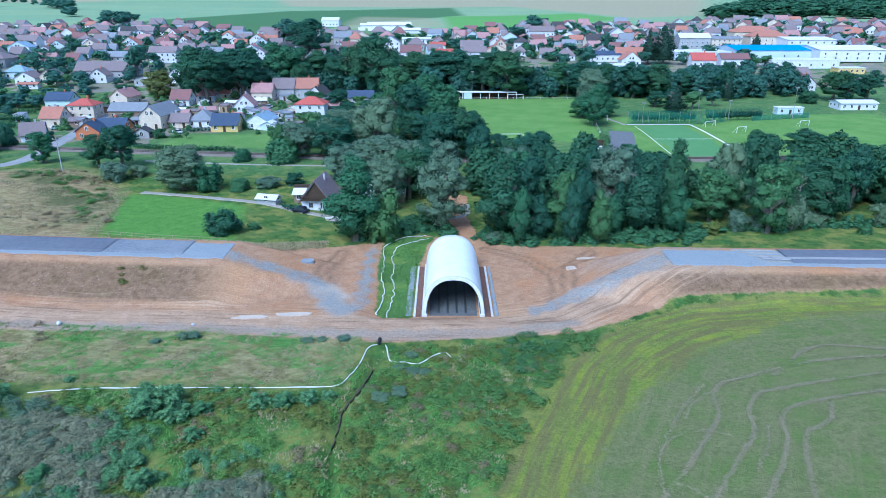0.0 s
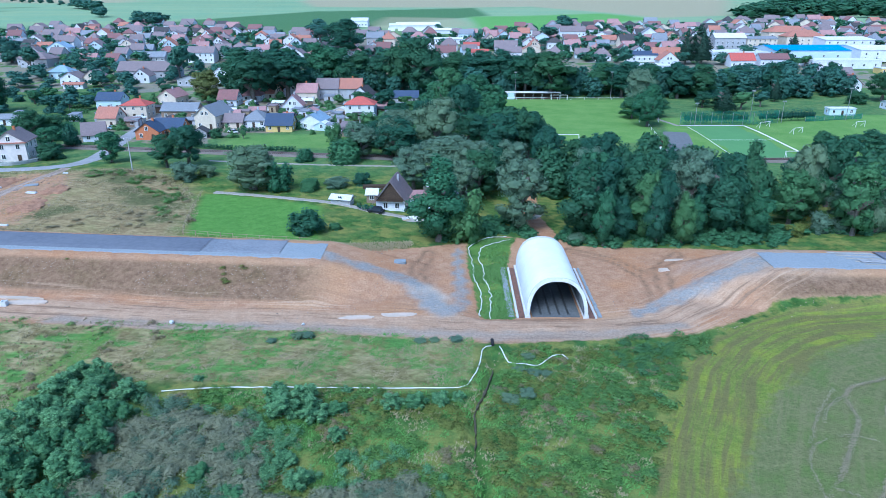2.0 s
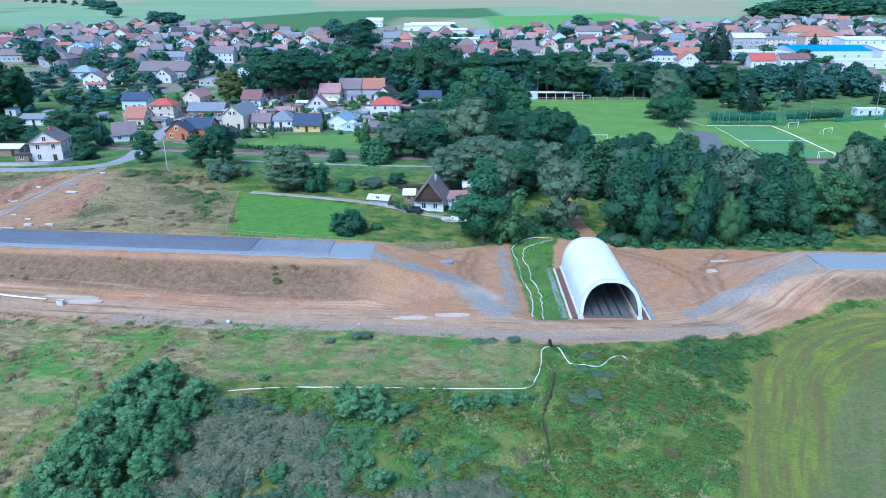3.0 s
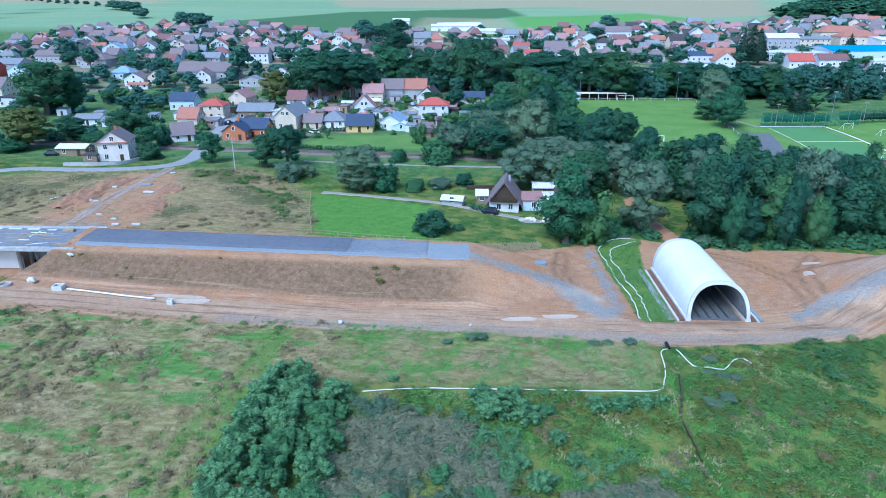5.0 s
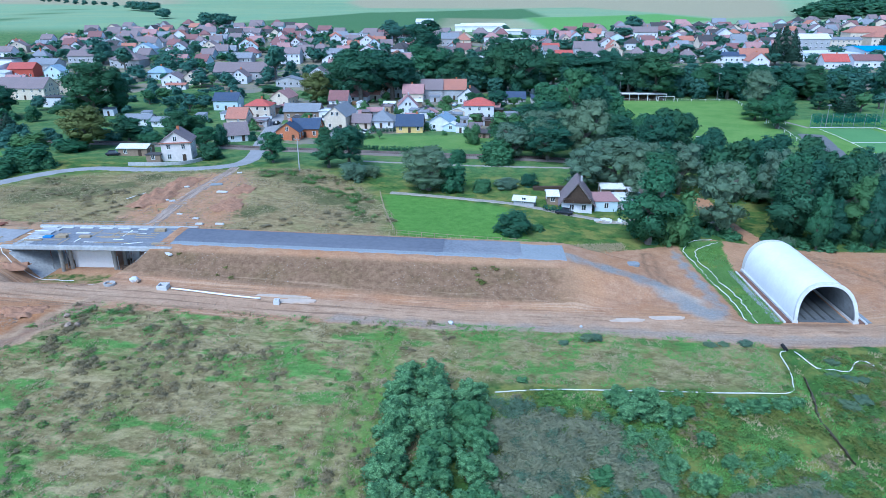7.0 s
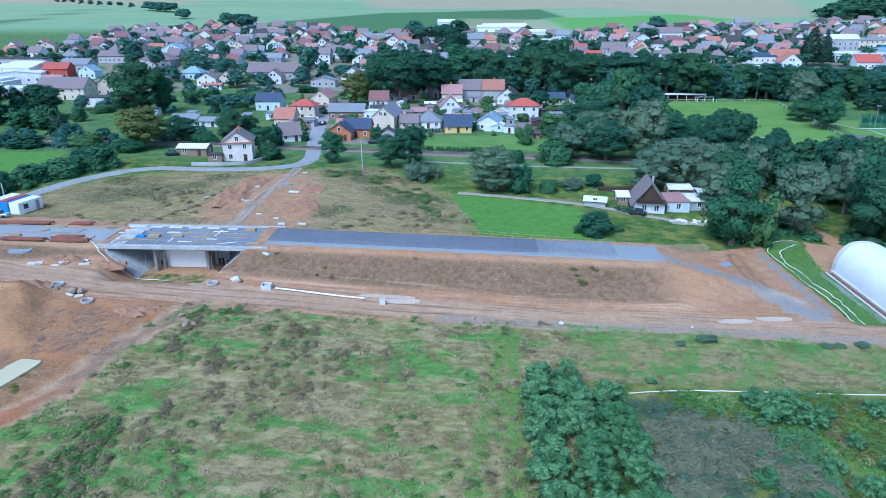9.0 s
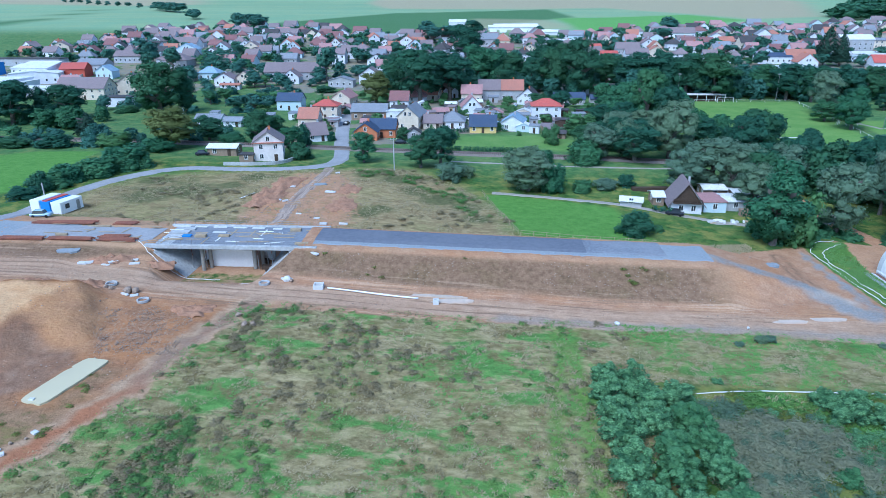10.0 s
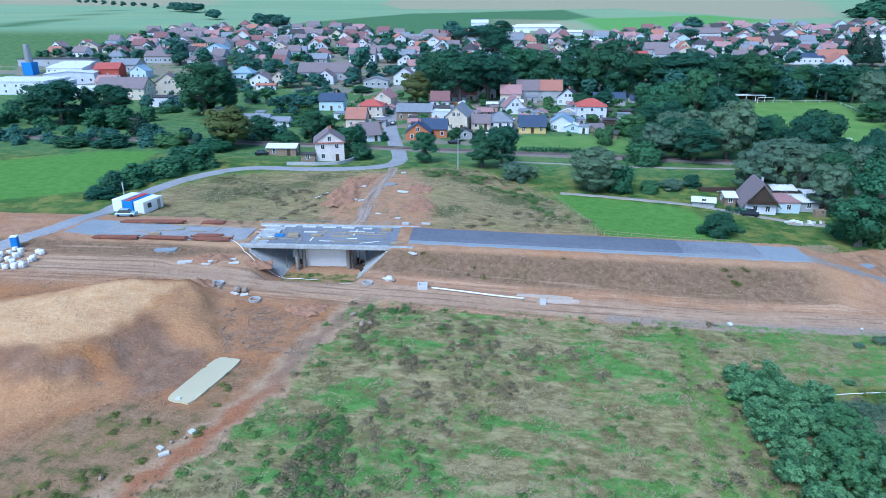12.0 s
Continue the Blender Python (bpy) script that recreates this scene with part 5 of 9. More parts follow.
def window_meshes():
    bm = bmesh.new()
    for x0, x1, z0, z1 in ((-0.55, 0.55, 0.62, 0.72), (-0.55, 0.55, -0.72, -0.62), (-0.55, -0.46, -0.62, 0.62), (0.46, 0.55, -0.62, 0.62), (-0.04, 0.04, -0.62, 0.62)):
        box(bm, x0, x1, -0.07, 0.05, z0, z1)
    frame_me = bpy.data.meshes.new("window")
    bm.to_mesh(frame_me)
    bm.free()
    frame_me.materials.append(WHITEPAINT)
    bm = bmesh.new()
    box(bm, -0.46, 0.46, -0.03, 0.03, -0.62, 0.62)
    pane_me = bpy.data.meshes.new("pane")
    bm.to_mesh(pane_me)
    bm.free()
    pane_me.materials.append(GLASS)
    bm = bmesh.new()
    box(bm, -0.5, 0.5, -0.04, 0.04, -1.0, 1.0)
    box(bm, -0.38, -0.3, -0.09, -0.03, -0.1, 0.0)
    bevel(bm, 0.015)
    door_me = bpy.data.meshes.new("door")
    bm.to_mesh(door_me)
    bm.free()
    door_me.materials.append(DARKWOOD)
    bm = bmesh.new()
    box(bm, -0.55, 0.55, -0.05, 0.04, -0.72, 0.72)
    box(bm, -0.45, 0.45, -0.08, -0.045, -0.6, 0.6)
    far_me = bpy.data.meshes.new("window")
    bm.to_mesh(far_me)
    bm.free()
    far_me.materials.append(WHITEPAINT)
    far_me.materials.append(GLASS)
    for p in far_me.polygons[6:]:
        p.material_index = 1
    return frame_me, pane_me, door_me, far_me


WINDOW, PANE, DOOR, FAR_WINDOW = window_meshes()
HOUSE_RND, PLOTS = random.Random(3), []
ROOF_WORDS = {"red": "bright red tiled", "orange": "orange tiled", "pink": "faded red tiled", "brown": "brown tiled", "maroon": "maroon tiled", "grey": "grey sheet",
              "dark": "dark slate", "navy": "dark blue sheet", "blue": "pale blue sheet", "white": "white sheet", "bright": "bright blue sheet"}
WALL_WORDS = {"white": "white rendered", "cream": "cream rendered", "yellow": "yellow rendered", "grey": "grey rendered", "brown": "brown", "orange": "orange brick", "rose": "pale pinkish rendered", "red": "red", "pale": "pale blue"}


def opening(me, parent, m, pane=True):
    ob = new(me.name, me)
    ob.parent = parent
    ob.matrix_basis = m
    if pane:
        q = new("pane", PANE)
        q.parent = ob


def house(x, y, w, d, h, rise, ridge, wall, roof, turn=0.0, name="house", far=False, rows=True, group=""):
    PLOTS.append((x, y, max(w, d) / 2 + 9))
    shape = {"x": "gabled", "y": "gabled", "hip": "hipped", "flat": "flat"}[ridge]
    words = "%s %s with a %s %s roof" % (WALL_WORDS[wall], name.replace("_", " "), ROOF_WORDS[roof], shape)
    top = thing(name, words, name.split("_")[-1], stand(x, y, turn), group)
    bm = bmesh.new()
    prism(bm, w, d, h, rise, ridge)
    part("wall", bm, WALLS[wall], top)
    bm = bmesh.new()
    roof_shape(bm, w, d, h, rise, ridge)
    part("roof", bm, ROOFS[roof], top)
    rnd = HOUSE_RND
    if ridge != "flat" and name in ("house", "cottage", "farmhouse", "school") and rnd.random() < 0.85:
        cx, cy = (rnd.uniform(-0.3, 0.3) * w, 0.35) if ridge == "x" else (0.35, rnd.uniform(-0.3, 0.3) * d)
        bm = bmesh.new()
        box(bm, cx - 0.3, cx + 0.3, cy - 0.3, cy + 0.3, h + rise * 0.55, h + rise + 0.8)
        box(bm, cx - 0.36, cx + 0.36, cy - 0.36, cy + 0.36, h + rise + 0.8, h + rise + 0.92)
        part("chimney", bm, WALLS["orange" if rnd.random() < 0.6 else "grey"], top)
    if not rows:
        return top
    storeys = max(1, int(h / 2.6))
    faces = [(w, d / 2, 0)] if far else [(w, d / 2, 0), (d, w / 2, 90), (d, w / 2, -90)]
    for width, reach, a in faces:
        n = max(1, min(6, int(width / 3.0)))
        turned = pose(0, 0, 0, 0, 0, a)
        for s in range(storeys):
            for i in range(n):
                px = (i + 0.5) / n * width - width / 2
                if s == 0 and a == 0 and i == n // 2 and n > 1 and not far:
                    opening(DOOR, top, turned @ pose(px, -reach - 0.02, 1.0), False)
                else:
                    opening(FAR_WINDOW if far else WINDOW, top, turned @ pose(px, -reach - 0.02, 1.55 + s * 2.7), not far)
        gable = (ridge == "y" and a == 0) or (ridge == "x" and a != 0)
        if gable and rise > 2.6:
            for px in ((-0.9, 0.9) if rise > 3.2 and width > 7 else (0.0,)):
                opening(FAR_WINDOW if far else WINDOW, top, turned @ pose(px, -reach - 0.02, h + 0.9), not far)
    return top

# ---- the village: streets next to the railway, then the works and halls ----
house(-140.6, 182.9, 8.0, 9.0, 5.6, 2.8, "y", "rose", "brown", 14.0, "house")
house(-155.6, 187.0, 8.7, 5.0, 2.4, 0.8, "x", "brown", "white", 0.0, "garden_shed")
house(-145.4, 177.7, 4.0, 3.0, 2.0, 0.3, "flat", "brown", "dark", 0.0, "garden_shed")
house(-113.8, 226.5, 9.8, 8.0, 3.2, 2.8, "x", "orange", "navy", 0.0, "house")
house(-118.3, 220.0, 7.9, 7.0, 3.0, 2.8, "y", "orange", "navy", 0.0, "house")
house(-124.1, 262.2, 14.2, 8.0, 3.4, 2.6, "x", "brown", "grey", 0.0, "barn")
house(-141.8, 261.9, 10.0, 8.0, 5.4, 2.0, "hip", "cream", "red", 0.0, "house")
house(-141.3, 295.3, 8.4, 11.0, 4.0, 3.0, "y", "cream", "pink", -8.0, "house")
house(-144.3, 244.5, 7.4, 8.0, 3.5, 3.4, "x", "cream", "orange", 0.0, "house")
house(-135.2, 215.2, 7.0, 8.0, 2.4, 3.4, "x", "white", "brown", 25.0, "cottage")
house(-162.2, 282.3, 10.7, 8.0, 4.2, 2.8, "x", "pale", "navy", 0.0, "house")
house(-105.6, 245.6, 8.1, 15.0, 5.0, 3.4, "y", "cream", "grey", -6.0, "barn")
house(-113.5, 260.5, 7.2, 5.0, 3.6, 0.3, "flat", "white", "white", 0.0, "annexe")
house(-97.3, 244.6, 7.0, 7.0, 2.4, 2.6, "x", "cream", "brown", 0.0, "cottage")
house(-90.1, 247.8, 9.1, 10.0, 2.8, 3.0, "hip", "white", "grey", 0.0, "cottage")
house(-78.6, 238.6, 9.6, 8.0, 2.6, 3.4, "x", "yellow", "navy", 0.0, "house")
house(-67.1, 243.9, 8.0, 10.0, 3.2, 2.4, "y", "white", "blue", -10.0, "house")
house(-53.3, 268.3, 11.6, 9.0, 5.6, 2.4, "hip", "white", "red", 0.0, "house")
house(-57.5, 308.6, 9.2, 10.0, 3.4, 3.8, "y", "white", "dark", -12.0, "house")
house(-75.9, 320.7, 10.3, 9.0, 5.0, 4.2, "x", "grey", "brown", 0.0, "farmhouse")
house(-65.2, 321.6, 11.1, 9.0, 5.0, 4.2, "x", "grey", "orange", 0.0, "farmhouse")
house(-84.2, 312.5, 9.5, 8.0, 4.2, 3.6, "x", "cream", "pink", 0.0, "farmhouse")
house(-83.8, 281.1, 8.2, 9.0, 3.0, 4.2, "y", "white", "pink", 6.0, "house")
house(-103.8, 318.0, 8.8, 8.0, 3.0, 3.8, "x", "cream", "orange", -15.0, "house")
house(-95.6, 326.8, 7.7, 9.0, 3.4, 3.6, "y", "white", "dark", 12.0, "house")
house(-109.9, 310.4, 8.7, 8.0, 2.8, 2.8, "hip", "white", "pink", 0.0, "cottage")
house(-116.3, 296.8, 8.4, 9.0, 3.0, 3.6, "x", "white", "maroon", 0.0, "house")
house(-140.3, 362.5, 11.6, 10.0, 4.4, 4.0, "y", "white", "brown", 0.0, "house", True)
house(-154.3, 352.5, 13.2, 8.0, 3.2, 1.8, "y", "grey", "grey", 0.0, "garage", True)
house(-175.3, 428.1, 16.9, 9.0, 6.0, 3.4, "x", "white", "brown", 0.0, "house", True)
house(-185.1, 373.2, 32.3, 12.0, 4.0, 4.6, "x", "grey", "brown", 0.0, "barn", True)
house(-183.1, 359.5, 8.9, 8.0, 3.6, 3.4, "y", "white", "brown", 0.0, "house", True)
house(-205.1, 427.7, 13.8, 8.0, 3.0, 3.0, "x", "grey", "grey", 0.0, "shed", True)
house(-135.7, 432.9, 15.6, 8.0, 3.0, 2.6, "x", "brown", "dark", 0.0, "barn", True)
house(-146.6, 426.3, 11.4, 9.0, 3.0, 3.4, "y", "white", "dark", 0.0, "house", True)
house(-232.6, 369.5, 11.7, 9.0, 3.6, 3.0, "hip", "pale", "blue", 0.0, "house", True)
house(-216.8, 351.7, 10.6, 9.0, 3.4, 3.0, "y", "white", "brown", 0.0, "house", True)
house(-207.1, 355.3, 9.7, 9.0, 3.4, 3.4, "y", "cream", "brown", 0.0, "house", True)
house(-210.5, 340.1, 10.3, 4.0, 2.2, 0.8, "x", "white", "orange", 0.0, "shed", True)
house(-182.8, 244.0, 10.1, 6.0, 2.4, 1.4, "x", "white", "grey", 0.0, "hut")
house(-172.6, 241.0, 6.8, 5.0, 2.2, 1.2, "x", "white", "grey", 0.0, "hut")
house(-255.4, 324.9, 14.9, 10.0, 5.0, 5.0, "y", "cream", "brown", 15.0, "house")
house(-268.8, 307.5, 23.3, 12.0, 5.4, 4.4, "x", "cream", "brown", 0.0, "house")
house(-239.7, 284.6, 11.0, 7.0, 4.0, 0.4, "flat", "white", "dark", 0.0, "house")
house(-311.9, 370.8, 13.3, 12.0, 5.0, 3.0, "x", "red", "red", 10.0, "workshop", True)
house(-325.4, 356.0, 24.9, 18.0, 5.0, 1.2, "y", "white", "white", 20.0, "hall", True)
house(-319.3, 328.4, 17.2, 14.0, 5.0, 0.4, "flat", "white", "white", 0.0, "hall")
house(-342.8, 393.1, 19.7, 14.0, 4.4, 1.0, "x", "white", "white", 0.0, "hall", True)
house(-313.5, 393.4, 16.9, 12.0, 4.0, 3.0, "x", "grey", "grey", 0.0, "workshop", True)
house(-293.1, 369.8, 9.6, 8.0, 4.0, 3.0, "y", "pale", "blue", 0.0, "house", True)
house(-308.2, 426.8, 18.3, 10.0, 4.0, 3.0, "x", "grey", "brown", 0.0, "house", True)
house(-274.0, 416.3, 19.5, 12.0, 4.0, 3.0, "hip", "grey", "brown", 0.0, "hall", True)
house(-269.0, 409.5, 16.3, 14.0, 4.5, 3.5, "hip", "grey", "brown", 0.0, "hall", True)
house(-281.9, 456.1, 14.3, 9.0, 4.5, 3.5, "y", "pale", "blue", 0.0, "house", True)
house(-28.8, 342.5, 8.0, 9.0, 3.0, 4.2, "y", "white", "brown", -10.0, "house", True)
house(-26.5, 310.7, 5.2, 6.0, 2.4, 1.6, "x", "grey", "navy", 0.0, "garage")
house(0.9, 440.0, 10.8, 9.0, 5.5, 1.8, "x", "white", "red", 0.0, "house", True)
house(21.1, 451.9, 14.8, 10.0, 4.0, 3.2, "x", "white", "brown", 0.0, "house", True)
house(36.2, 463.3, 12.5, 9.0, 4.0, 3.2, "y", "cream", "orange", 0.0, "house", True)
house(120.2, 440.4, 17.8, 9.0, 3.6, 4.6, "x", "white", "orange", 0.0, "house", True)
house(116.2, 422.2, 11.9, 10.0, 3.6, 4.6, "y", "white", "orange", 0.0, "house", True)
house(100.3, 397.2, 22.4, 14.0, 4.2, 0.4, "flat", "white", "white", 0.0, "hall", True)
house(81.2, 568.2, 20.6, 9.0, 4.0, 4.0, "x", "white", "brown", 0.0, "house", True)
house(104.2, 440.9, 19.9, 12.0, 4.0, 2.0, "x", "white", "navy", 0.0, "hall", True)
house(-39.1, 308.7, 14.1, 8.0, 2.6, 2.6, "x", "grey", "navy", 0.0, "barn")
house(155.8, 339.7, 10.5, 10.0, 4.0, 4.2, "y", "cream", "brown", 12.0, "house", True)
house(184.6, 344.3, 10.3, 9.0, 3.4, 4.4, "y", "white", "maroon", 0.0, "house", True)
house(193.2, 370.3, 13.8, 9.0, 3.6, 3.4, "x", "white", "brown", 0.0, "house", True)
house(187.6, 382.5, 9.5, 9.0, 3.6, 3.4, "y", "white", "brown", 0.0, "house", True)
house(159.6, 418.1, 14.5, 10.0, 4.0, 4.0, "x", "white", "red", 0.0, "house", True)
house(180.0, 493.9, 21.8, 12.0, 7.5, 3.0, "x", "grey", "white", 0.0, "hall", True)
house(207.0, 503.0, 21.4, 10.0, 5.5, 1.5, "x", "cream", "grey", 0.0, "hall", True)
house(238.0, 530.5, 31.1, 14.0, 7.0, 4.0, "hip", "cream", "orange", 0.0, "school", True)
house(237.0, 503.5, 27.1, 14.0, 7.0, 4.0, "hip", "cream", "orange", 0.0, "school", True)
house(215.4, 454.7, 53.4, 36.0, 5.0, 2.4, "x", "pale", "bright", 0.0, "hall", True)
house(258.7, 493.6, 33.6, 30.0, 6.0, 1.5, "x", "white", "white", 0.0, "hall", True)
house(257.2, 443.0, 41.1, 34.0, 6.5, 2.0, "x", "white", "white", 0.0, "hall", True)
house(167.8, 451.4, 36.5, 26.0, 4.0, 0.6, "flat", "pale", "white", 0.0, "hall", True)
house(218.6, 415.1, 40.8, 16.0, 4.0, 0.6, "flat", "white", "white", 0.0, "hall", True)
house(235.1, 391.0, 15.5, 8.0, 3.0, 0.4, "flat", "yellow", "white", 0.0, "hall", True)
house(180.3, 421.6, 17.4, 10.0, 4.0, 3.0, "x", "white", "maroon", 0.0, "house", True)
house(144.1, 275.3, 10.7, 4.0, 2.6, 0.4, "flat", "pale", "white", 0.0, "clubhouse")
house(179.1, 288.6, 16.0, 9.0, 2.8, 0.9, "x", "white", "white", 0.0, "shed")
house(-103.8, 641.2, 15.6, 14.0, 5.0, 2.5, "x", "white", "white", 0.0, "hall", True)
house(-163.1, 467.7, 9.7, 8.0, 4.0, 3.0, "hip", "grey", "brown", 0.0, "house", True)
house(-65.0, 509.7, 10.5, 9.0, 5.0, 4.0, "hip", "cream", "orange", 0.0, "house", True)
house(-105.2, 529.3, 13.0, 9.0, 5.0, 4.0, "x", "white", "brown", 0.0, "house", True)
house(-75.1, 515.7, 12.7, 10.0, 5.0, 4.0, "x", "grey", "grey", 0.0, "hall", True)
house(-35.7, 467.4, 12.7, 9.0, 8.0, 4.0, "y", "white", "grey", 0.0, "hall", True)
house(-21.3, 451.1, 13.0, 9.0, 4.0, 4.0, "x", "white", "maroon", 0.0, "house", True)
house(-19.4, 489.0, 12.1, 9.0, 4.0, 4.0, "hip", "grey", "brown", 0.0, "house", True)
house(-3.8, 475.7, 11.0, 9.0, 5.0, 2.0, "x", "white", "red", 0.0, "house", True)
house(-20.3, 525.4, 21.5, 12.0, 3.0, 1.0, "x", "white", "white", 0.0, "hall", True)
house(20.1, 476.2, 15.7, 10.0, 4.0, 4.0, "x", "grey", "brown", 0.0, "house", True)
house(-331.7, 324.9, 35.0, 22.0, 6.0, 0.6, "flat", "white", "white", 0.0, "hall")
house(-331.6, 368.5, 21.0, 20.0, 6.0, 1.6, "x", "white", "white", 0.0, "hall", True)
house(-368.2, 411.2, 48.2, 10.0, 4.0, 0.4, "flat", "grey", "dark", 0.0, "hall", True)
house(-296.2, 313.7, 20.7, 10.0, 4.0, 0.4, "flat", "white", "white", 0.0, "hall")
house(-294.1, 337.3, 10.3, 9.0, 4.0, 3.0, "x", "cream", "pink", 0.0, "house", True)
house(40.4, 483.5, 8.0, 9.0, 4.0, 4.0, "y", "cream", "orange", 0.0, "house", True)


VILLAGE = ((-395, 420), (-400, 480), (-380, 500), (-385, 590), (-315, 628), (-223, 622), (-164, 575), (-120, 580), (-60, 560), (-10, 575), (80, 640),
           (210, 650), (260, 668), (340, 672), (420, 620), (440, 420), (60, 440), (-60, 430), (-130, 400))


def far_rows(rows):
    """The small houses farthest up the slope, past counting, as one mass."""
    walls, roofs = sorted(WALLS), sorted(ROOFS)
    bm = bmesh.new()
    for x, y, w, d, h, rise, ridge, wall, roof, turn in rows:
        for make, index in ((prism, walls.index(wall)), (roof_shape, len(walls) + roofs.index(roof))):
            seen, kept = len(bm.faces), len(bm.verts)
            make(bm, w, d, h, rise, ridge)
            bm.faces.ensure_lookup_table()
            bm.verts.ensure_lookup_table()
            for f in bm.faces[seen:]:
                f.material_index = index
            bmesh.ops.transform(bm, matrix=stand(x, y, turn), verts=bm.verts[kept:])
        kept, seen = len(bm.verts), len(bm.faces)
        for i in range(3):
            box(bm, (i - 1) * w / 3.2 - 0.5, (i - 1) * w / 3.2 + 0.5, -d / 2 - 0.05, -d / 2 + 0.1, 0.9, 2.2)
        bm.faces.ensure_lookup_table()
        bm.verts.ensure_lookup_table()
        for f in bm.faces[seen:]:
            f.material_index = len(walls) + len(roofs)
        bmesh.ops.transform(bm, matrix=stand(x, y, turn), verts=bm.verts[kept:])
    ob = part("far_houses", bm, WALLS[walls[0]])
    for m in [WALLS[k] for k in walls[1:]] + [ROOFS[k] for k in roofs] + [GLASS]:
        ob.data.materials.append(m)
    tagged(ob, "rows of small pale houses with tiled roofs far up the slope", "houses", kind="stuff")


def village(gap, seed, keep_off):
    """Rows of plain houses up the slope, with gardens and trees between."""
    places, rnd = spots(VILLAGE, gap, seed, keep_off)
    dark, light, plain = [], [], []
    for px, py in places:
        look_of = (px, py, rnd.uniform(8, 11.5), rnd.uniform(7, 9), rnd.choice((2.8, 3.2, 4.4)), rnd.uniform(2.8, 4.0), rnd.choice(("x", "x", "y", "hip")), rnd.choice(("white", "white", "cream", "white", "grey", "pale", "white")),
                   rnd.choice(("brown", "brown", "pink", "maroon", "brown", "orange", "grey", "brown", "maroon", "dark", "pink")), rnd.uniform(-14, 14))
        if py > 528:
            plain.append(look_of)
        else:
            house(*look_of, "house", True, True, "houses up the slope")
        for _ in range(4):
            h = rnd.uniform(2.5, 7.5)
            (dark if rnd.random() < 0.6 else light).append(("tiny", px + rnd.uniform(-11, 11), py - rnd.uniform(4, 12), h, h * rnd.uniform(0.8, 1.2)))
    far_rows(plain)
    growth("village_trees", "blue-green garden trees among the far houses", dark, "garden")
    growth("village_trees", "mid-green garden trees among the far houses", light, "fresh")


TAKEN = list(PLOTS)
village(19.0, 21, TAKEN + [(-45, 615, 45), (-60, 420, 25), (230, 470, 30)])

# ---- single trees, round the site and in the village ----
tree("autumn", -175.3, 194.6, 12.8, 16.1)
tree("bush", -174.0, 165.7, 7.0, 13.6)
tree("bush", -177.3, 156.3, 6.8, 13.0)
tree("bush", -180.9, 148.6, 6.3, 9.6)
tree("shrub", -181.4, 139.3, 5.6, 5.5)
tree("shrub", -182.3, 133.6, 3.2, 7.5)
tree("oak", -211.6, 262.5, 21.7, 24.4)
tree("tall", -204.1, 270.0, 18.4, 14.3)
tree("oak", -243.3, 251.3, 14.0, 16.9)
tree("tall", -250.2, 245.7, 13.1, 12.1)
tree("oak", -257.0, 237.2, 17.1, 19.3)
tree("oak", -265.4, 236.5, 15.0, 17.1)
tree("spruce", -213.3, 213.5, 8.0, 8.7)
tree("bush", -193.8, 193.9, 5.3, 12.3)
tree("shrub", -211.1, 192.4, 4.7, 14.0)
tree("shrub", -224.9, 191.4, 3.9, 12.2)
tree("farfresh", -232.2, 202.7, 5.2, 6.3)
tree("bush", -229.1, 268.6, 4.7, 11.9)
tree("bush", -177.0, 188.6, 5.5, 11.9)
tree("oak", -169.6, 209.6, 8.3, 11.2)
tree("bush", -160.6, 205.7, 5.5, 11.0)
tree("oak", -151.7, 207.0, 10.9, 11.1)
tree("fresh", -137.1, 194.4, 7.8, 8.7)
tree("shrub", -135.5, 201.7, 8.4, 6.3)
tree("autumn", -127.7, 299.7, 14.8, 15.0)
tree("fresh", -112.6, 180.8, 8.9, 8.4)
tree("oak", -105.5, 216.3, 5.1, 5.1)
tree("oak", -96.0, 178.8, 9.5, 9.5)
tree("oak", -90.6, 181.0, 12.5, 11.2)
tree("greybush", -87.5, 169.1, 5.8, 9.3)
tree("greybush", -83.3, 174.0, 3.9, 6.2)
tree("willow", -67.9, 163.5, 11.4, 14.3)
tree("bush", -60.3, 163.5, 8.8, 9.0)
tree("bush", -52.7, 164.1, 4.8, 6.7)
tree("greybush", -46.4, 167.0, 3.9, 7.4)
tree("shrub", -40.4, 170.6, 3.7, 5.4)
tree("oak", -107.8, 303.3, 24.9, 24.7)
tree("oak", -120.2, 320.3, 19.8, 19.2)
tree("oak", -94.8, 316.8, 23.3, 24.3)
tree("fresh", -79.5, 340.1, 24.0, 24.5)
tree("oak", -90.3, 452.3, 24.9, 27.2)
tree("far", -123.4, 553.7, 15.1, 18.3)
tree("oak", -64.2, 348.3, 19.2, 17.6)
tree("oak", -53.1, 341.6, 18.0, 17.3)
tree("oak", -42.1, 337.8, 25.3, 19.9)
tree("oak", -31.5, 332.8, 27.8, 23.8)
tree("oak", -14.5, 350.8, 18.3, 20.5)
tree("oak", -1.6, 343.7, 20.1, 25.9)
tree("oak", 10.1, 334.1, 21.9, 22.3)
tree("oak", 19.7, 329.4, 21.1, 22.0)
tree("oak", 31.4, 324.2, 22.3, 24.3)
tree("fresh", 41.6, 332.8, 10.1, 10.0)
tree("fresh", 49.9, 334.3, 11.0, 10.0)
tree("fresh", 58.0, 335.0, 15.8, 19.4)
tree("oak", 65.9, 325.2, 17.1, 18.8)
tree("oak", 74.4, 318.3, 17.0, 15.8)
tree("willow", 62.7, 281.9, 18.1, 14.5)
tree("fresh", 56.3, 266.6, 8.4, 11.4)
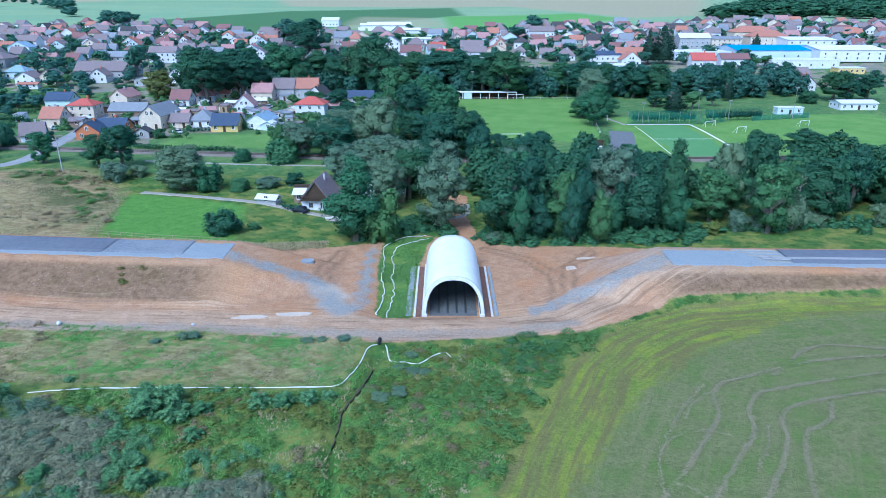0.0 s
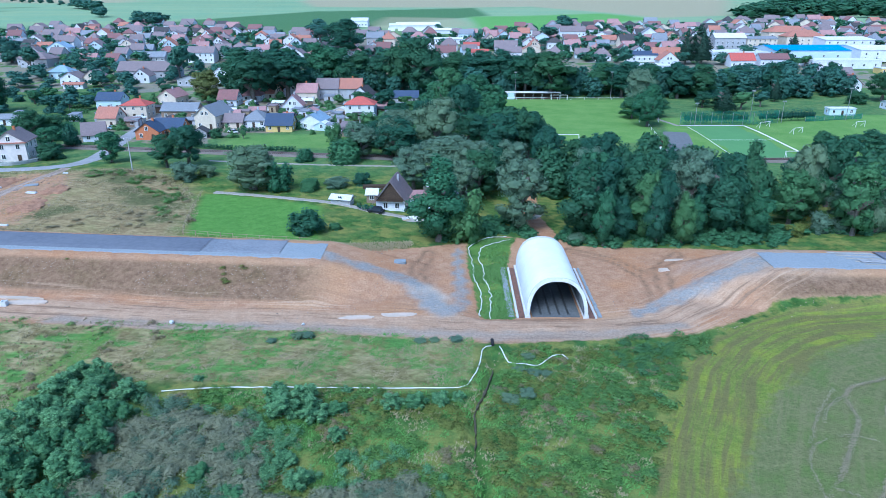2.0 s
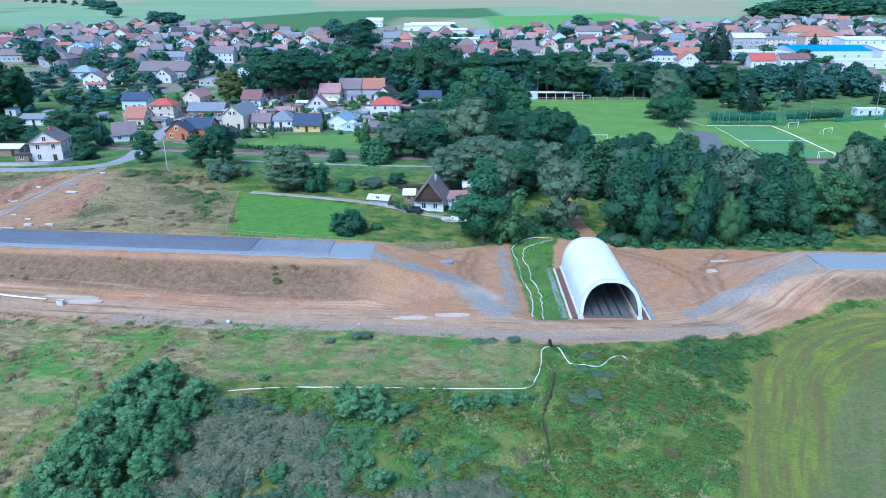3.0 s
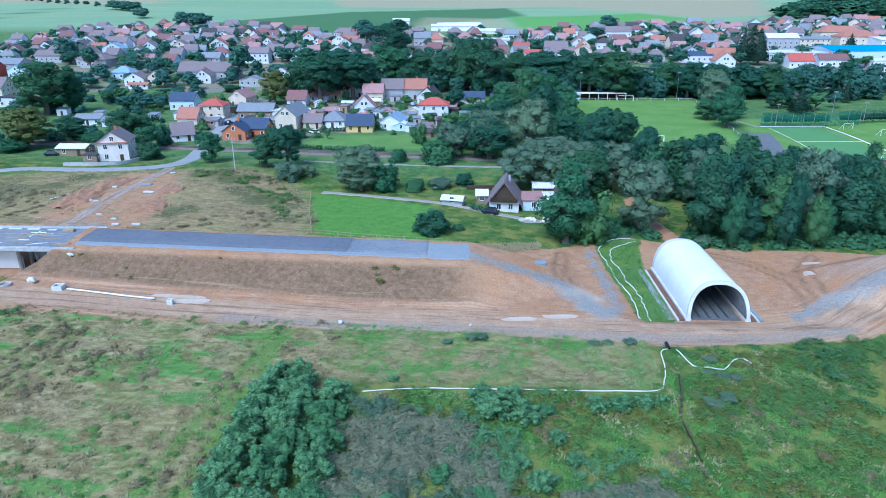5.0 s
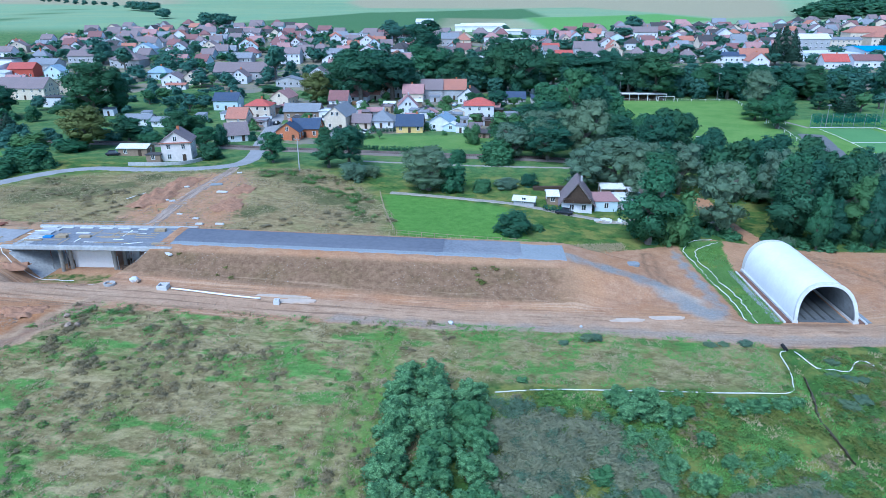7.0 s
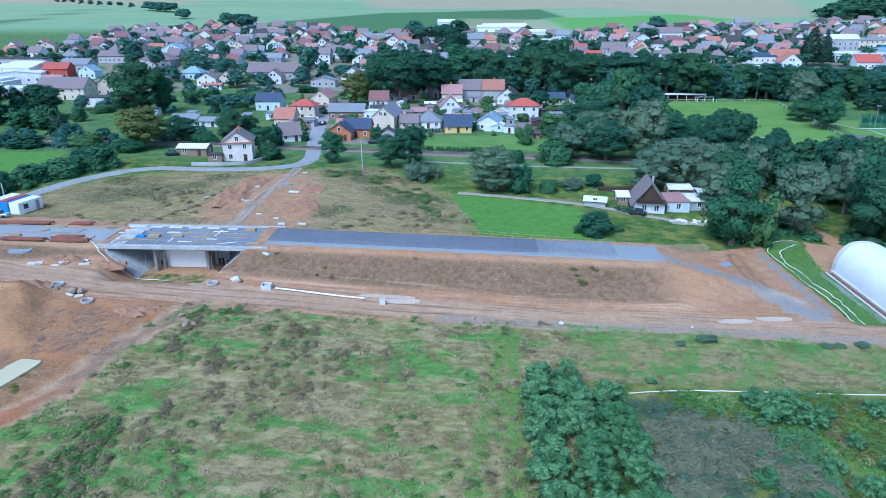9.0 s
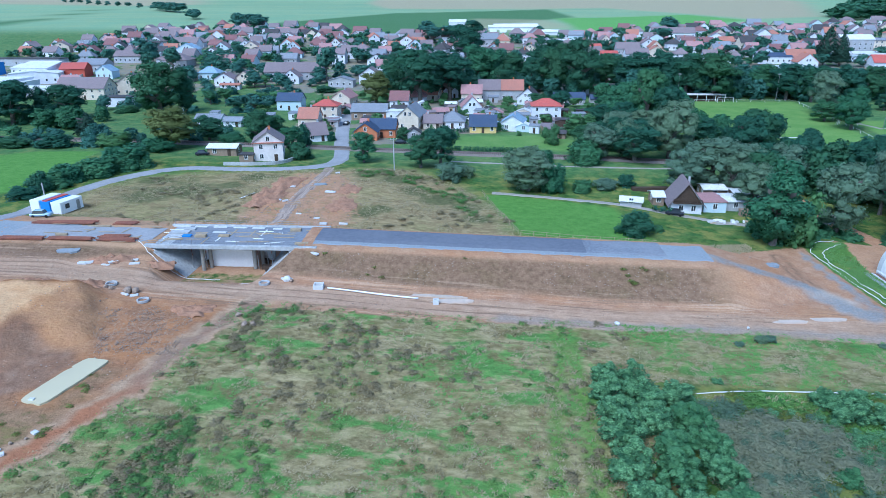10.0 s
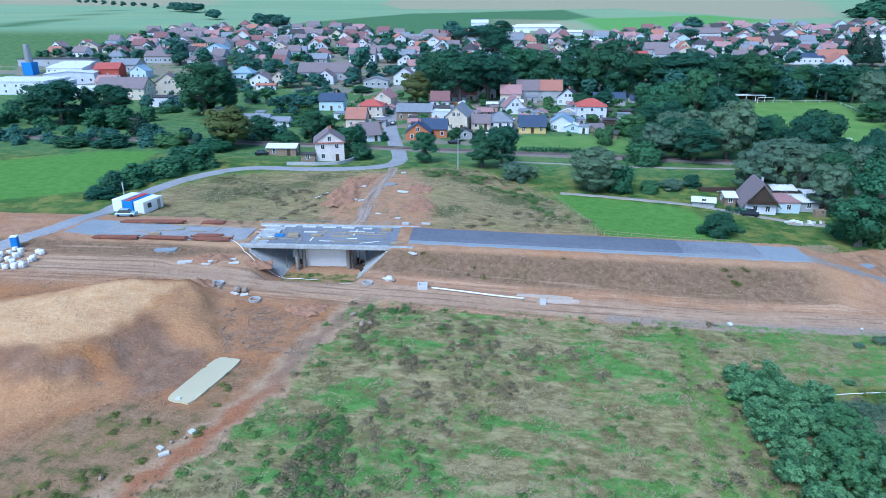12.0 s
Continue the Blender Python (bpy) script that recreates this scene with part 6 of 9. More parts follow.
tree("fresh", 65.8, 268.1, 9.1, 11.4)
tree("fresh", -17.6, 247.8, 22.4, 14.8)
tree("oak", -11.8, 242.5, 17.1, 14.4)
tree("oak", -36.0, 244.9, 9.7, 11.4)
tree("oak", -26.5, 246.4, 10.5, 11.4)
tree("bush", -43.5, 235.2, 9.0, 14.1)
tree("willow", -43.5, 196.3, 11.6, 11.4)
tree("willow", -34.1, 197.8, 12.6, 11.4)
tree("oak", -32.5, 196.3, 12.7, 17.0)
tree("willow", -21.0, 201.6, 18.8, 15.7)
tree("bush", -48.1, 193.4, 10.1, 13.5)
tree("bush", -59.9, 191.9, 5.9, 6.7)
tree("shrub", -35.0, 326.8, 9.4, 6.9)
tree("oak", -0.8, 194.3, 15.8, 13.4)
tree("oak", 7.8, 201.3, 15.4, 12.1)
tree("willow", -17.1, 172.4, 14.0, 18.1)
tree("willow", -25.9, 167.8, 12.3, 11.8)
tree("willow", -8.8, 172.8, 12.9, 13.5)
tree("willow", -0.5, 169.8, 14.1, 11.8)
tree("oak", 10.0, 180.2, 15.6, 9.3)
tree("oak", 24.3, 176.1, 15.2, 12.1)
tree("shrub", -45.6, 130.4, 5.9, 8.5)
tree("bush", -40.8, 133.3, 2.2, 3.6)
tree("alder", -18.3, 128.9, 19.0, 12.5)
tree("bush", -13.5, 129.6, 13.1, 9.3)
tree("willow", -0.6, 139.2, 16.3, 13.5)
tree("shrub", -130.1, 214.3, 3.8, 4.6)
tree("farfresh", -87.6, 222.0, 3.5, 2.3)
tree("bush", -71.8, 241.5, 4.6, 7.5)
tree("far", 79.4, 597.9, 14.6, 17.4)
tree("spruce", 151.4, 467.9, 19.6, 17.0)
tree("spruce", 11.0, 492.6, 4.9, 4.9)
tree("spruce", 15.1, 494.1, 5.4, 4.9)
tree("spruce", 16.4, 480.6, 11.3, 6.3)
tree("far", -310.2, 653.7, 7.5, 11.0)
tree("far", -301.1, 655.2, 8.1, 11.0)
tree("far", -292.0, 653.7, 8.8, 11.0)
tree("far", -246.6, 583.9, 4.7, 7.1)
tree("far", -240.7, 585.4, 5.2, 7.1)
tree("far", -292.2, 417.9, 17.1, 17.3)
tree("far", -249.5, 411.6, 8.1, 11.7)
tree("far", -239.7, 413.1, 8.8, 11.7)
tree("farfresh", -257.8, 417.6, 6.7, 8.6)
tree("farfresh", -250.6, 419.1, 7.3, 8.6)
tree("farfresh", -199.5, 344.8, 6.2, 6.5)
tree("farfresh", -194.2, 346.3, 6.7, 6.5)
tree("farfresh", -203.6, 467.5, 4.8, 7.1)
tree("farfresh", -197.7, 469.0, 5.3, 7.1)
tree("far", -160.1, 446.0, 7.0, 6.8)
tree("far", -154.5, 447.5, 7.7, 6.8)
tree("shrub", -159.5, 335.0, 4.2, 11.5)
tree("far", 102.8, 595.3, 5.8, 5.8)
tree("far", 107.7, 596.8, 6.3, 5.8)
tree("far", 115.7, 466.1, 4.6, 6.8)
tree("far", 121.4, 467.6, 5.0, 6.8)
tree("willow", -66.6, 162.8, 10.9, 13.7)
tree("oak", 108.1, 190.8, 11.3, 14.1)
tree("oak", 93.5, 191.3, 11.3, 9.2)
tree("fresh", 70.6, 134.2, 16.0, 10.9)
tree("fresh", 61.3, 143.1, 13.1, 11.5)
tree("oak", 84.8, 141.9, 15.5, 12.7)
tree("greybush", 76.3, 135.7, 11.9, 7.3)
tree("spruce", 99.0, 281.2, 10.5, 8.6)
tree("spruce", 133.9, 311.9, 10.3, 5.3)
tree("far", 120.5, 296.0, 7.4, 7.5)
tree("farfresh", 108.9, 288.5, 8.9, 8.8)
tree("oak", 172.9, 337.8, 15.1, 12.8)
tree("farfresh", 190.7, 412.1, 7.0, 7.4)
tree("farfresh", 196.9, 413.6, 7.6, 7.4)
tree("spruce", 210.0, 457.6, 14.4, 9.4)
tree("spruce", 128.8, 425.8, 21.8, 9.2)
tree("spruce", 138.6, 425.7, 21.8, 12.0)
tree("oak", 94.3, 294.3, 7.3, 9.0)
tree("oak", 101.9, 295.8, 7.9, 9.0)
tree("oak", 118.3, 331.3, 12.2, 14.0)
tree("oak", 91.9, 322.0, 17.0, 16.3)
tree("oak", 102.7, 321.9, 16.5, 16.3)
tree("oak", 130.6, 345.5, 12.6, 14.5)
tree("oak", 188.1, 309.3, 12.9, 12.6)
tree("oak", 198.6, 310.8, 14.1, 12.6)
tree("oak", 183.1, 311.7, 14.0, 15.8)
tree("shrub", 167.0, 303.6, 7.5, 9.2)
tree("fresh", 57.8, 249.3, 16.0, 12.8)
tree("bush", 53.1, 214.5, 7.4, 6.0)
tree("oak", 136.4, 321.6, 17.5, 10.8)
tree("shrub", 89.2, 321.0, 4.0, 3.8)
tree("far", 86.1, 460.4, 9.1, 11.4)
tree("oak", -42.1, 395.3, 20.5, 24.8)
tree("oak", -73.7, 374.1, 11.6, 11.4)
tree("oak", -64.2, 375.6, 12.6, 11.4)
tree("oak", -54.7, 285.1, 8.1, 11.0)
tree("oak", -45.5, 286.6, 8.8, 11.0)
tree("oak", -68.6, 329.0, 16.1, 13.9)
tree("oak", -109.4, 390.8, 10.7, 11.9)
tree("oak", -99.5, 392.3, 11.7, 11.9)
tree("oak", -132.1, 389.6, 12.0, 11.8)
tree("oak", -122.3, 391.1, 13.1, 11.8)
tree("fresh", -127.8, 409.8, 10.6, 12.4)
tree("fresh", -117.5, 411.3, 11.6, 12.4)
tree("far", -119.3, 524.6, 13.9, 18.3)
tree("far", -104.1, 526.1, 15.2, 18.3)
tree("far", 58.2, 530.6, 12.4, 14.9)
tree("far", 87.9, 653.4, 6.4, 9.0)
tree("far", 95.3, 654.9, 7.0, 9.0)
tree("far", -265.9, 394.6, 14.3, 11.9)
tree("far", -298.6, 611.4, 10.1, 15.1)
tree("far", -286.0, 612.9, 11.0, 15.1)
tree("far", -29.8, 608.1, 6.1, 8.0)
tree("far", -177.4, 428.9, 8.6, 7.9)
tree("far", -160.0, 430.5, 10.3, 10.8)
tree("far", -164.9, 362.9, 20.4, 12.2)
tree("far", -248.8, 424.4, 7.2, 10.7)
tree("far", -239.9, 425.9, 7.9, 10.7)
tree("far", -240.2, 384.0, 8.0, 9.7)
tree("far", -232.1, 385.5, 8.7, 9.7)
tree("far", -182.3, 270.3, 7.8, 8.4)
tree("far", -175.3, 271.8, 8.4, 8.4)
tree("farfresh", -202.1, 291.5, 7.3, 7.5)
tree("farfresh", -195.8, 293.0, 7.9, 7.5)
tree("farfresh", -178.6, 293.3, 6.3, 9.1)
tree("farfresh", -171.0, 294.8, 6.8, 9.1)
tree("oak", -149.3, 213.8, 8.3, 11.1)
tree("shrub", -131.7, 183.1, 5.6, 8.0)
tree("shrub", -97.5, 223.5, 3.9, 5.8)
tree("oak", 54.0, 176.4, 9.4, 9.3)
tree("oak", 4.3, 198.5, 17.1, 13.0)
tree("oak", -0.2, 203.6, 13.2, 10.6)
tree("fresh", -6.1, 281.1, 16.3, 14.4)
tree("oak", -10.1, 213.8, 11.9, 11.1)
tree("willow", -30.9, 231.3, 9.3, 10.9)
tree("willow", -21.9, 232.8, 10.1, 10.9)
tree("willow", -34.4, 215.6, 12.0, 13.1)
tree("oak", -46.6, 208.3, 8.5, 8.8)
tree("oak", -39.3, 209.8, 9.2, 8.8)
tree("oak", 12.9, 209.3, 5.5, 6.6)
tree("oak", 18.4, 210.8, 5.9, 6.6)
tree("bush", -55.4, 217.5, 7.5, 6.8)

# ---- the wood along the stream, and the village's tree belts ----
BELT = "trees along the stream"
wood(((11, 129.5), (48, 129), (57, 139), (120, 142), (120, 147), (50, 141), (11, 138)), 5.8, ("tall", "tall", "alder", "alder", "oak", "tall"), (9.5, 19), (0.42, 0.68), 31, BELT, ((3, 140, 7), (78, 136, 9), (62, 137, 7)))
wood(((10, 140), (50, 142), (110, 148), (110, 160), (10, 161)), 8.4, ("oak", "oak", "willow", "tall", "tall", "fresh"), (11, 18.5), (0.5, 0.75), 32, BELT, ((4, 150, 6), (75, 170, 9), (80, 146, 9)))
wood(((-14, 152), (1, 154), (1, 190), (-14, 190)), 9.0, ("willow", "oak", "willow"), (10, 14), (0.7, 0.9), 33, BELT)
thicket("stream_wood", "dense dark green wood along the stream", "oak", ((9, 162), (180, 150), (180, 185), (9, 192)), 8.0, ("mass",), (8, 14), (0.65, 0.9), 34, ((75, 172, 12), (70, 182, 14)))
thicket("stream_wood", "dense mid-green wood along the stream", "fresh", ((110, 141), (190, 139), (190, 162), (110, 162)), 8.0, ("mass",), (12, 17), (0.6, 0.8), 35)
thicket("stream_undergrowth", "mid-green bushes under the trees", "fresh", ((-20, 128), (-14, 131), (-4, 136), (9, 130), (52, 128), (60, 136), (160, 138), (160, 142), (60, 139), (10, 138), (-4, 146), (-20, 140)), 2.6, ("small",), (1.2, 3.4), (1.0, 1.8), 36, ((4, 130, 4), (5, 138, 4), (3.5, 145, 4)))
wood(((-46, 208), (8, 206), (6, 226), (-46, 230)), 10.5, ("oak", "bush", "willow", "fresh"), (8, 12), (0.8, 1.0), 37, BELT)
thicket("park_wood", "mid-green trees beside the sports ground", "fresh", ((-8, 228), (8, 228), (3, 312), (-24, 312), (-30, 262)), 10.0, ("mass",), (9, 15), (0.75, 1.0), 38)
thicket("park_wood", "blue-green trees behind the sports ground", "garden", ((-10, 324), (180, 320), (180, 345), (-10, 350)), 10.0, ("mass",), (10, 17), (0.75, 0.95), 39)
thicket("park_wood", "mid-green trees in the village park", "garden", ((-130, 322), (-20, 334), (-20, 350), (-130, 345)), 11.0, ("mass",), (10, 17), (0.8, 1.0), 40)
thicket("field_wood", "mid-green trees behind the green field", "fresh", ((-340, 215), (-225, 220), (-225, 262), (-340, 268)), 12.0, ("mass", "small"), (5.5, 10), (0.8, 1.1), 41)
thicket("field_wood", "blue-green bushes behind the green field", "garden", ((-330, 192), (-200, 192), (-165, 202), (-150, 222), (-195, 214), (-330, 212)), 8.5, ("small", "mass"), (3, 6.5), (0.9, 1.3), 42)
thicket("street_hedge", "mid-green hedge of bushes beside the street", "fresh", ((-190, 150), (-182, 136), (-178, 150), (-168, 164), (-172, 172)), 4.5, ("small",), (3, 5.5), (1.1, 1.5), 43)
thicket("garden_trees", "mid-green garden trees between the houses", "fresh", ((-150, 212), (-30, 236), (-30, 318), (-160, 318)), 12.0, ("far", "small"), (2.5, 6), (0.8, 1.2), 45, [(a, b, 7.5) for a, b, _ in TAKEN] + [(-123 - 1.2 * i, 195 + 10 * i, 7) for i in range(11)])
thicket("garden_trees", "blue-green garden trees between the houses", "garden", ((-250, 262), (-160, 262), (-160, 330), (-250, 330)), 14.0, ("far", "small"), (4, 8), (0.8, 1.2), 44, [(a, b, 9) for a, b, _ in TAKEN])
thicket("garden_trees", "mid-green trees round the works and gardens", "garden", ((-250, 335), (200, 352), (200, 400), (-250, 395)), 14.0, ("far",), (5, 11), (0.8, 1.2), 46, [(a, b, 10) for a, b, _ in TAKEN])
thicket("garden_trees", "blue-green trees between the farther houses", "garden", ((-330, 400), (-60, 410), (200, 405), (200, 510), (-330, 500)), 23.0, ("far",), (5, 12), (0.7, 1.1), 49, [(a, b, 9) for a, b, _ in PLOTS])
thicket("hillside_wood", "far dark green wood on the hillside", "oak", ((275, 712), (403, 961), (628, 1218), (900, 1300), (900, 1000), (460, 690), (388, 740)), 24.0, ("tiny",), (12, 17), (1.7, 2.1), 47)
growth("hillside_trees", "far dark green row of trees on the hill", [("far", -874 + 33 * i, 1273 - 29 * i, 10, 11) for i in range(9)] + [("far", -540 + 12 * i, 955 - 13 * i, 15, 24) for i in range(6)] + [("far", -400, 740, 13, 18), ("far", -391, 728, 12, 16), ("far", -320, 658, 14, 16), ("far", -308, 648, 14, 17), ("far", -296, 641, 14, 17)], "garden")
for kind, px, py, h, w in (("yellowbush", 58.5, 134.5, 3.6, 4.4), ("greybush", 65, 137, 5.5, 6), ("greybush", 69.5, 136.5, 4.4, 5), ("greybush", 78, 138, 4.6, 6), ("greybush", 83, 139, 5.0, 6), ("bush", 91, 133, 3.0, 3.4), ("greybush", 98, 138, 6.5, 7), ("greybush", 11, 131.5, 3.4, 4.5), ("willow", 72, 141, 10, 8), ("fresh", 68, 150, 13, 10)):
    tree(kind, px, py, h, w, BELT)


def bare_snag(x, y, h):
    """A dead tree: pale stem and forked bare limbs."""
    rnd = random.Random(17)
    top = thing("dead_tree", "bare dead tree with pale forked branches among green ones", "tree", stand(x, y))
    stem = bmesh.new()
    rod(stem, (0, 0, -0.3), (0.3, 0, h * 0.55), 0.24, 0.15, 7)
    rod(stem, (0.3, 0, h * 0.55), (0.1, 0.2, h), 0.15, 0.04, 6)
    part("trunk", stem, SNAG, top)
    for i in range(11):
        z, a = h * (0.3 + 0.06 * i), i * 2.4
        reach = rnd.uniform(1.2, 2.8)
        bm = bmesh.new()
        mid = Vector((math.cos(a) * reach * 0.6, math.sin(a) * reach * 0.6, z + 0.3))
        rod(bm, (0.25, 0, z), mid, 0.10, 0.07, 5)
        for k in (-0.6, 0.5):
            rod(bm, mid, (math.cos(a + k) * reach * 1.2, math.sin(a + k) * reach * 1.2, z + rnd.uniform(0.6, 2.0)), 0.06, 0.025, 5)
        part("branch", bm, SNAG, top)


SNAG = surface("weathered_deadwood", (0.42, 0.38, 0.36), 0.9, 0.3, 4.0, 0.6)
bare_snag(80.5, 142.5, 11)

# ---- railway ----
RAIL = ((-330, 208), (-200, 203.5), (-96, 199.6), (-30, 197.8), (60, 199.5), (110, 200.5), (300, 206))


def railway():
    top = thing("railway", "single-track railway on brown stone ballast", "railway")
    tagged(top, kind="structure")
    line = smooth_line(RAIL, 2.0)

    def strip(name, off, half, lift, thick, material):
        verts, faces = [], []
        for i, p in enumerate(line):
            d = (line[min(i + 1, len(line) - 1)] - line[max(i - 1, 0)]).normalized()
            s = Vector((d.y, -d.x))
            z = float(land(p.x, p.y)) + lift
            for k, dz in ((-half - thick * 0.7, -thick), (-half, 0), (half, 0), (half + thick * 0.7, -thick)):
                q = p + s * (off + k)
                verts.append((q.x, q.y, z + dz))
        for i in range(len(line) - 1):
            for c in range(3):
                a = i * 4 + c
                faces.append((a, a + 1, a + 5, a + 4))
        ob = new(name, mesh_of(name, verts, faces, material))
        ob.parent = top

    strip("ballast_bed", 0, 2.0, 0.55, 0.7, BALLAST)
    strip("rail", -0.75, 0.05, 0.78, 0.12, RAILSTEEL)
    strip("rail", 0.75, 0.05, 0.78, 0.12, RAILSTEEL)
    bm = bmesh.new()
    for a, b in zip(line[:-1], line[1:]):
        for k in (0.17, 0.5, 0.83):
            p, d = a + (b - a) * k, (b - a).normalized()
            box(bm, -1.25, 1.25, -0.13, 0.13, 0.5, 0.64, pose(p.x, p.y, float(land(p.x, p.y)), 0, 0, math.degrees(math.atan2(d.y, d.x)) + 90))
    tagged(part("sleepers", bm, DARKWOOD, top), kind="stuff")


railway()
ribbon("rail_path", ((-88, 189.5), (-75, 188.8), (-48, 187.8), (-22, 190.5)), 1.6, CINDER, 0.05, 0.15, 1.5, 0.2, "pale gravel path beside the railway", "path", land, 51)
ribbon("field_lane", ((-26, 142), (-10, 143.5), (4, 149), (6, 160)), 2.0, CINDER, 0.04, 0.15, 1.2, 0.3, "narrow gravel lane into the trees", "road", land, 52)


# ---- small builders ----
def lump(bm, x, y, z, sx, sy, sz, rnd, turn=0.0):
    r = bmesh.ops.create_icosphere(bm, subdivisions=1, radius=1.0)["verts"]
    m = pose(x, y, z, rnd.uniform(-20, 20), rnd.uniform(-20, 20), turn)
    for v in r:
        k = rnd.uniform(0.75, 1.15)
        v.co = m @ Vector((v.co.x * sx * k, v.co.y * sy * k, v.co.z * sz * k))


def rock(x, y, size, material=None, seed=1, name="boulder", label="pale angular boulder lying on the soil"):
    rnd = random.Random(seed)
    top = thing(name, label, name, stand(x, y, rnd.uniform(0, 360)))
    bm = bmesh.new()
    lump(bm, 0, 0, size * 0.25, size * 0.6, size * 0.45, size * 0.4, rnd)
    part("stone", bm, material or STONE, top)


def tube(name, pts, r, material, label, category, lift=0.15, sag=0.06, seed=3):
    rnd = random.Random(seed)
    line = smooth_line(pts, 0.9)
    bm = bmesh.new()
    rings = []
    for i, p in enumerate(line):
        d = (line[min(i + 1, len(line) - 1)] - line[max(i - 1, 0)]).normalized()
        c = Vector((p.x + rnd.uniform(-sag, sag), p.y + rnd.uniform(-sag, sag), float(land(p.x, p.y)) + lift))
        s, rr = Vector((d.y, -d.x, 0)), r * rnd.uniform(0.85, 1.15)
        rings.append([bm.verts.new(c + s * math.cos(a) * rr + Vector((0, 0, math.sin(a) * rr))) for a in (k * math.pi / 4 for k in range(8))])
    for a, b in zip(rings[:-1], rings[1:]):
        for k in range(8):
            bm.faces.new((a[k], a[(k + 1) % 8], b[(k + 1) % 8], b[k]))
    bm.faces.new(rings[0])
    bm.faces.new(rings[-1])
    ob = part(name, bm, material, None, "", True)
    return tagged(ob, label, category)


def puddle(x, y, a, b, turn, material, label, lift=0.08, seed=4, name="puddle", square=0.3):
    rnd = random.Random(seed)
    n = 36
    z = float(land(x, y)) + lift
    wob = [rnd.uniform(*((0.9, 1.08) if square < 0.5 else (0.97, 1.03))) / max(abs(math.cos(6.283 * i / n)), abs(math.sin(6.283 * i / n))) ** square for i in range(n)]
    m = pose(x, y, z, 0, 0, turn)
    pts = [m @ Vector((a * math.cos(6.283 * i / n) * wob[i], b * math.sin(6.283 * i / n) * wob[i], 0)) for i in range(n)]
    verts = [m @ Vector((0, 0, 0))] + pts + [p - Vector((0, 0, 0.5)) for p in pts]
    faces = [(0, 1 + i, 1 + (i + 1) % n) for i in range(n)] + [(1 + i, 1 + n + i, 1 + n + (i + 1) % n, 1 + (i + 1) % n) for i in range(n)]
    return tagged(new(name, mesh_of(name, verts, faces, material)), label, "water", kind="structure")


def car(x, y, turn, paint, words):
    top = thing("car", words, "car", stand(x, y, turn, 0.05))
    bm = bmesh.new()
    box(bm, -2.05, 2.05, -0.85, 0.85, 0.28, 0.85)
    bevel(bm, 0.12)
    part("body", bm, paint, top)
    bm = bmesh.new()
    for v in box(bm, -1.5, 0.95, -0.75, 0.75, 0.82, 1.45):
        if v.co.z > 1.2:
            v.co.x = v.co.x * 0.72 - 0.12
            v.co.y *= 0.86
    part("cabin", bm, GLASS, top, "dark glazed cabin")
    bm = bmesh.new()
    box(bm, -1.2, 0.58, -0.62, 0.62, 1.44, 1.5)
    bevel(bm, 0.02)
    part("roof_panel", bm, paint, top)
    for wx in (-1.3, 1.3):
        for wy in (-0.8, 0.8):
            bm = bmesh.new()
            rod(bm, (wx, wy - 0.1, 0.31), (wx, wy + 0.1, 0.31), 0.31, None, 14)
            part("wheel", bm, BLACK, top)


def pole(x, y, h, label="tall grey wooden power pole with a crossarm", arm=True, name="power_pole"):
    top = thing(name, label, "pole", stand(x, y, 20))
    bm = bmesh.new()
    rod(bm, (0, 0, -0.5), (0, 0, h), 0.17, 0.11, 10)
    part("mast", bm, GREYCON, top)
    if arm:
        bm = bmesh.new()
        box(bm, -0.9, 0.9, -0.06, 0.06, h - 0.5, h - 0.36)
        part("crossarm", bm, STEEL, top)
        for k in (-0.8, 0, 0.8):
            bm = bmesh.new()
            rod(bm, (k, 0, h - 0.36), (k, 0, h - 0.12), 0.06, 0.04)
            part("insulator", bm, WHITEPAINT, top)
    return top


def lamp_post(x, y, h, words):
    top = thing("floodlight_mast", words, "mast", stand(x, y, 0))
    bm = bmesh.new()
    rod(bm, (0, 0, -0.3), (0, 0, h), 0.14, 0.08, 8)
    part("mast", bm, STEEL, top)
    bm = bmesh.new()
    box(bm, -0.7, 0.7, -0.2, 0.2, h, h + 0.5)
    bevel(bm, 0.03)
    part("lamp_head", bm, STEEL, top)


def goal(x, y, turn, w=7.32, h=2.44):
    top = thing("football_goal", "white football goal standing on mown grass", "goal", stand(x, y, turn), "goals")
    for s in (-1, 1):
        bm = bmesh.new()
        rod(bm, (s * w / 2, 0, 0), (s * w / 2, 0, h), 0.09)
        part("post", bm, WHITEPAINT, top)
        bm = bmesh.new()
        rod(bm, (s * w / 2, 0, h), (s * w / 2, 1.6, 0), 0.05)
        part("stay", bm, WHITEPAINT, top)
    bm = bmesh.new()
    rod(bm, (-w / 2, 0, h), (w / 2, 0, h), 0.09)
    part("crossbar", bm, WHITEPAINT, top)


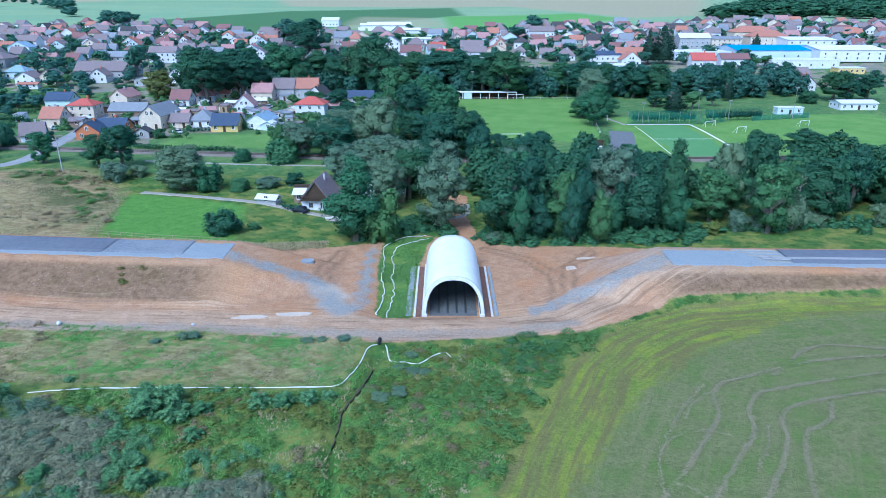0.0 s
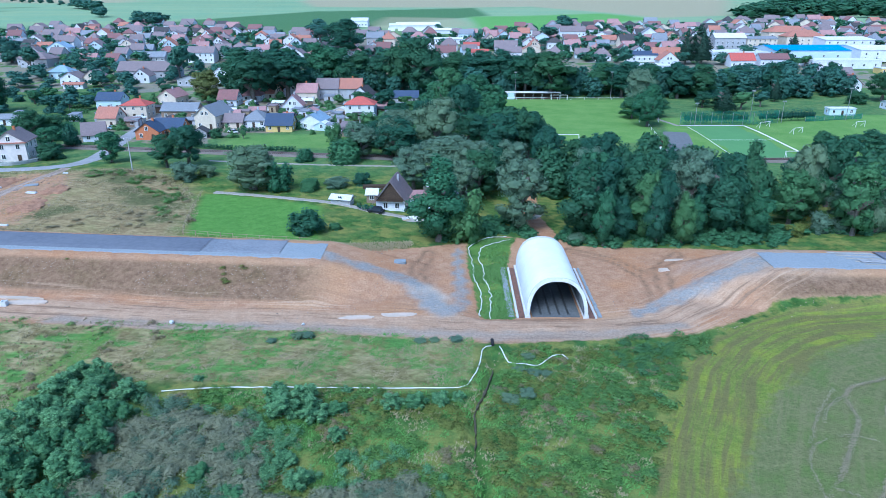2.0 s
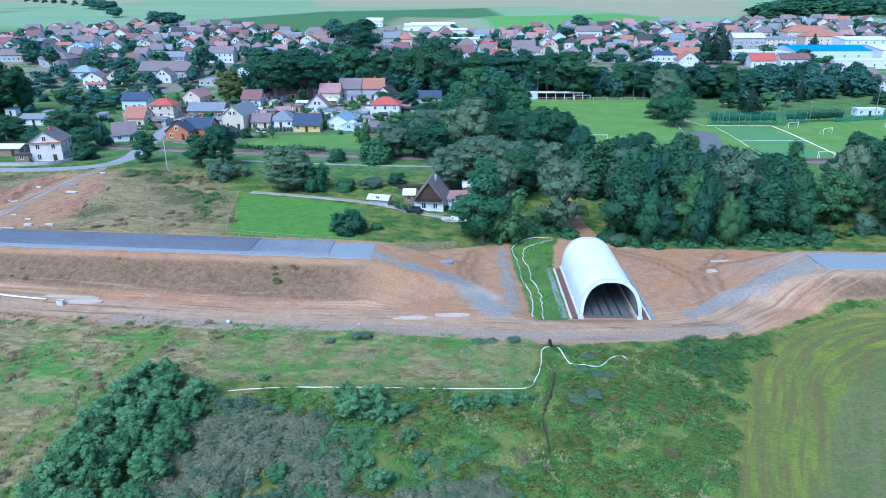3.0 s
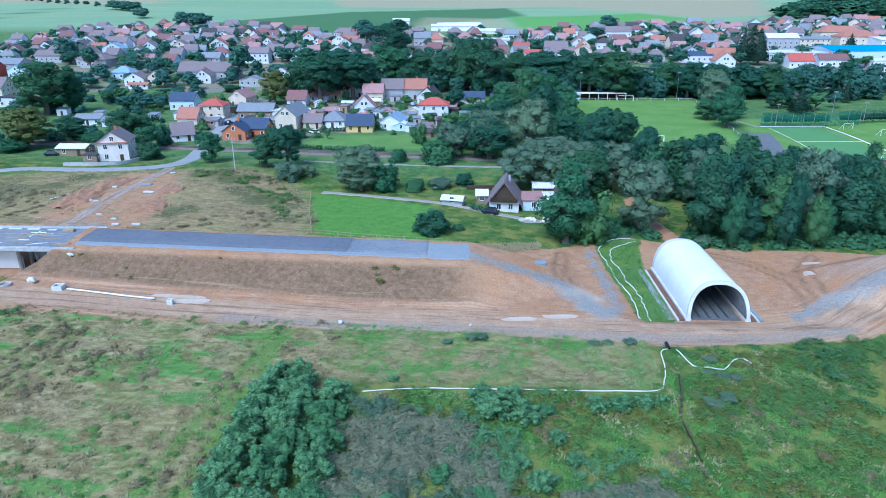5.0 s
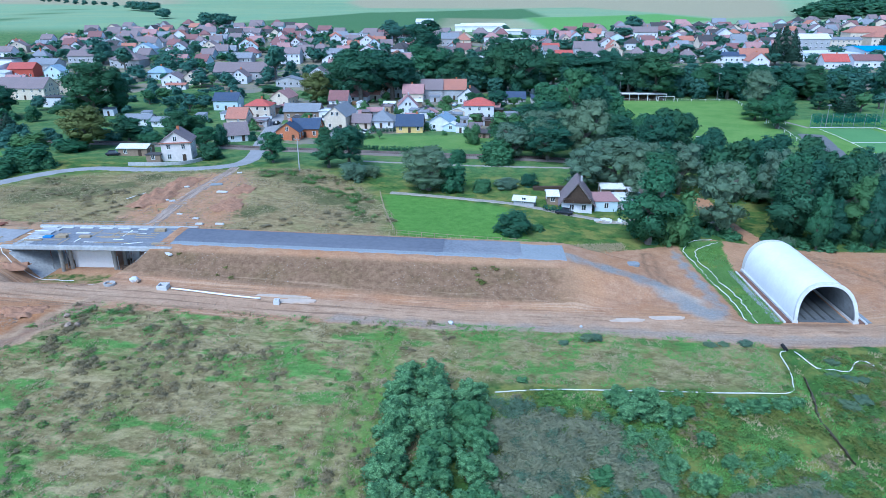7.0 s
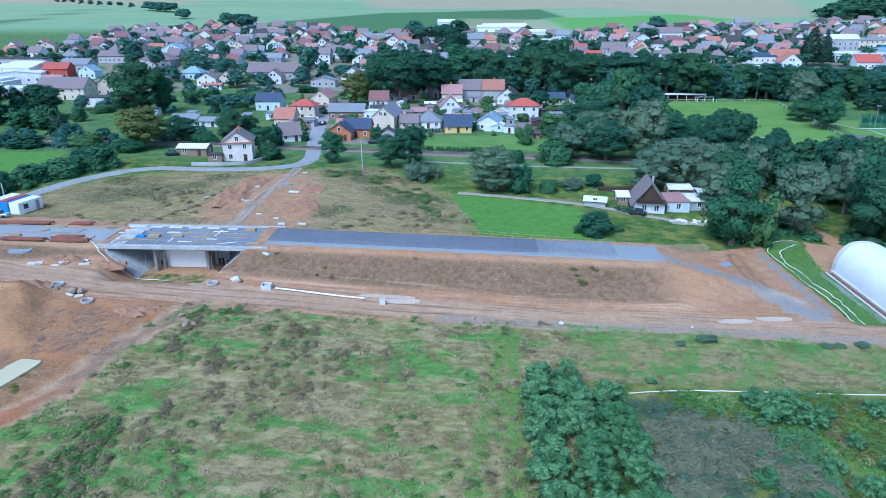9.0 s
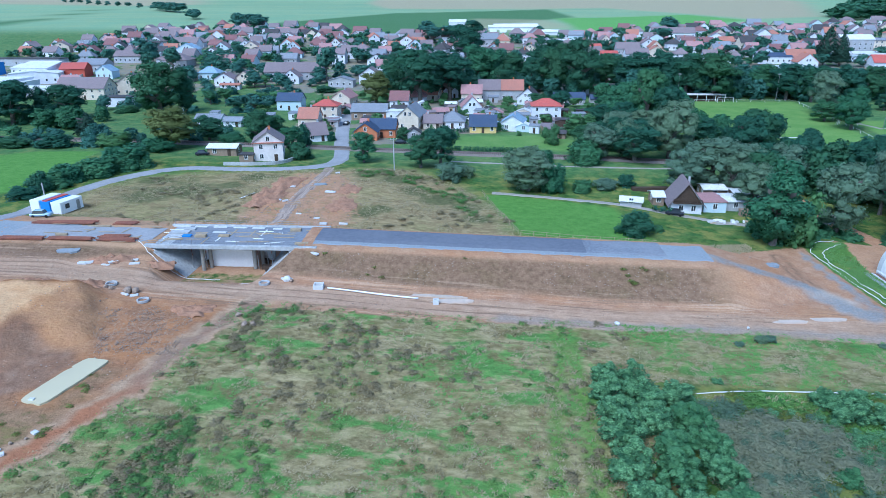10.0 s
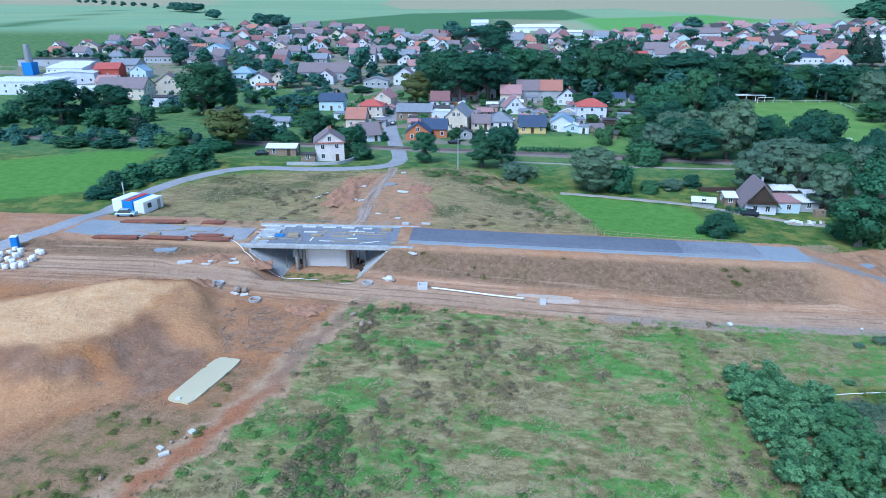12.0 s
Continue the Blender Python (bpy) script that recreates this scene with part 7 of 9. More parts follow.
def fence(pts, h, gap, words, material=None, rails=2, name="fence"):
    """Posts, each a part, with rails between."""
    top = thing(name, words, "fence")
    for (ax, ay), (bx, by) in zip(pts[:-1], pts[1:]):
        n = max(1, int(math.hypot(bx - ax, by - ay) / gap))
        for i in range(n):
            a, b = Vector((ax + (bx - ax) * i / n, ay + (by - ay) * i / n, 0)), Vector((ax + (bx - ax) * (i + 1) / n, ay + (by - ay) * (i + 1) / n, 0))
            a.z, b.z = float(land(a.x, a.y)), float(land(b.x, b.y))
            bm = bmesh.new()
            rod(bm, a - Vector((0, 0, 0.2)), a + Vector((0, 0, h)), 0.07, None, 6)
            part("post", bm, material or TIMBER, top)
            for k in range(rails):
                bm = bmesh.new()
                dz = Vector((0, 0, h * (0.95 - 0.45 * k)))
                rod(bm, a + dz, b + dz, 0.035, None, 5)
                part("rail", bm, material or TIMBER, top)
    return top


def hedge(ax, ay, bx, by, h, w, leaves="oak", label="clipped dark green garden hedge", seed=7):
    rnd = np.random.RandomState(seed)
    n = max(2, int(math.hypot(bx - ax, by - ay) / 1.2))
    lobes = []
    for i in range(n + 1):
        x, y = ax + (bx - ax) * i / n, ay + (by - ay) * i / n
        lobes.append((x, y, float(land(x, y)) + h * 0.5, w / 2 * rnd.uniform(0.9, 1.1), h * 0.52 * rnd.uniform(0.9, 1.1)))
    v, f, ways, inner = leaf_cloud(rnd, lobes, 60 * n, 0.28)
    return tagged(new("hedge", quick_mesh("hedge", v, f, LEAVES[leaves], ways, inner)), label, "hedge")


# ---- white fleece tubes and the ditch ----
TUBE = "white fleece-wrapped drain tube lying over grass"
tube("drain_tube", ((-51.5, 69.5), (-45.1, 70.6), (-38.4, 71.2), (-27.8, 71.9), (-18, 72.4), (-13.8, 72.9), (-12.4, 75.5), (-11.3, 79.4), (-10.8, 83.2), (-9.6, 84.1)), 0.075, PIPE, TUBE, "tube")
tube("drain_tube", ((-8.4, 84.0), (-7.9, 82.2), (-7.4, 79.6), (-5.2, 79.3), (-3.4, 79.0), (-1.1, 81.7), (0.5, 82.2), (1.2, 81)), 0.075, PIPE, TUBE, "tube", 0.15, 0.06, 5)
tube("drain_tube", ((-10.9, 95.0), (-10.3, 104.4), (-11.3, 110), (-11.3, 116.8), (-12.0, 125.2), (-7.8, 132.0), (-3.6, 133.4)), 0.075, PIPE, "white fleece-wrapped drain tube beside the ditch", "tube", 0.2, 0.25, 6)
tube("drain_tube", ((-9.0, 95.2), (-8.6, 104.6), (-9.4, 111), (-9.6, 117.8), (-9.9, 124.7), (-6.4, 129.0), (-2.9, 132.0)), 0.075, PIPE, "white fleece-wrapped drain tube beside the ditch", "tube", 0.2, 0.3, 7)
tube("plastic_pipe", ((-103.4, 93.7), (-98, 93.2), (-92.8, 92.7), (-88.5, 92.5)), 0.15, PLASTIC, "straight white plastic pipe lying on bare soil", "pipe", 0.25, 0.0, 8)
tube("hose", ((-141, 106.2), (-138.1, 103.2), (-136.4, 101.7), (-134.7, 101.1), (-132.4, 101), (-130.1, 101), (-127.1, 100.6), (-123.9, 100)), 0.06, PIPE, "pale hose trailing over the soil below the bridge", "hose", 0.1, 0.12, 9)
bm = bmesh.new()
rod(bm, (-9.35, 84.3, -0.85), (-9.35, 85.8, -0.75), 0.25, None, 16)
tagged(part("culvert_pipe", bm, BLACK), "black culvert pipe mouth at the bank", "pipe")

puddle(-128.2, 63.2, 5.2, 1.75, 76, WATER, "pale silty pond beside the spoil heap", 0.15, 4, "pond", 0.85)
puddle(-83.5, 92.7, 3.8, 0.75, 3, MUD, "milky puddle beside the haul track", 0.10, 5)
puddle(-30.5, 92.2, 2.8, 0.6, 4, MUD, "pale wet mud patch on the haul track", 0.06, 6)
puddle(-24.2, 93.6, 3.4, 0.7, 5, MUD, "pale wet mud patch on the haul track", 0.06, 7)
puddle(-117, 96.6, 2.2, 0.4, 0, MUD, "pale wet mud patch below the bridge", 0.06, 8)
puddle(-89, 94.2, 8.0, 0.4, -3, MUD, "pale wet mud patch on the haul track", 0.05, 9)
puddle(-151, 101.2, 2.0, 1.2, 0, GRAVEL, "round patch of blue-grey gravel on the soil", 0.10, 10, "gravel_heap")
puddle(-25.5, 112.5, 1.6, 1.0, 20, GRAVEL, "small heap of blue-grey gravel on the soil", 0.15, 11, "gravel_heap")
puddle(24.5, 113, 1.4, 0.7, 0, MUD, "pale dried mud patch on the soil", 0.06, 12)
puddle(28.5, 121, 2.0, 0.5, 10, MUD, "pale dried mud patch on the soil", 0.06, 13)

for i, (rx, ry, rs) in enumerate(((-57.8, 88.0, 0.9), (-38.0, 88.9, 0.6), (-110.7, 96.0, 1.5), (-109.9, 95.7, 0.9), (-137.2, 88.3, 1.0), (-136.2, 88.0, 0.9), (-133.1, 87.2, 1.6), (-132.0, 87.5, 1.5), (-112.3, 79.8, 1.1), (-111.1, 80.2, 0.9), (-114.1, 82.6, 1.0),
                                  (-126.9, 51.4, 0.5), (-125.9, 52.4, 0.4), (-130.9, 45.3, 0.7), (-142.7, 100.0, 0.9), (-138.7, 99.5, 0.7))):
    rock(rx, ry, rs, CONCRETE if i in (0, 1, 2) else STONE, i)


def manhole(x, y, w, words):
    top = thing("manhole_shaft", words, "manhole", stand(x, y, 5))
    for x0, x1, y0, y1 in ((-w, w, -w, -w + 0.2), (-w, w, w - 0.2, w), (-w, -w + 0.2, -w + 0.2, w - 0.2), (w - 0.2, w, -w + 0.2, w - 0.2)):
        bm = bmesh.new()
        box(bm, x0, x1, y0, y1, -0.2, 0.7)
        bevel(bm, 0.02)
        part("side_wall", bm, CONCRETE, top)


manhole(-104.9, 94.0, 0.8, "square white concrete manhole shaft, open on top")
manhole(-85.6, 91.6, 0.45, "small square concrete manhole shaft beside a puddle")
for px, py in ((-129.5, 84.8), (-114.0, 94.3), (-137.0, 89.6)):
    top = thing("concrete_ring", "pale concrete well ring lying on the soil", "well ring", stand(px, py))
    bm = bmesh.new()
    ring = [(0.9, 0), (0.9, 0.35), (0.7, 0.35), (0.7, 0)]
    vs = [[bm.verts.new((r * math.cos(a), r * math.sin(a), z)) for r, z in ring] for a in (k * math.pi / 12 for k in range(24))]
    for k in range(24):
        for j in range(4):
            bm.faces.new((vs[k][j], vs[(k + 1) % 24][j], vs[(k + 1) % 24][(j + 1) % 4], vs[k][(j + 1) % 4]))
    part("ring", bm, GREYCON, top)


# ---- site compound ----
def container(x, y, turn, material, words):
    top = thing("site_container", words, "container", stand(x, y, turn, 0.1))
    bm = bmesh.new()
    box(bm, -3.0, 3.0, -1.22, 1.22, 0, 2.55)
    bevel(bm, 0.04)
    part("shell", bm, material, top)
    for i in range(11):
        px = -2.7 + i * 0.54
        bm = bmesh.new()
        box(bm, px - 0.09, px + 0.09, -1.27, -1.215, 0.15, 2.4)
        part("rib", bm, material, top)
    bm = bmesh.new()
    box(bm, 1.2, 2.1, -1.30, -1.275, 0.1, 2.1)
    part("door", bm, STEEL, top)
    bm = bmesh.new()
    box(bm, -1.8, -0.7, -1.30, -1.275, 1.0, 2.0)
    part("window", bm, GLASS, top)


container(-171.8, 127.2, 78, PLASTIC, "white site office container beside the street")
container(-169.2, 126.6, 78, BLUEPAINT, "blue site container between white ones")
container(-166.6, 126.2, 78, PLASTIC, "white site office container with a red roof edge")
bm = bmesh.new()
box(bm, -0.6, 0.6, -2.9, 2.9, 0, 0.14)
tagged(part("roof_sheet", bm, REDPAINT), "red sheet lying on a container roof", "sheet").matrix_world = pose(-169.2, 126.6, float(land(-169.2, 126.6)) + 2.66, 0, 0, -12)
car(-168.0, 119.6, 8, CARBLUE, "pale blue car parked by the site containers")
car(-105.9, 212.5, 5, CARDARK, "dark car parked behind the railway")
car(-60.2, 275.5, 5, CARWHITE, "white car parked between village houses")
car(-161.5, 184.5, 15, CARDARK, "dark blue car parked by a shed")
car(-131.0, 247, 85, CARDARK, "dark car parked on the village street")
car(-131.5, 272, 85, CARWHITE, "white car parked on the village street")
car(-33.5, 146.8, 160, CARDARK, "dark car parked by the lone house")


def toilet(x, y):
    top = thing("portable_toilet", "bright blue portable toilet cabin with a white roof", "toilet", stand(x, y, 20))
    bm = bmesh.new()
    box(bm, -0.55, 0.55, -0.55, 0.55, 0, 2.1)
    bevel(bm, 0.05)
    part("cabin", bm, BLUEPAINT, top)
    bm = bmesh.new()
    box(bm, -0.6, 0.6, -0.6, 0.6, 2.1, 2.3)
    bevel(bm, 0.06)
    part("roof", bm, PLASTIC, top)
    bm = bmesh.new()
    box(bm, -0.36, 0.36, -0.6, -0.555, 0.12, 1.95)
    part("door", bm, BLUEPAINT, top)


toilet(-177.3, 99.6)


def white_bag(x, y, s, seed):
    rnd = random.Random(seed)
    top = thing("bulk_bag", "white woven bulk bag standing on bare soil", "bag", stand(x, y, rnd.uniform(0, 90)), "bulk bags")
    bm = bmesh.new()
    box(bm, -s / 2, s / 2, -s / 2, s / 2, 0, s)
    bmesh.ops.subdivide_edges(bm, edges=list(bm.edges), cuts=2, use_grid_fill=True)
    for v in bm.verts:
        v.co += Vector((rnd.uniform(-1, 1), rnd.uniform(-1, 1), rnd.uniform(-1, 1))) * 0.07 * s
        if v.co.z < 0.05:
            v.co.z = 0
    part("sack", bm, PIPE, top, "", True)


BAG_RND = random.Random(8)
for i in range(26):
    white_bag(-178.5 + BAG_RND.uniform(0, 7.5), 90.5 + BAG_RND.uniform(0, 8.5), BAG_RND.uniform(0.65, 1.0), i)


def bar_bundle(x, y, length, turn, n, seed, z=None):
    rnd = random.Random(seed)
    top = thing("rebar_bundle", "bundle of long rusty reinforcing bars on the road", "steel bars", pose(x, y, (float(land(x, y)) if z is None else z) + 0.1, 0, 0, turn), "rebar bundles")
    for i in range(n):
        bm = bmesh.new()
        k, dx = (i % 6) * 0.26 - 0.65, rnd.uniform(-0.5, 0.5)
        rod(bm, (-length / 2 + dx, k + rnd.uniform(-0.06, 0.06), 0.1 + 0.16 * (i // 6)), (length / 2 + dx, k + rnd.uniform(-0.06, 0.06), 0.1 + 0.16 * (i // 6)), 0.11, None, 6)
        part("bar", bm, RUST, top)


for i, (bx, by, bl, bt) in enumerate(((-162, 104.8, 8, 2), (-153, 105.4, 8, -1), (-144.5, 105.6, 6.5, 0), (-159.5, 114.2, 12, 2), (-148, 115.2, 4, 0), (-146, 107.2, 5, 2))):
    bar_bundle(bx, by, bl, bt, 12, i)


def slab_on(x, y, z, w, d, h, turn, material, name, label, category):
    top = thing(name, label, category, pose(x, y, z, 0, 0, turn))
    bm = bmesh.new()
    box(bm, -w / 2, w / 2, -d / 2, d / 2, 0, h)
    bevel(bm, min(0.02, h * 0.2))
    part("block", bm, material, top)


DECK = BZ + 0.035
for i, (dx, dy, w) in enumerate(((-136.0, 114.1, 3.4), (-132.3, 114.0, 2.4), (-128.5, 113.9, 2.6), (-124.6, 113.8, 2.6), (-121, 113.7, 2.4), (-117.2, 113.4, 1.8), (-127.5, 110.9, 2.6))):
    slab_on(dx, dy, DECK, w, 0.55, 0.16, -1, CONCRETE, "precast_slab", "pale precast concrete slab lying on the bridge deck", "slab")
for i, (dx, dy, w, d, h, tn, mt) in enumerate(((-130.1, 108.4, 2.0, 1.0, 0.5, 3, TIMBER), (-125.9, 108.8, 2.0, 0.8, 0.35, 3, TIMBER), (-113.5, 112.6, 2.0, 0.9, 0.5, 2, TIMBER), (-122, 111.0, 7.0, 0.16, 0.08, -2, TIMBER), (-118.5, 110.6, 4.0, 0.16, 0.08, -1, TIMBER),
                                               (-110.5, 105.4, 2.4, 0.7, 0.3, 2, TIMBER), (-134.3, 106.6, 3.0, 0.5, 0.2, 8, TIMBER), (-152, 113, 4.5, 0.4, 0.25, 1, TIMBER), (-156, 107.4, 2.2, 0.5, 0.4, 2, TIMBER))):
    slab_on(dx, dy, DECK if dx > BX0 else float(land(dx, dy)) + 0.05, w, d, h, tn, mt, "timber_stack", "stack of pale shuttering timber on the road", "timber")
for i, (dx, dy, w, d) in enumerate(((-135.0, 110.6, 3.6, 1.6), (-132.8, 108.6, 1.6, 1.0), (-133.8, 112.4, 2.0, 1.2))):
    slab_on(dx, dy, DECK, w, d, 0.25, 4, BLUEPAINT if i == 1 else GREYCON, "tarpaulin", "folded grey-blue tarpaulin on the bridge deck", "tarpaulin")
PLANK_RND = random.Random(41)


def plank(x, y, z, length, turn, material, label):
    top = thing("plank", label, "plank", pose(x, y, z, 0, 0, turn), "loose planks")
    bm = bmesh.new()
    box(bm, -length / 2, length / 2, -0.13, 0.13, 0, 0.06)
    bevel(bm, 0.01)
    part("board", bm, material, top)


for i in range(30):
    px, py = PLANK_RND.uniform(-136.5, -110), PLANK_RND.uniform(105.2, 113.2)
    plank(px, py, DECK, PLANK_RND.uniform(1.5, 4.5), PLANK_RND.choice((-3, 2, 4, 88, 20)), TIMBER if i % 3 else PLASTIC, "pale timber plank lying on the bridge deck" if i % 3 else "white board lying on the bridge deck")
for i in range(14):
    px = PLANK_RND.uniform(-166, -139)
    py = PLANK_RND.uniform(104.6, 114.6)
    plank(px, py, float(land(px, py)) + 0.14, PLANK_RND.uniform(1.5, 4.0), PLANK_RND.choice((-3, 2, 6, 80)), TIMBER, "weathered timber plank lying on the road base")


def prop(x, y, z0, z1):
    """A steel shoring prop under the deck."""
    top = thing("steel_prop", "slim dark steel prop under the bridge deck", "prop", pose(x, y, z0), "steel props")
    bm = bmesh.new()
    rod(bm, (0, 0, 0), (0, 0, (z1 - z0) * 0.6), 0.09, None, 8)
    part("outer_tube", bm, STEEL, top)
    bm = bmesh.new()
    rod(bm, (0, 0, (z1 - z0) * 0.6), (0, 0, z1 - z0), 0.06, None, 8)
    part("inner_tube", bm, RUST, top)
    bm = bmesh.new()
    box(bm, -0.15, 0.15, -0.15, 0.15, -0.03, 0.02)
    part("foot_plate", bm, STEEL, top)


for px, py in ((-130.9, 105.6), (-128.9, 106.8), (-128.6, 110.5), (-130.6, 112.6), (-119.0, 106.2), (-118.0, 108.4), (-117.2, 110.6), (-118.6, 112.4), (-116.6, 106.8)):
    prop(px, py, float(land(px, py)), BZ - 0.76)
for i, (dx, dy, w, d, h) in enumerate(((-117.6, 106.4, 1.8, 0.9, 0.7), (-118.6, 109.0, 1.2, 1.2, 0.9), (-129.0, 108.2, 1.2, 0.8, 0.8), (-116.6, 104.6, 1.4, 0.6, 0.4))):
    slab_on(dx, dy, float(land(dx, dy)), w, d, h, 15 * i, DARKWOOD, "formwork_stack", "stack of dark used formwork under the bridge", "formwork")
for i, (dx, dy) in enumerate(((-146.5, 97.6), (-145.6, 97.9), (-141.6, 98.6))):
    slab_on(dx, dy, float(land(dx, dy)), 1.5, 0.7, 0.35, 20 * i, CONCRETE, "precast_slab", "pale precast concrete slab lying on bare soil", "slab")


# ---- sports ground ----
def line_on(name, pts, w, material, label, lift=0.05, category="marking"):
    return ribbon(name, pts, w, material, lift, 0.03, 3.0, 0.0, label, category, land, 60)


ribbon("artificial_pitch", ((84.5, 200.5), (83.5, 225), (82.5, 249)), (22.5, 21.5), TURFGREEN, 0.10, 0.2, 2.0, 0.0, "dark green artificial turf pitch", "pitch", land, 61)
line_on("pitch_border", ((70.5, 250.5), (82, 250.4), (94.5, 250.3)), 1.0, WHITEPAINT, "white kerb along the small pitch", 0.2)
line_on("pitch_border", ((94.6, 250), (95.3, 230), (96.6, 206)), 0.8, WHITEPAINT, "white kerb along the small pitch", 0.2)
line_on("pitch_line", ((72.6, 248), (72.9, 225), (73.2, 201)), 0.25, WHITEPAINT, "white painted pitch line", 0.13)
line_on("pitch_line", ((72.6, 226), (84, 226), (95, 226)), 0.25, WHITEPAINT, "white painted pitch line", 0.13)
ribbon("sports_court", ((57.5, 207.5), (61.3, 223), (65, 238)), (13, 10), COURT, 0.10, 0.2, 2.0, 0.0, "dark grey hard sports court", "court", land, 62)
ribbon("gravel_path", ((70, 250), (66.5, 268), (72, 290), (80, 318)), 2.0, CINDER, 0.05, 0.15, 2.0, 0.2, "pale path beside the sports grounds", "path", land, 63)
goal(34.5, 315.5, 0)
goal(24.0, 224.5, 180, 7.3, 2.2)
goal(61, 258, 0, 7.3, 2.4)
for gx, gy, gt in ((101, 247, 25), (108, 236, 30), (137, 248, 25), (91, 203.5, 180)):
    goal(gx, gy, gt, 5.0, 2.1)
for px, py, ph in ((99.1, 256.2, 12), (111.4, 256.3, 8), (139.9, 263, 12), (60, 322, 12), (14, 322, 12), (76.5, 251.5, 8)):
    lamp_post(px, py, ph, "slender grey floodlight mast beside the pitch")


def net_fence(pts, h, words):
    top = thing("net_fence", words, "fence")
    for (ax, ay), (bx, by) in zip(pts[:-1], pts[1:]):
        n = max(1, int(math.hypot(bx - ax, by - ay) / 4.0))
        for i in range(n + 1):
            x, y = ax + (bx - ax) * i / n, ay + (by - ay) * i / n
            z = float(land(x, y))
            bm = bmesh.new()
            rod(bm, (x, y, z - 0.3), (x, y, z + h), 0.07, None, 6)
            part("post", bm, STEEL, top)
            if i < n:
                u, v = ax + (bx - ax) * (i + 1) / n, ay + (by - ay) * (i + 1) / n
                bm = bmesh.new()
                for k in range(1, 13):
                    f = k / 12
                    rod(bm, (x, y, z + h * f), (u, v, z + h * f), 0.05, None, 3)
                for k in range(10):
                    f = (k + 0.5) / 10
                    rod(bm, (x + (u - x) * f, y + (v - y) * f, z), (x + (u - x) * f, y + (v - y) * f, z + h), 0.05, None, 3)
                part("netting", bm, GREEN_NET, top)


net_fence(((71, 252), (99, 252.5), (110, 256)), 5.0, "tall green ball-stop netting on steel posts")
net_fence(((122, 259), (148, 266)), 2.0, "low green netting fence beside the clubhouse")
hedge(74, 255, 98, 256, 4.4, 2.2, "oak", "tall dark green conifer hedge behind the pitch", 8)
hedge(104, 258, 126, 262, 4.6, 3.2, "oak", "tall dark green conifer hedge behind the pitch", 9)
hedge(-83.8, 202.6, -66, 202.4, 1.8, 1.6, "oak", "clipped dark green garden hedge by the railway", 10)
hedge(-98, 205.5, -86, 203.8, 1.6, 1.4, "oak", "clipped dark green garden hedge by the railway", 11)
hedge(-180, 252, -160, 250, 2.6, 2.4, "oak", "long clipped green hedge", 12)
hedge(-178, 240, -156, 238, 2.4, 2.4, "fresh", "long clipped green hedge", 13)
fence(((55, 222), (60.5, 268), (66.5, 316)), 1.1, 6.0, "white railing along the football pitch", WHITEPAINT, 1)
fence(((-5, 317), (66, 317)), 1.1, 6.0, "white railing behind the football pitch", WHITEPAINT, 1)
fence(((-70.5, 125.2), (-60, 124.2), (-43.5, 123.4)), 1.2, 2.6, "grey wooden paddock fence with thin rails", TIMBER, 2)
fence(((-71, 126), (-75, 141), (-78.6, 158)), 1.2, 3.0, "grey wooden paddock fence with thin rails", TIMBER, 2)
pole(-102.7, 172.2, 9.0)
pole(-173.6, 129.5, 5.0, "short white street lamp pole", False, "street_lamp")
pole(-20, 205, 8.0)


def stand_shed():
    top = thing("spectator_stand", "long low spectator stand with a pale roof and dark inside", "stand", stand(18, 321))
    bm = bmesh.new()
    box(bm, -17.5, 17.5, -2.6, 2.6, 2.9, 3.15)
    part("roof", bm, ROOFS["white"], top)
    bm = bmesh.new()
    box(bm, -17.3, 17.3, 2.2, 2.5, -0.4, 2.9)
    part("back_wall", bm, DARKWOOD, top)
    for i in range(9):
        bm = bmesh.new()
        box(bm, -17.2 + i * 4.3 - 0.1, -17.2 + i * 4.3 + 0.1, -2.4, -2.2, -0.4, 2.9)
        part("post", bm, WHITEPAINT, top)
    bm = bmesh.new()
    box(bm, -8.0, -4.6, -2.5, 2.2, -0.4, 2.85)
    part("booth", bm, WALLS["pale"], top)
    bm = bmesh.new()
    box(bm, -17, 17, -2.0, 2.1, -0.4, 0.5)
    part("bench", bm, DARKWOOD, top)


stand_shed()
slab_on(50.6, 210, float(land(50.6, 210)), 2.2, 0.5, 2.0, 0, PLASTIC, "scoreboard_hut", "white hut below a dark scoreboard", "hut")
slab_on(50.6, 210, float(land(50.6, 210)) + 2.004, 2.6, 0.7, 1.8, 0, DARKWOOD, "scoreboard", "dark square scoreboard on a white hut", "scoreboard")


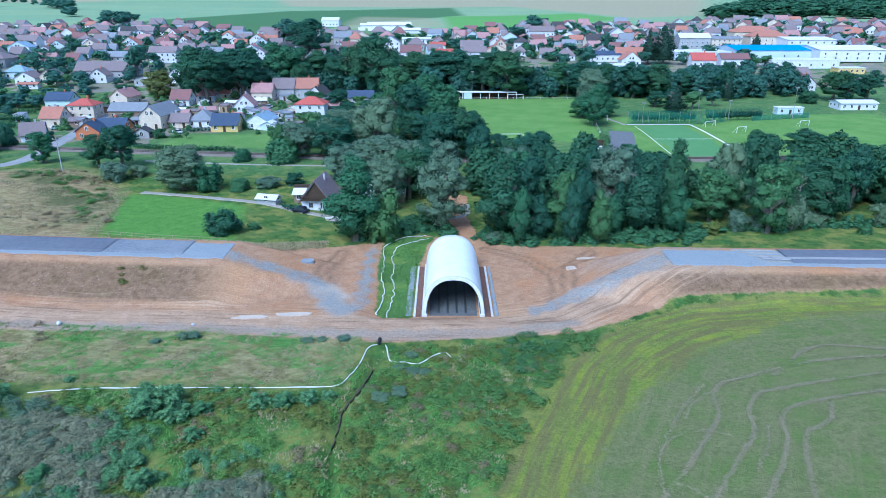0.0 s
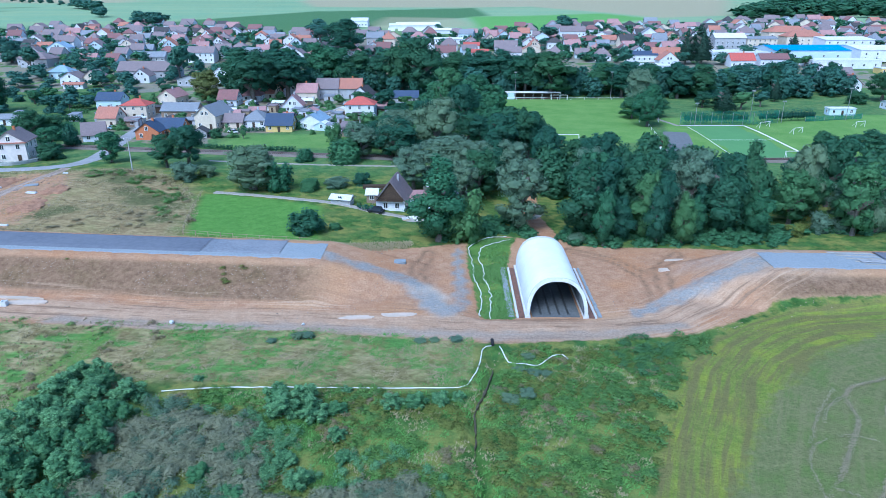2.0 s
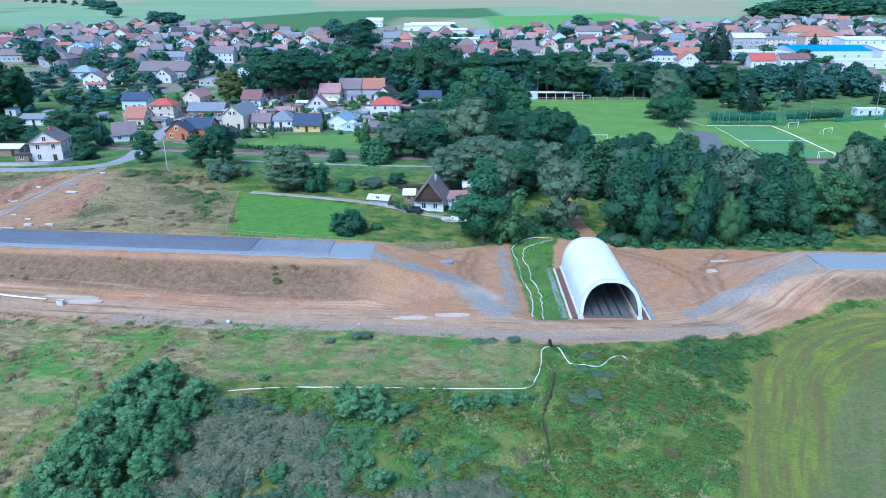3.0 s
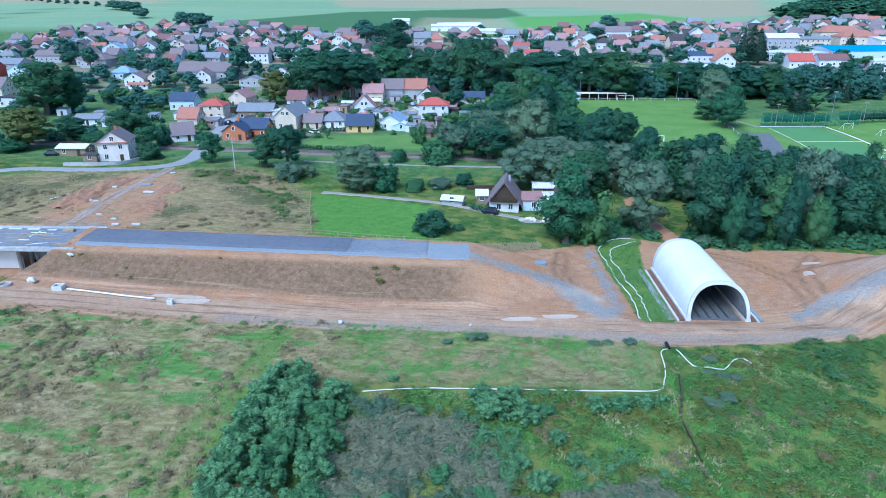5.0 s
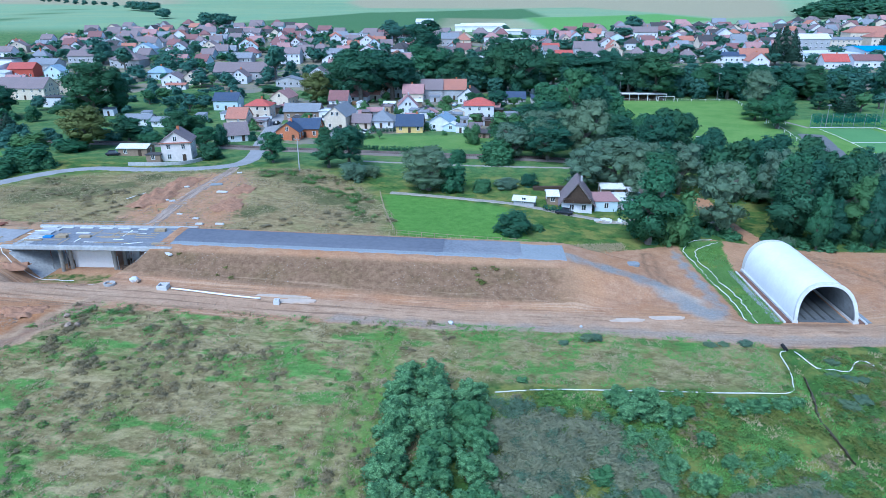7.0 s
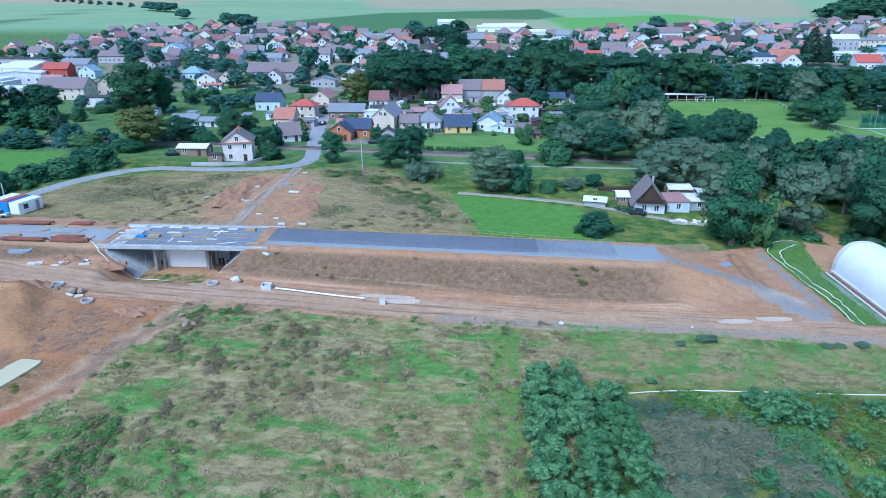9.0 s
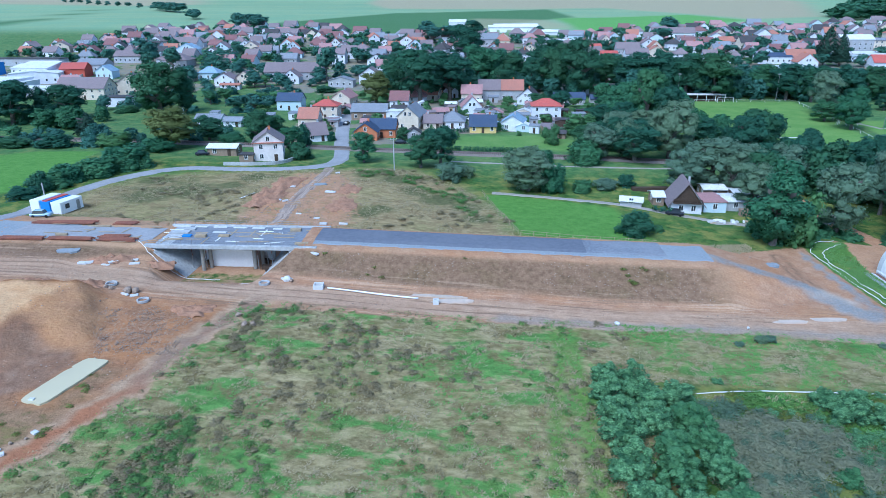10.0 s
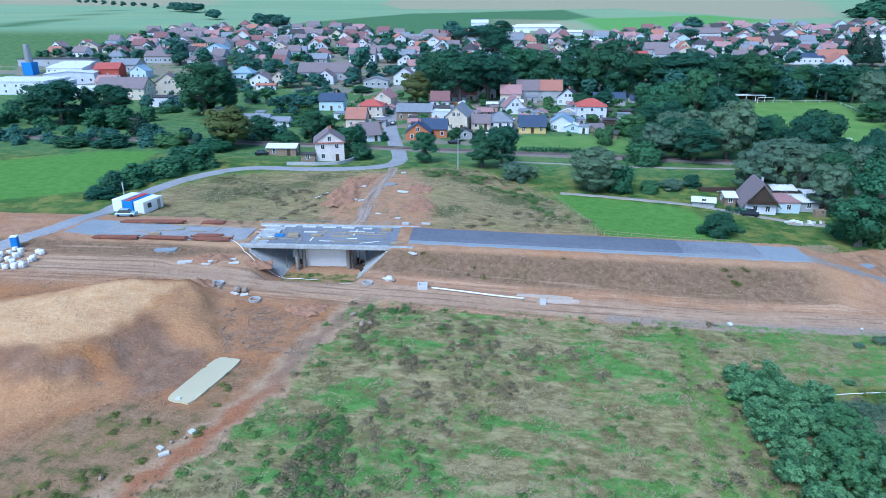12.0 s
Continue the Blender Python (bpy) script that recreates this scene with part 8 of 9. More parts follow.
# ---- the lone house by the stream ----
def lone_house():
    top = thing("house", "white gabled house with a steep dark brown roof and timber balcony", "house", stand(-29.8, 153.6, -6))
    w, d, h, rise = 7.0, 9.0, 2.6, 4.6
    bm = bmesh.new()
    prism(bm, w, d, h, rise, "y")
    part("wall", bm, WALLS["white"], top)
    bm = bmesh.new()
    roof_shape(bm, w, d, h, rise, "y", 0.8, 0.2)
    part("roof", bm, ROOFS["brown"], top)
    bm = bmesh.new()
    v = [bm.verts.new(p) for p in ((-3.3, -d / 2 - 0.06, h + 0.1), (3.3, -d / 2 - 0.06, h + 0.1), (0, -d / 2 - 0.06, h + rise - 0.3))]
    bm.faces.new(v)
    r = bmesh.ops.extrude_face_region(bm, geom=list(bm.faces))["geom"]
    for q in r:
        if isinstance(q, bmesh.types.BMVert):
            q.co.y += 0.05
    part("gable_boarding", bm, DARKWOOD, top, "dark stained gable boarding")
    bm = bmesh.new()
    box(bm, -3.2, 3.2, -d / 2 - 1.0, -d / 2 - 0.07, h - 0.05, h + 0.1)
    part("balcony_floor", bm, DARKWOOD, top)
    for i in range(17):
        bm = bmesh.new()
        box(bm, -3.2 + i * 0.4 - 0.05, -3.2 + i * 0.4 + 0.05, -d / 2 - 1.0, -d / 2 - 0.92, h + 0.1, h + 0.95)
        part("baluster", bm, DARKWOOD, top)
    bm = bmesh.new()
    box(bm, -3.3, 3.3, -d / 2 - 1.03, -d / 2 - 0.9, h + 0.95, h + 1.05)
    part("handrail", bm, DARKWOOD, top)
    for px, z in ((-1.2, 1.3), (1.6, 1.3)):
        opening(WINDOW, top, pose(px, -d / 2 - 0.02, z))
    for py in (-2.2, 1.0):
        for s in (-1, 1):
            opening(WINDOW, top, pose(0, 0, 0, 0, 0, 90 * s) @ pose(py, -w / 2 - 0.02, 1.4))
    bm = bmesh.new()
    box(bm, 0.7, 1.15, 0.5, 0.95, h + rise - 1.4, h + rise + 0.5)
    part("chimney", bm, WALLS["grey"], top)


lone_house()
house(-23.2, 155.0, 5.4, 8, 2.5, 0.25, "flat", "pale", "pink", 3, "annexe")
house(-17.6, 156.5, 5.0, 7, 2.4, 0.6, "x", "grey", "white", 3, "carport_shed")
house(-19.2, 166, 5.5, 6, 2.4, 0.6, "x", "brown", "white", 0, "garden_shed")
house(-12.6, 162, 5.8, 8, 2.4, 0.6, "x", "brown", "white", 0, "garden_shed")
house(-35.4, 157, 2.6, 5, 2.2, 0.8, "x", "brown", "white", 0, "garden_shed")
house(-42.4, 152.8, 5.0, 2.6, 1.5, 0.7, "x", "grey", "white", -14, "garden_shed")
slab_on(-34.5, 167.3, float(land(-34.5, 167.3)), 9.5, 1.4, 1.1, 5, DARKWOOD, "wood_pile", "long low wood pile under a dark cover", "wood pile")
YARD_RND = random.Random(5)
for i in range(16):
    slab_on(-26.5 + YARD_RND.uniform(0, 8.5), 142.6 + YARD_RND.uniform(-0.6, 1.6), float(land(-22, 143)) - 0.1, YARD_RND.uniform(0.5, 1.8), YARD_RND.uniform(0.3, 0.8), YARD_RND.uniform(0.25, 0.7), YARD_RND.uniform(0, 90),
            (PLASTIC, CONCRETE, TIMBER)[i % 3], "yard_clutter", "pale piece of stored building material on the ground", "clutter")
slab_on(-16.6, 149.4, float(land(-16.6, 149.4)), 2.4, 1.4, 1.7, 5, WALLS["brown"], "garden_cabinet", "brown storage cabinet standing in the yard", "cabinet")
hedge(-37.5, 148.5, -34.5, 147.2, 1.6, 1.6, "oak", "dark green shrub by the lone house", 14)

# greenhouse and allotment sheds behind the railway
house(-63.5, 240, 5.5, 4, 2.0, 1.2, "y", "pale", "white", -10, "greenhouse")
house(-53.0, 229, 7.0, 3.5, 1.8, 0.8, "x", "brown", "dark", -12, "garden_shed")
house(-152, 258, 8.0, 5, 2.6, 0.4, "flat", "white", "grey", 0, "garage")

# ---- low wall along the street ----
bm = bmesh.new()
line = smooth_line(((-150, 171), (-139, 172.5), (-134.5, 176), (-132, 186)), 1.0)
for a, b in zip(line[:-1], line[1:]):
    d = b - a
    box(bm, 0, d.length + 0.05, -0.2, 0.2, -0.3, 0.9, pose(a.x, a.y, float(land(a.x, a.y)), 0, 0, math.degrees(math.atan2(d.y, d.x))))
tagged(part("garden_wall", bm, GREYCON), "low grey stone wall along the street", "wall", kind="structure")

# ---- works' blue silo and greenhouses on the hill ----
top = thing("silo_tower", "tall grey silo tower with a blue lower part", "tower", stand(-364, 377))
bm = bmesh.new()
box(bm, -3, 3, -3, 3, -0.5, 7)
part("lower_part", bm, BLUEPAINT, top)
bm = bmesh.new()
rod(bm, (0, 0, 7), (0, 0, 17), 2.2, 1.6, 16)
part("upper_part", bm, STEEL, top)
for i, (gx, gy, gw) in enumerate(((-52, 628, 46), (-50, 640, 40), (-28, 590, 26))):
    house(gx, gy, gw, 8, 2.5, 1.5, "x", "white", "white", 2, "polytunnel", True, False)
RND_VAN = random.Random(4)
for i in range(7):
    slab_on(-70 + i * 9 + RND_VAN.uniform(-2, 2), 606 + RND_VAN.uniform(-4, 4), float(land(-70 + i * 9, 606)), 6.0, 2.4, 2.6, RND_VAN.uniform(-20, 20), PLASTIC, "caravan", "white parked caravan on the hill", "caravan")

# sheds and cars in the yards between the houses
SHED_RND = random.Random(17)
HOMES = [(a, b, 8.5) for a, b, _ in PLOTS]
places, _ = spots(((-146, 214), (-98, 212), (-90, 234), (-40, 242), (-48, 300), (-150, 310)), 11.0, 18, HOMES + [(-129, 215 + 8 * i, 7) for i in range(11)])
for i, (px, py) in enumerate(places):
    if i % 3 == 2:
        car(px, py, SHED_RND.uniform(0, 180), (CARWHITE, CARDARK, CARBLUE)[i % 9 // 3], "%s car parked in a village yard" % ("white", "dark", "pale blue")[i % 9 // 3])
    else:
        house(px, py, SHED_RND.uniform(3, 6.5), SHED_RND.uniform(3, 4.5), 2.2, SHED_RND.uniform(0.5, 1.4), SHED_RND.choice(("x", "y", "x")), SHED_RND.choice(("brown", "grey", "white", "cream")), SHED_RND.choice(("grey", "brown", "pink", "white", "dark")), SHED_RND.uniform(-15, 15), "garden_shed")

# tiled band under the eaves of the white house by the street
top = thing("eaves_band", "faded red tiled band round the white house", "tiled band", stand(-140.6, 182.9, 14))
bm = bmesh.new()
for x0, x1, y0, y1 in ((-4.4, 4.4, -4.95, -4.5), (-4.4, 4.4, 4.5, 4.95), (-4.45, -4.0, -4.5, 4.5), (4.0, 4.45, -4.5, 4.5)):
    box(bm, x0, x1, y0, y1, 5.2, 5.5)
part("tiles", bm, ROOFS["orange"], top)

# ---- bushes in front ----
for i, (px, py, h, w) in enumerate(((-62.5, 71.5, 3.0, 4.5), (-59.5, 70, 3.8, 5), (-62.8, 67.5, 4.0, 5.5), (-58.5, 65.8, 4.4, 5.5), (-54.8, 67.5, 3.4, 5), (-63, 63, 4.2, 5.5), (-59, 61, 4.6, 5.5), (-55, 62.5, 4.2, 5.5),
                                   (-62.8, 58.2, 4.2, 5.5), (-58, 56.5, 4.6, 5.5), (-53.8, 58, 4.0, 5), (-63, 53.2, 4.2, 5.5), (-58.5, 52, 4.6, 5.5), (-54, 53.2, 4.2, 5.5), (-62.5, 48.5, 4.2, 5.5), (-58, 47, 4.6, 5.5), (-53.6, 48, 4.2, 5.5), (-61, 43, 4.4, 6), (-55.5, 42.5, 4.4, 6),
                                   (-36.5, 68.5, 3.0, 4.2), (-33.2, 68.3, 3.2, 4.5), (-35.4, 65.6, 3.2, 4.6), (-31.5, 65.2, 2.8, 4.2), (-29.2, 66.5, 1.8, 3), (-22.5, 68.3, 2.0, 3.4), (-19.6, 68.6, 2.0, 3.4), (-16.6, 69.3, 1.8, 3.2), (-14.2, 70, 1.4, 2.4),
                                   (-36.5, 61.0, 1.8, 3), (-28.2, 61.5, 1.8, 2.6), (-33, 57, 2.0, 3), (-41, 54, 2.0, 3.2), (-30.5, 53.5, 2.4, 3.2), (-36.5, 51, 2.0, 3.2), (-27, 57.5, 1.6, 2.4), (-46, 49, 2.2, 3.2), (-28.5, 71, 1.0, 1.8), (-40.2, 58, 1.4, 2.2), (-48, 72.5, 0.9, 1.6))):
    tree("sallow", px, py, h, w, "sallow bushes")
for px, py, h, w in ((-37.8, 84.6, 1.6, 2.4), (-36.4, 85.0, 1.9, 2.2), (-41.4, 83.2, 0.9, 1.8), (-20.1, 85, 0.8, 2.2), (-17.8, 85.3, 0.7, 2), (-14.6, 85.6, 1.0, 2.4), (-4.5, 81.2, 1.0, 2.2), (-6.0, 78, 0.9, 2.2), (-4.2, 77.2, 0.9, 2.4), (-2.5, 76.8, 0.9, 2), (-5.5, 71.5, 1.3, 2.6), (-8, 70, 1.4, 3)):
    tree("greybush", px, py, h * 0.8, w, "low bushes")


# ---- grass, weeds and stones that nobody could count ----
def tufts(name, label, outline, count, size, tall, leaves, seed, scale, lo, blades=7, flat=0.9, keep=None):
    """Blades of grass or weed leaves in clumps, thick where the patches are."""
    rnd = np.random.RandomState(seed)
    xs, ys = [p[0] for p in outline], [p[1] for p in outline]
    x, y = rnd.uniform(min(xs), max(xs), count * 3), rnd.uniform(min(ys), max(ys), count * 3)
    ok = (inside(x, y, outline, 0.01) > 0.5) & (patchy(x, y, scale, seed) > lo + rnd.uniform(-0.12, 0.12, len(x)))
    if keep is not None:
        ok &= keep(x, y)
    x, y = x[ok][:count], y[ok][:count]
    n = len(x)
    z = land(x, y)
    X = np.repeat(x, blades) + rnd.normal(0, size * 0.5, n * blades)
    Y = np.repeat(y, blades) + rnd.normal(0, size * 0.5, n * blades)
    Z = np.repeat(z, blades) - 0.05
    a = rnd.normal(0.6, 1.1, n * blades)
    h = np.repeat(rnd.uniform(0.6, 1.3, n), blades) * tall * rnd.uniform(0.6, 1.2, n * blades)
    w, ln = size * rnd.uniform(0.12, 0.26, n * blades), h * flat * rnd.uniform(0.3, 1.0, n * blades)
    c, s = np.cos(a), np.sin(a)
    v = np.stack([np.stack([X - s * w, Y + c * w, Z], -1), np.stack([X + s * w, Y - c * w, Z], -1), np.stack([X + c * ln, Y + s * ln, Z + h], -1)], 1).reshape(-1, 3)
    faces = np.arange(len(X) * 3).reshape(-1, 3)
    return tagged(new(name, quick_mesh(name, v, faces, LEAVES[leaves])), label, "grass", kind="stuff")


def herbage(name, label, leaves, outline, count, tall, wide, seed, scale, lo, keep=None, kind="mound"):
    """Low mounds of weeds, thick where the patches are, thinning out at their edges."""
    rnd = np.random.RandomState(seed)
    xs, ys = [p[0] for p in outline], [p[1] for p in outline]
    x, y = rnd.uniform(min(xs), max(xs), count * 4), rnd.uniform(min(ys), max(ys), count * 4)
    ok = (inside(x, y, outline, 3.0) > rnd.uniform(0.3, 0.9, len(x))) & (patchy(x, y, scale, seed) > lo + rnd.uniform(-0.08, 0.08, len(x)))
    if keep is not None:
        ok &= keep(x, y)
    x, y = x[ok][:count], y[ok][:count]
    h = rnd.uniform(tall[0], tall[1], len(x))
    w = rnd.uniform(wide[0], wide[1], len(x))
    growth(name, label, [(kind, float(p), float(q), float(u), float(t)) for p, q, u, t in zip(x, y, h, w)], leaves, "weeds")


OFF_DITCH = lambda x, y: near_line(x, y, DITCH)[0] > 1.2
tufts("dry_grass", "pale dry grass clumps over the rough field", ROUGH, 5500, 0.42, 0.16, "dry", 71, 2.2, 0.50, 7, 2.6)
tufts("green_grass", "bright green grass patches in the rough field", ROUGH, 7000, 0.34, 0.14, "grass", 72, 2.4, 0.56, 6, 2.6)
tufts("seed_heads", "brown withered weeds in the rough field", ROUGH, 2600, 0.30, 0.34, "dock", 73, 3.0, 0.57, 8, 0.9)
DARK_PATCH = ((-115, 43), (-108, 43), (-108.3, 54), (-110, 59), (-113.5, 57))
herbage("field_weeds", "dark green weed clumps in the rough field", "deep", DARK_PATCH, 70, (0.3, 0.8), (0.9, 1.9), 74, 3.0, 0.35)
herbage("field_weeds", "brown withered weeds among dark clumps in the field", "dock", DARK_PATCH, 60, (0.3, 0.8), (0.9, 1.9), 274, 3.0, 0.35)
for i, (ax, ay, bx, by) in enumerate(((-112.5, 84, -110, 64), (-107.5, 86, -103.5, 68), (-102.8, 86, -97.5, 68), (-98, 85, -93.5, 70))):
    herbage("field_weeds", "brown withered weeds standing in a row", "dock", ((ax - 0.8, ay), (ax + 0.8, ay), (bx + 0.8, by), (bx - 0.8, by)), 46, (0.3, 0.7), (0.8, 1.6), 300 + i, 3.0, 0.42)
herbage("field_weeds", "brown withered weed clumps in the rough field", "dock", ROUGH, 320, (0.2, 0.5), (0.8, 1.8), 174, 4.0, 0.56)
herbage("field_weeds", "low dark weeds strewn over the rough field", "deep", ROUGH, 60, (0.15, 0.4), (0.7, 1.6), 196, 2.4, 0.58)
herbage("field_weeds", "fresh green weeds strewn over the rough field", "weed", ROUGH, 160, (0.12, 0.3), (0.8, 1.8), 197, 2.6, 0.58)
herbage("field_weeds", "dark weed clumps along the field's edge", "deep", ((-112, 86), (-98, 86), (-98, 81), (-113, 80)), 50, (0.4, 0.9), (0.8, 1.7), 175, 3.0, 0.5)
tufts("wild_grass", "bright green grass over the wild ground", WILD, 10000, 0.34, 0.2, "grass", 76, 2.4, 0.46, 7, 2.0)
tufts("wild_dry", "dry grass among the weeds", WILD, 4500, 0.34, 0.26, "dry", 77, 2.2, 0.58, 6, 1.6)
herbage("wild_weeds", "bright green weeds over the wild ground", "weed", WILD, 650, (0.4, 0.9), (1.0, 2.2), 75, 3.0, 0.50, OFF_DITCH)
herbage("wild_weeds", "yellowing weeds over the wild ground", "olive", WILD, 1150, (0.3, 0.8), (0.9, 2.0), 78, 3.2, 0.47, OFF_DITCH)
herbage("wild_weeds", "dark green nettles over the wild ground", "deep", ((-30, 72), (-12, 80), (4, 86), (18, 87), (8, 62), (2, 45), (-20, 45), (-28, 60)), 120, (0.5, 1.1), (1.0, 2.2), 176, 3.6, 0.62, OFF_DITCH)
herbage("wild_brown", "brown withered weeds over the wild ground", "dock", WILD, 330, (0.4, 0.9), (0.8, 1.8), 177, 3.0, 0.66, OFF_DITCH)
herbage("edge_weeds", "dark green nettles and brambles along the crop", "deep", ((2, 76), (10, 87), (24, 89), (17, 78), (11, 66), (5, 54), (0, 56)), 120, (0.5, 1.3), (1.2, 2.6), 193, 3.0, 0.40)
herbage("edge_weeds", "dark bushes along the crop", "fresh", ((6, 82), (12, 88), (22, 88.5), (14, 76), (9, 68)), 30, (0.8, 1.6), (1.3, 2.6), 194, 3.0, 0.45)
SCRUB = ((-54, 67.5), (-40, 66), (-37.5, 58), (-33, 51), (-18, 55), (-15, 42), (-54, 38))
herbage("thorn_scrub", "withered grey-brown thorn scrub, grown into one mass", "dead", SCRUB, 560, (1.0, 2.0), (1.7, 3.0), 88, 4.0, 0.30, None, "scrub")
herbage("thorn_scrub", "grey-green scrub among the withered thorns", "willow", SCRUB, 220, (0.9, 1.9), (1.3, 2.4), 188, 3.0, 0.52, None, "scrub")
herbage("young_sallow", "young blue-green sallow shoots in the thorn scrub", "blue", ((-54, 67), (-38, 66), (-28, 60), (-16, 58), (-14, 42), (-54, 38)), 260, (0.9, 2.2), (0.8, 1.8), 89, 2.6, 0.60, None, "scrub")
tufts("mown_dry", "short dry grass along the haul track", MOWN, 5000, 0.28, 0.12, "dry", 79, 2.2, 0.45, 6, 2.4)
tufts("mown_green", "short green grass along the haul track", MOWN, 4500, 0.32, 0.14, "grass", 80, 2.4, 0.52, 6, 2.0)
OFF_TRACK = lambda x, y: inside(x, y, STREETDIRT, 0.01) < 0.5
tufts("meadow_dry", "tall dry grass over the rough meadow", MEADOW, 5000, 0.5, 0.22, "dry", 81, 3.5, 0.40, 6, 2.2, OFF_TRACK)
herbage("meadow_weeds", "dark weed belt along the meadow's fence", "deep", ((-86, 150), (-80, 136), (-76, 138), (-78, 152), (-98, 170), (-112, 168), (-108, 162), (-96, 160)), 120, (0.5, 1.1), (1.2, 2.8), 182, 4.0, 0.42)
herbage("meadow_brown", "brown withered weeds over the rough meadow", "dock", MEADOW, 160, (0.3, 0.8), (1.2, 2.4), 83, 6.0, 0.62, OFF_TRACK)
tufts("ditch_green", "lush green plants in the ditch strip", STRIP, 1800, 0.5, 0.35, "deep", 84, 3.0, 0.42, 7, 1.3)
tufts("site_weeds", "thin dry grass along the site edge", ((-112, 117), (-40, 117), (-24, 124), (-24, 128), (-42, 123), (-72, 121), (-110, 124)), 2600, 0.5, 0.4, "dry", 85, 4.0, 0.42, 6, 1.1)


def stones(name, label, outline, count, size, seed, scale, lo, material, keep=None):
    rnd = np.random.RandomState(seed)
    xs, ys = [p[0] for p in outline], [p[1] for p in outline]
    x, y = rnd.uniform(min(xs), max(xs), count * 4), rnd.uniform(min(ys), max(ys), count * 4)
    ok = (inside(x, y, outline, 0.01) > 0.5) & (patchy(x, y, scale, seed) > lo)
    x, y = x[ok][:count], y[ok][:count]
    n = len(x)
    base = np.array(((1, 0, 0), (-1, 0, 0), (0, 1, 0), (0, -1, 0), (0, 0, 1), (0, 0, -1)), float)
    tri = np.array(((0, 2, 4), (2, 1, 4), (1, 3, 4), (3, 0, 4), (2, 0, 5), (1, 2, 5), (3, 1, 5), (0, 3, 5)))
    s = size * rnd.lognormal(0, 0.3, (n, 1, 1)) * rnd.uniform(0.6, 1.2, (n, 6, 1))
    a = rnd.uniform(0, 6.28, n)
    rot = np.stack([np.stack([np.cos(a), -np.sin(a)], -1), np.stack([np.sin(a), np.cos(a)], -1)], 1)
    v = base[None] * s * np.array((1, 0.8, 0.6))
    v[:, :, :2] = np.einsum("nij,nkj->nki", rot, v[:, :, :2])
    v += np.stack([x, y, land(x, y) + size * 0.15], -1)[:, None]
    f = (np.arange(n)[:, None, None] * 6 + tri[None]).reshape(-1, 3)
    return tagged(new(name, quick_mesh(name, v.reshape(-1, 3), f, material)), label, "stones", kind="stuff")


stones("bank_stones", "pale stones strewn over the embankment's face", ((-106, 103), (-42, 103), (-40, 95), (-104, 96.5)), 800, 0.075, 91, 3.0, 0.40, PALESTONE)
stones("rubble_stones", "grey rubble beside the spoil heap", RUBBLE, 4200, 0.075, 92, 3.0, 0.2, STONE)
stones("site_stones", "small pale stones over the bare site", ((-200, 86), (-110, 86), (36, 90), (60, 101), (60, 118), (30, 126), (-30, 122), (-30, 96), (-112, 94), (-150, 118), (-200, 116)), 1800, 0.10, 93, 5.0, 0.5, STONE)
stones("pit_stones", "stones and clods over the spoil ground", PIT, 1400, 0.13, 94, 4.0, 0.52, STONE)
stones("dirt_stones", "stones and clods beside the dirt track", STREETDIRT, 700, 0.16, 95, 4.0, 0.5, STONE)


# ---- soil mounds along the dirt track ----

def soil_heap(x, y, w, d, h, turn, seed, label):
    rnd = random.Random(seed)
    bm = bmesh.new()
    bmesh.ops.create_grid(bm, x_segments=26, y_segments=26, size=1.0)
    for v in bm.verts:
        a = math.atan2(v.co.y, v.co.x)
        r = math.hypot(v.co.x, v.co.y) * (1 + 0.18 * math.sin(3 * a + seed) + 0.14 * math.sin(7 * a + 2 * seed))
        at = Vector((v.co.x * w * 0.35 + seed, v.co.y * d * 0.35, seed * 1.7))
        lump = 0.75 + 0.9 * noise.noise(at) + 0.45 * noise.noise(at * 2.3)
        up = max(0.0, 1 - r * r) * h * lump + (rnd.uniform(-0.12, 0.16) * (1 - r) if r < 1 else 0)
        v.co = Vector((v.co.x * w / 2, v.co.y * d / 2, up if r < 0.97 else -0.3))
    ob = part("soil_mound", bm, HEAPSOIL, None, "", True)
    ob.matrix_world = stand(x, y, turn, -0.04)
    tagged(ob, label, "soil mound", "soil mounds along the dirt track")


HEAPSOIL = surface("orange_clay_soil", (0.38, 0.205, 0.125), 0.95, 0.4, 2.0, 0.45, (0.27, 0.165, 0.11), 0.8, 0.0, 0.12)
for i, (px, py, w, d, h) in enumerate(((-127.2, 153, 7, 15, 0.9), (-128.4, 141, 8, 16, 1.1), (-110.8, 150, 6, 9, 0.5), (-110.2, 138.5, 7, 12, 0.5))):
    soil_heap(px, py, w, d, h, i * 4 - 6, i + 3, "low mound of orange clay beside the dirt track")
for i, (px, py, w, d, h) in enumerate(((-148.5, 87.6, 12, 4.5, 1.0), (-140.2, 88.2, 7, 3.2, 0.9), (-121.6, 83.2, 7, 4, 0.8), (-143, 99.8, 9, 4, 0.9), (-134.6, 99.6, 6, 3.4, 0.8))):
    soil_heap(px, py, w, d, h, i * 5 - 8, i + 13, "low mound of red-brown soil on the building site")
stones("track_rubble", "pale rubble strewn along the dirt track", ((-128, 125), (-127, 160), (-108, 160), (-104, 128)), 420, 0.13, 96, 3.0, 0.5, STONE)
herbage("bank_weeds", "thin green weeds on the embankment's face", "olive", ((-104, 97.5), (-42, 98), (-40, 103), (-106, 103)), 60, (0.2, 0.5), (0.7, 1.6), 190, 4.0, 0.66)
herbage("pit_weeds", "green weeds round the spoil ground", "olive", BELT_SOIL, 150, (0.12, 0.4), (0.6, 1.5), 191, 3.0, 0.5)


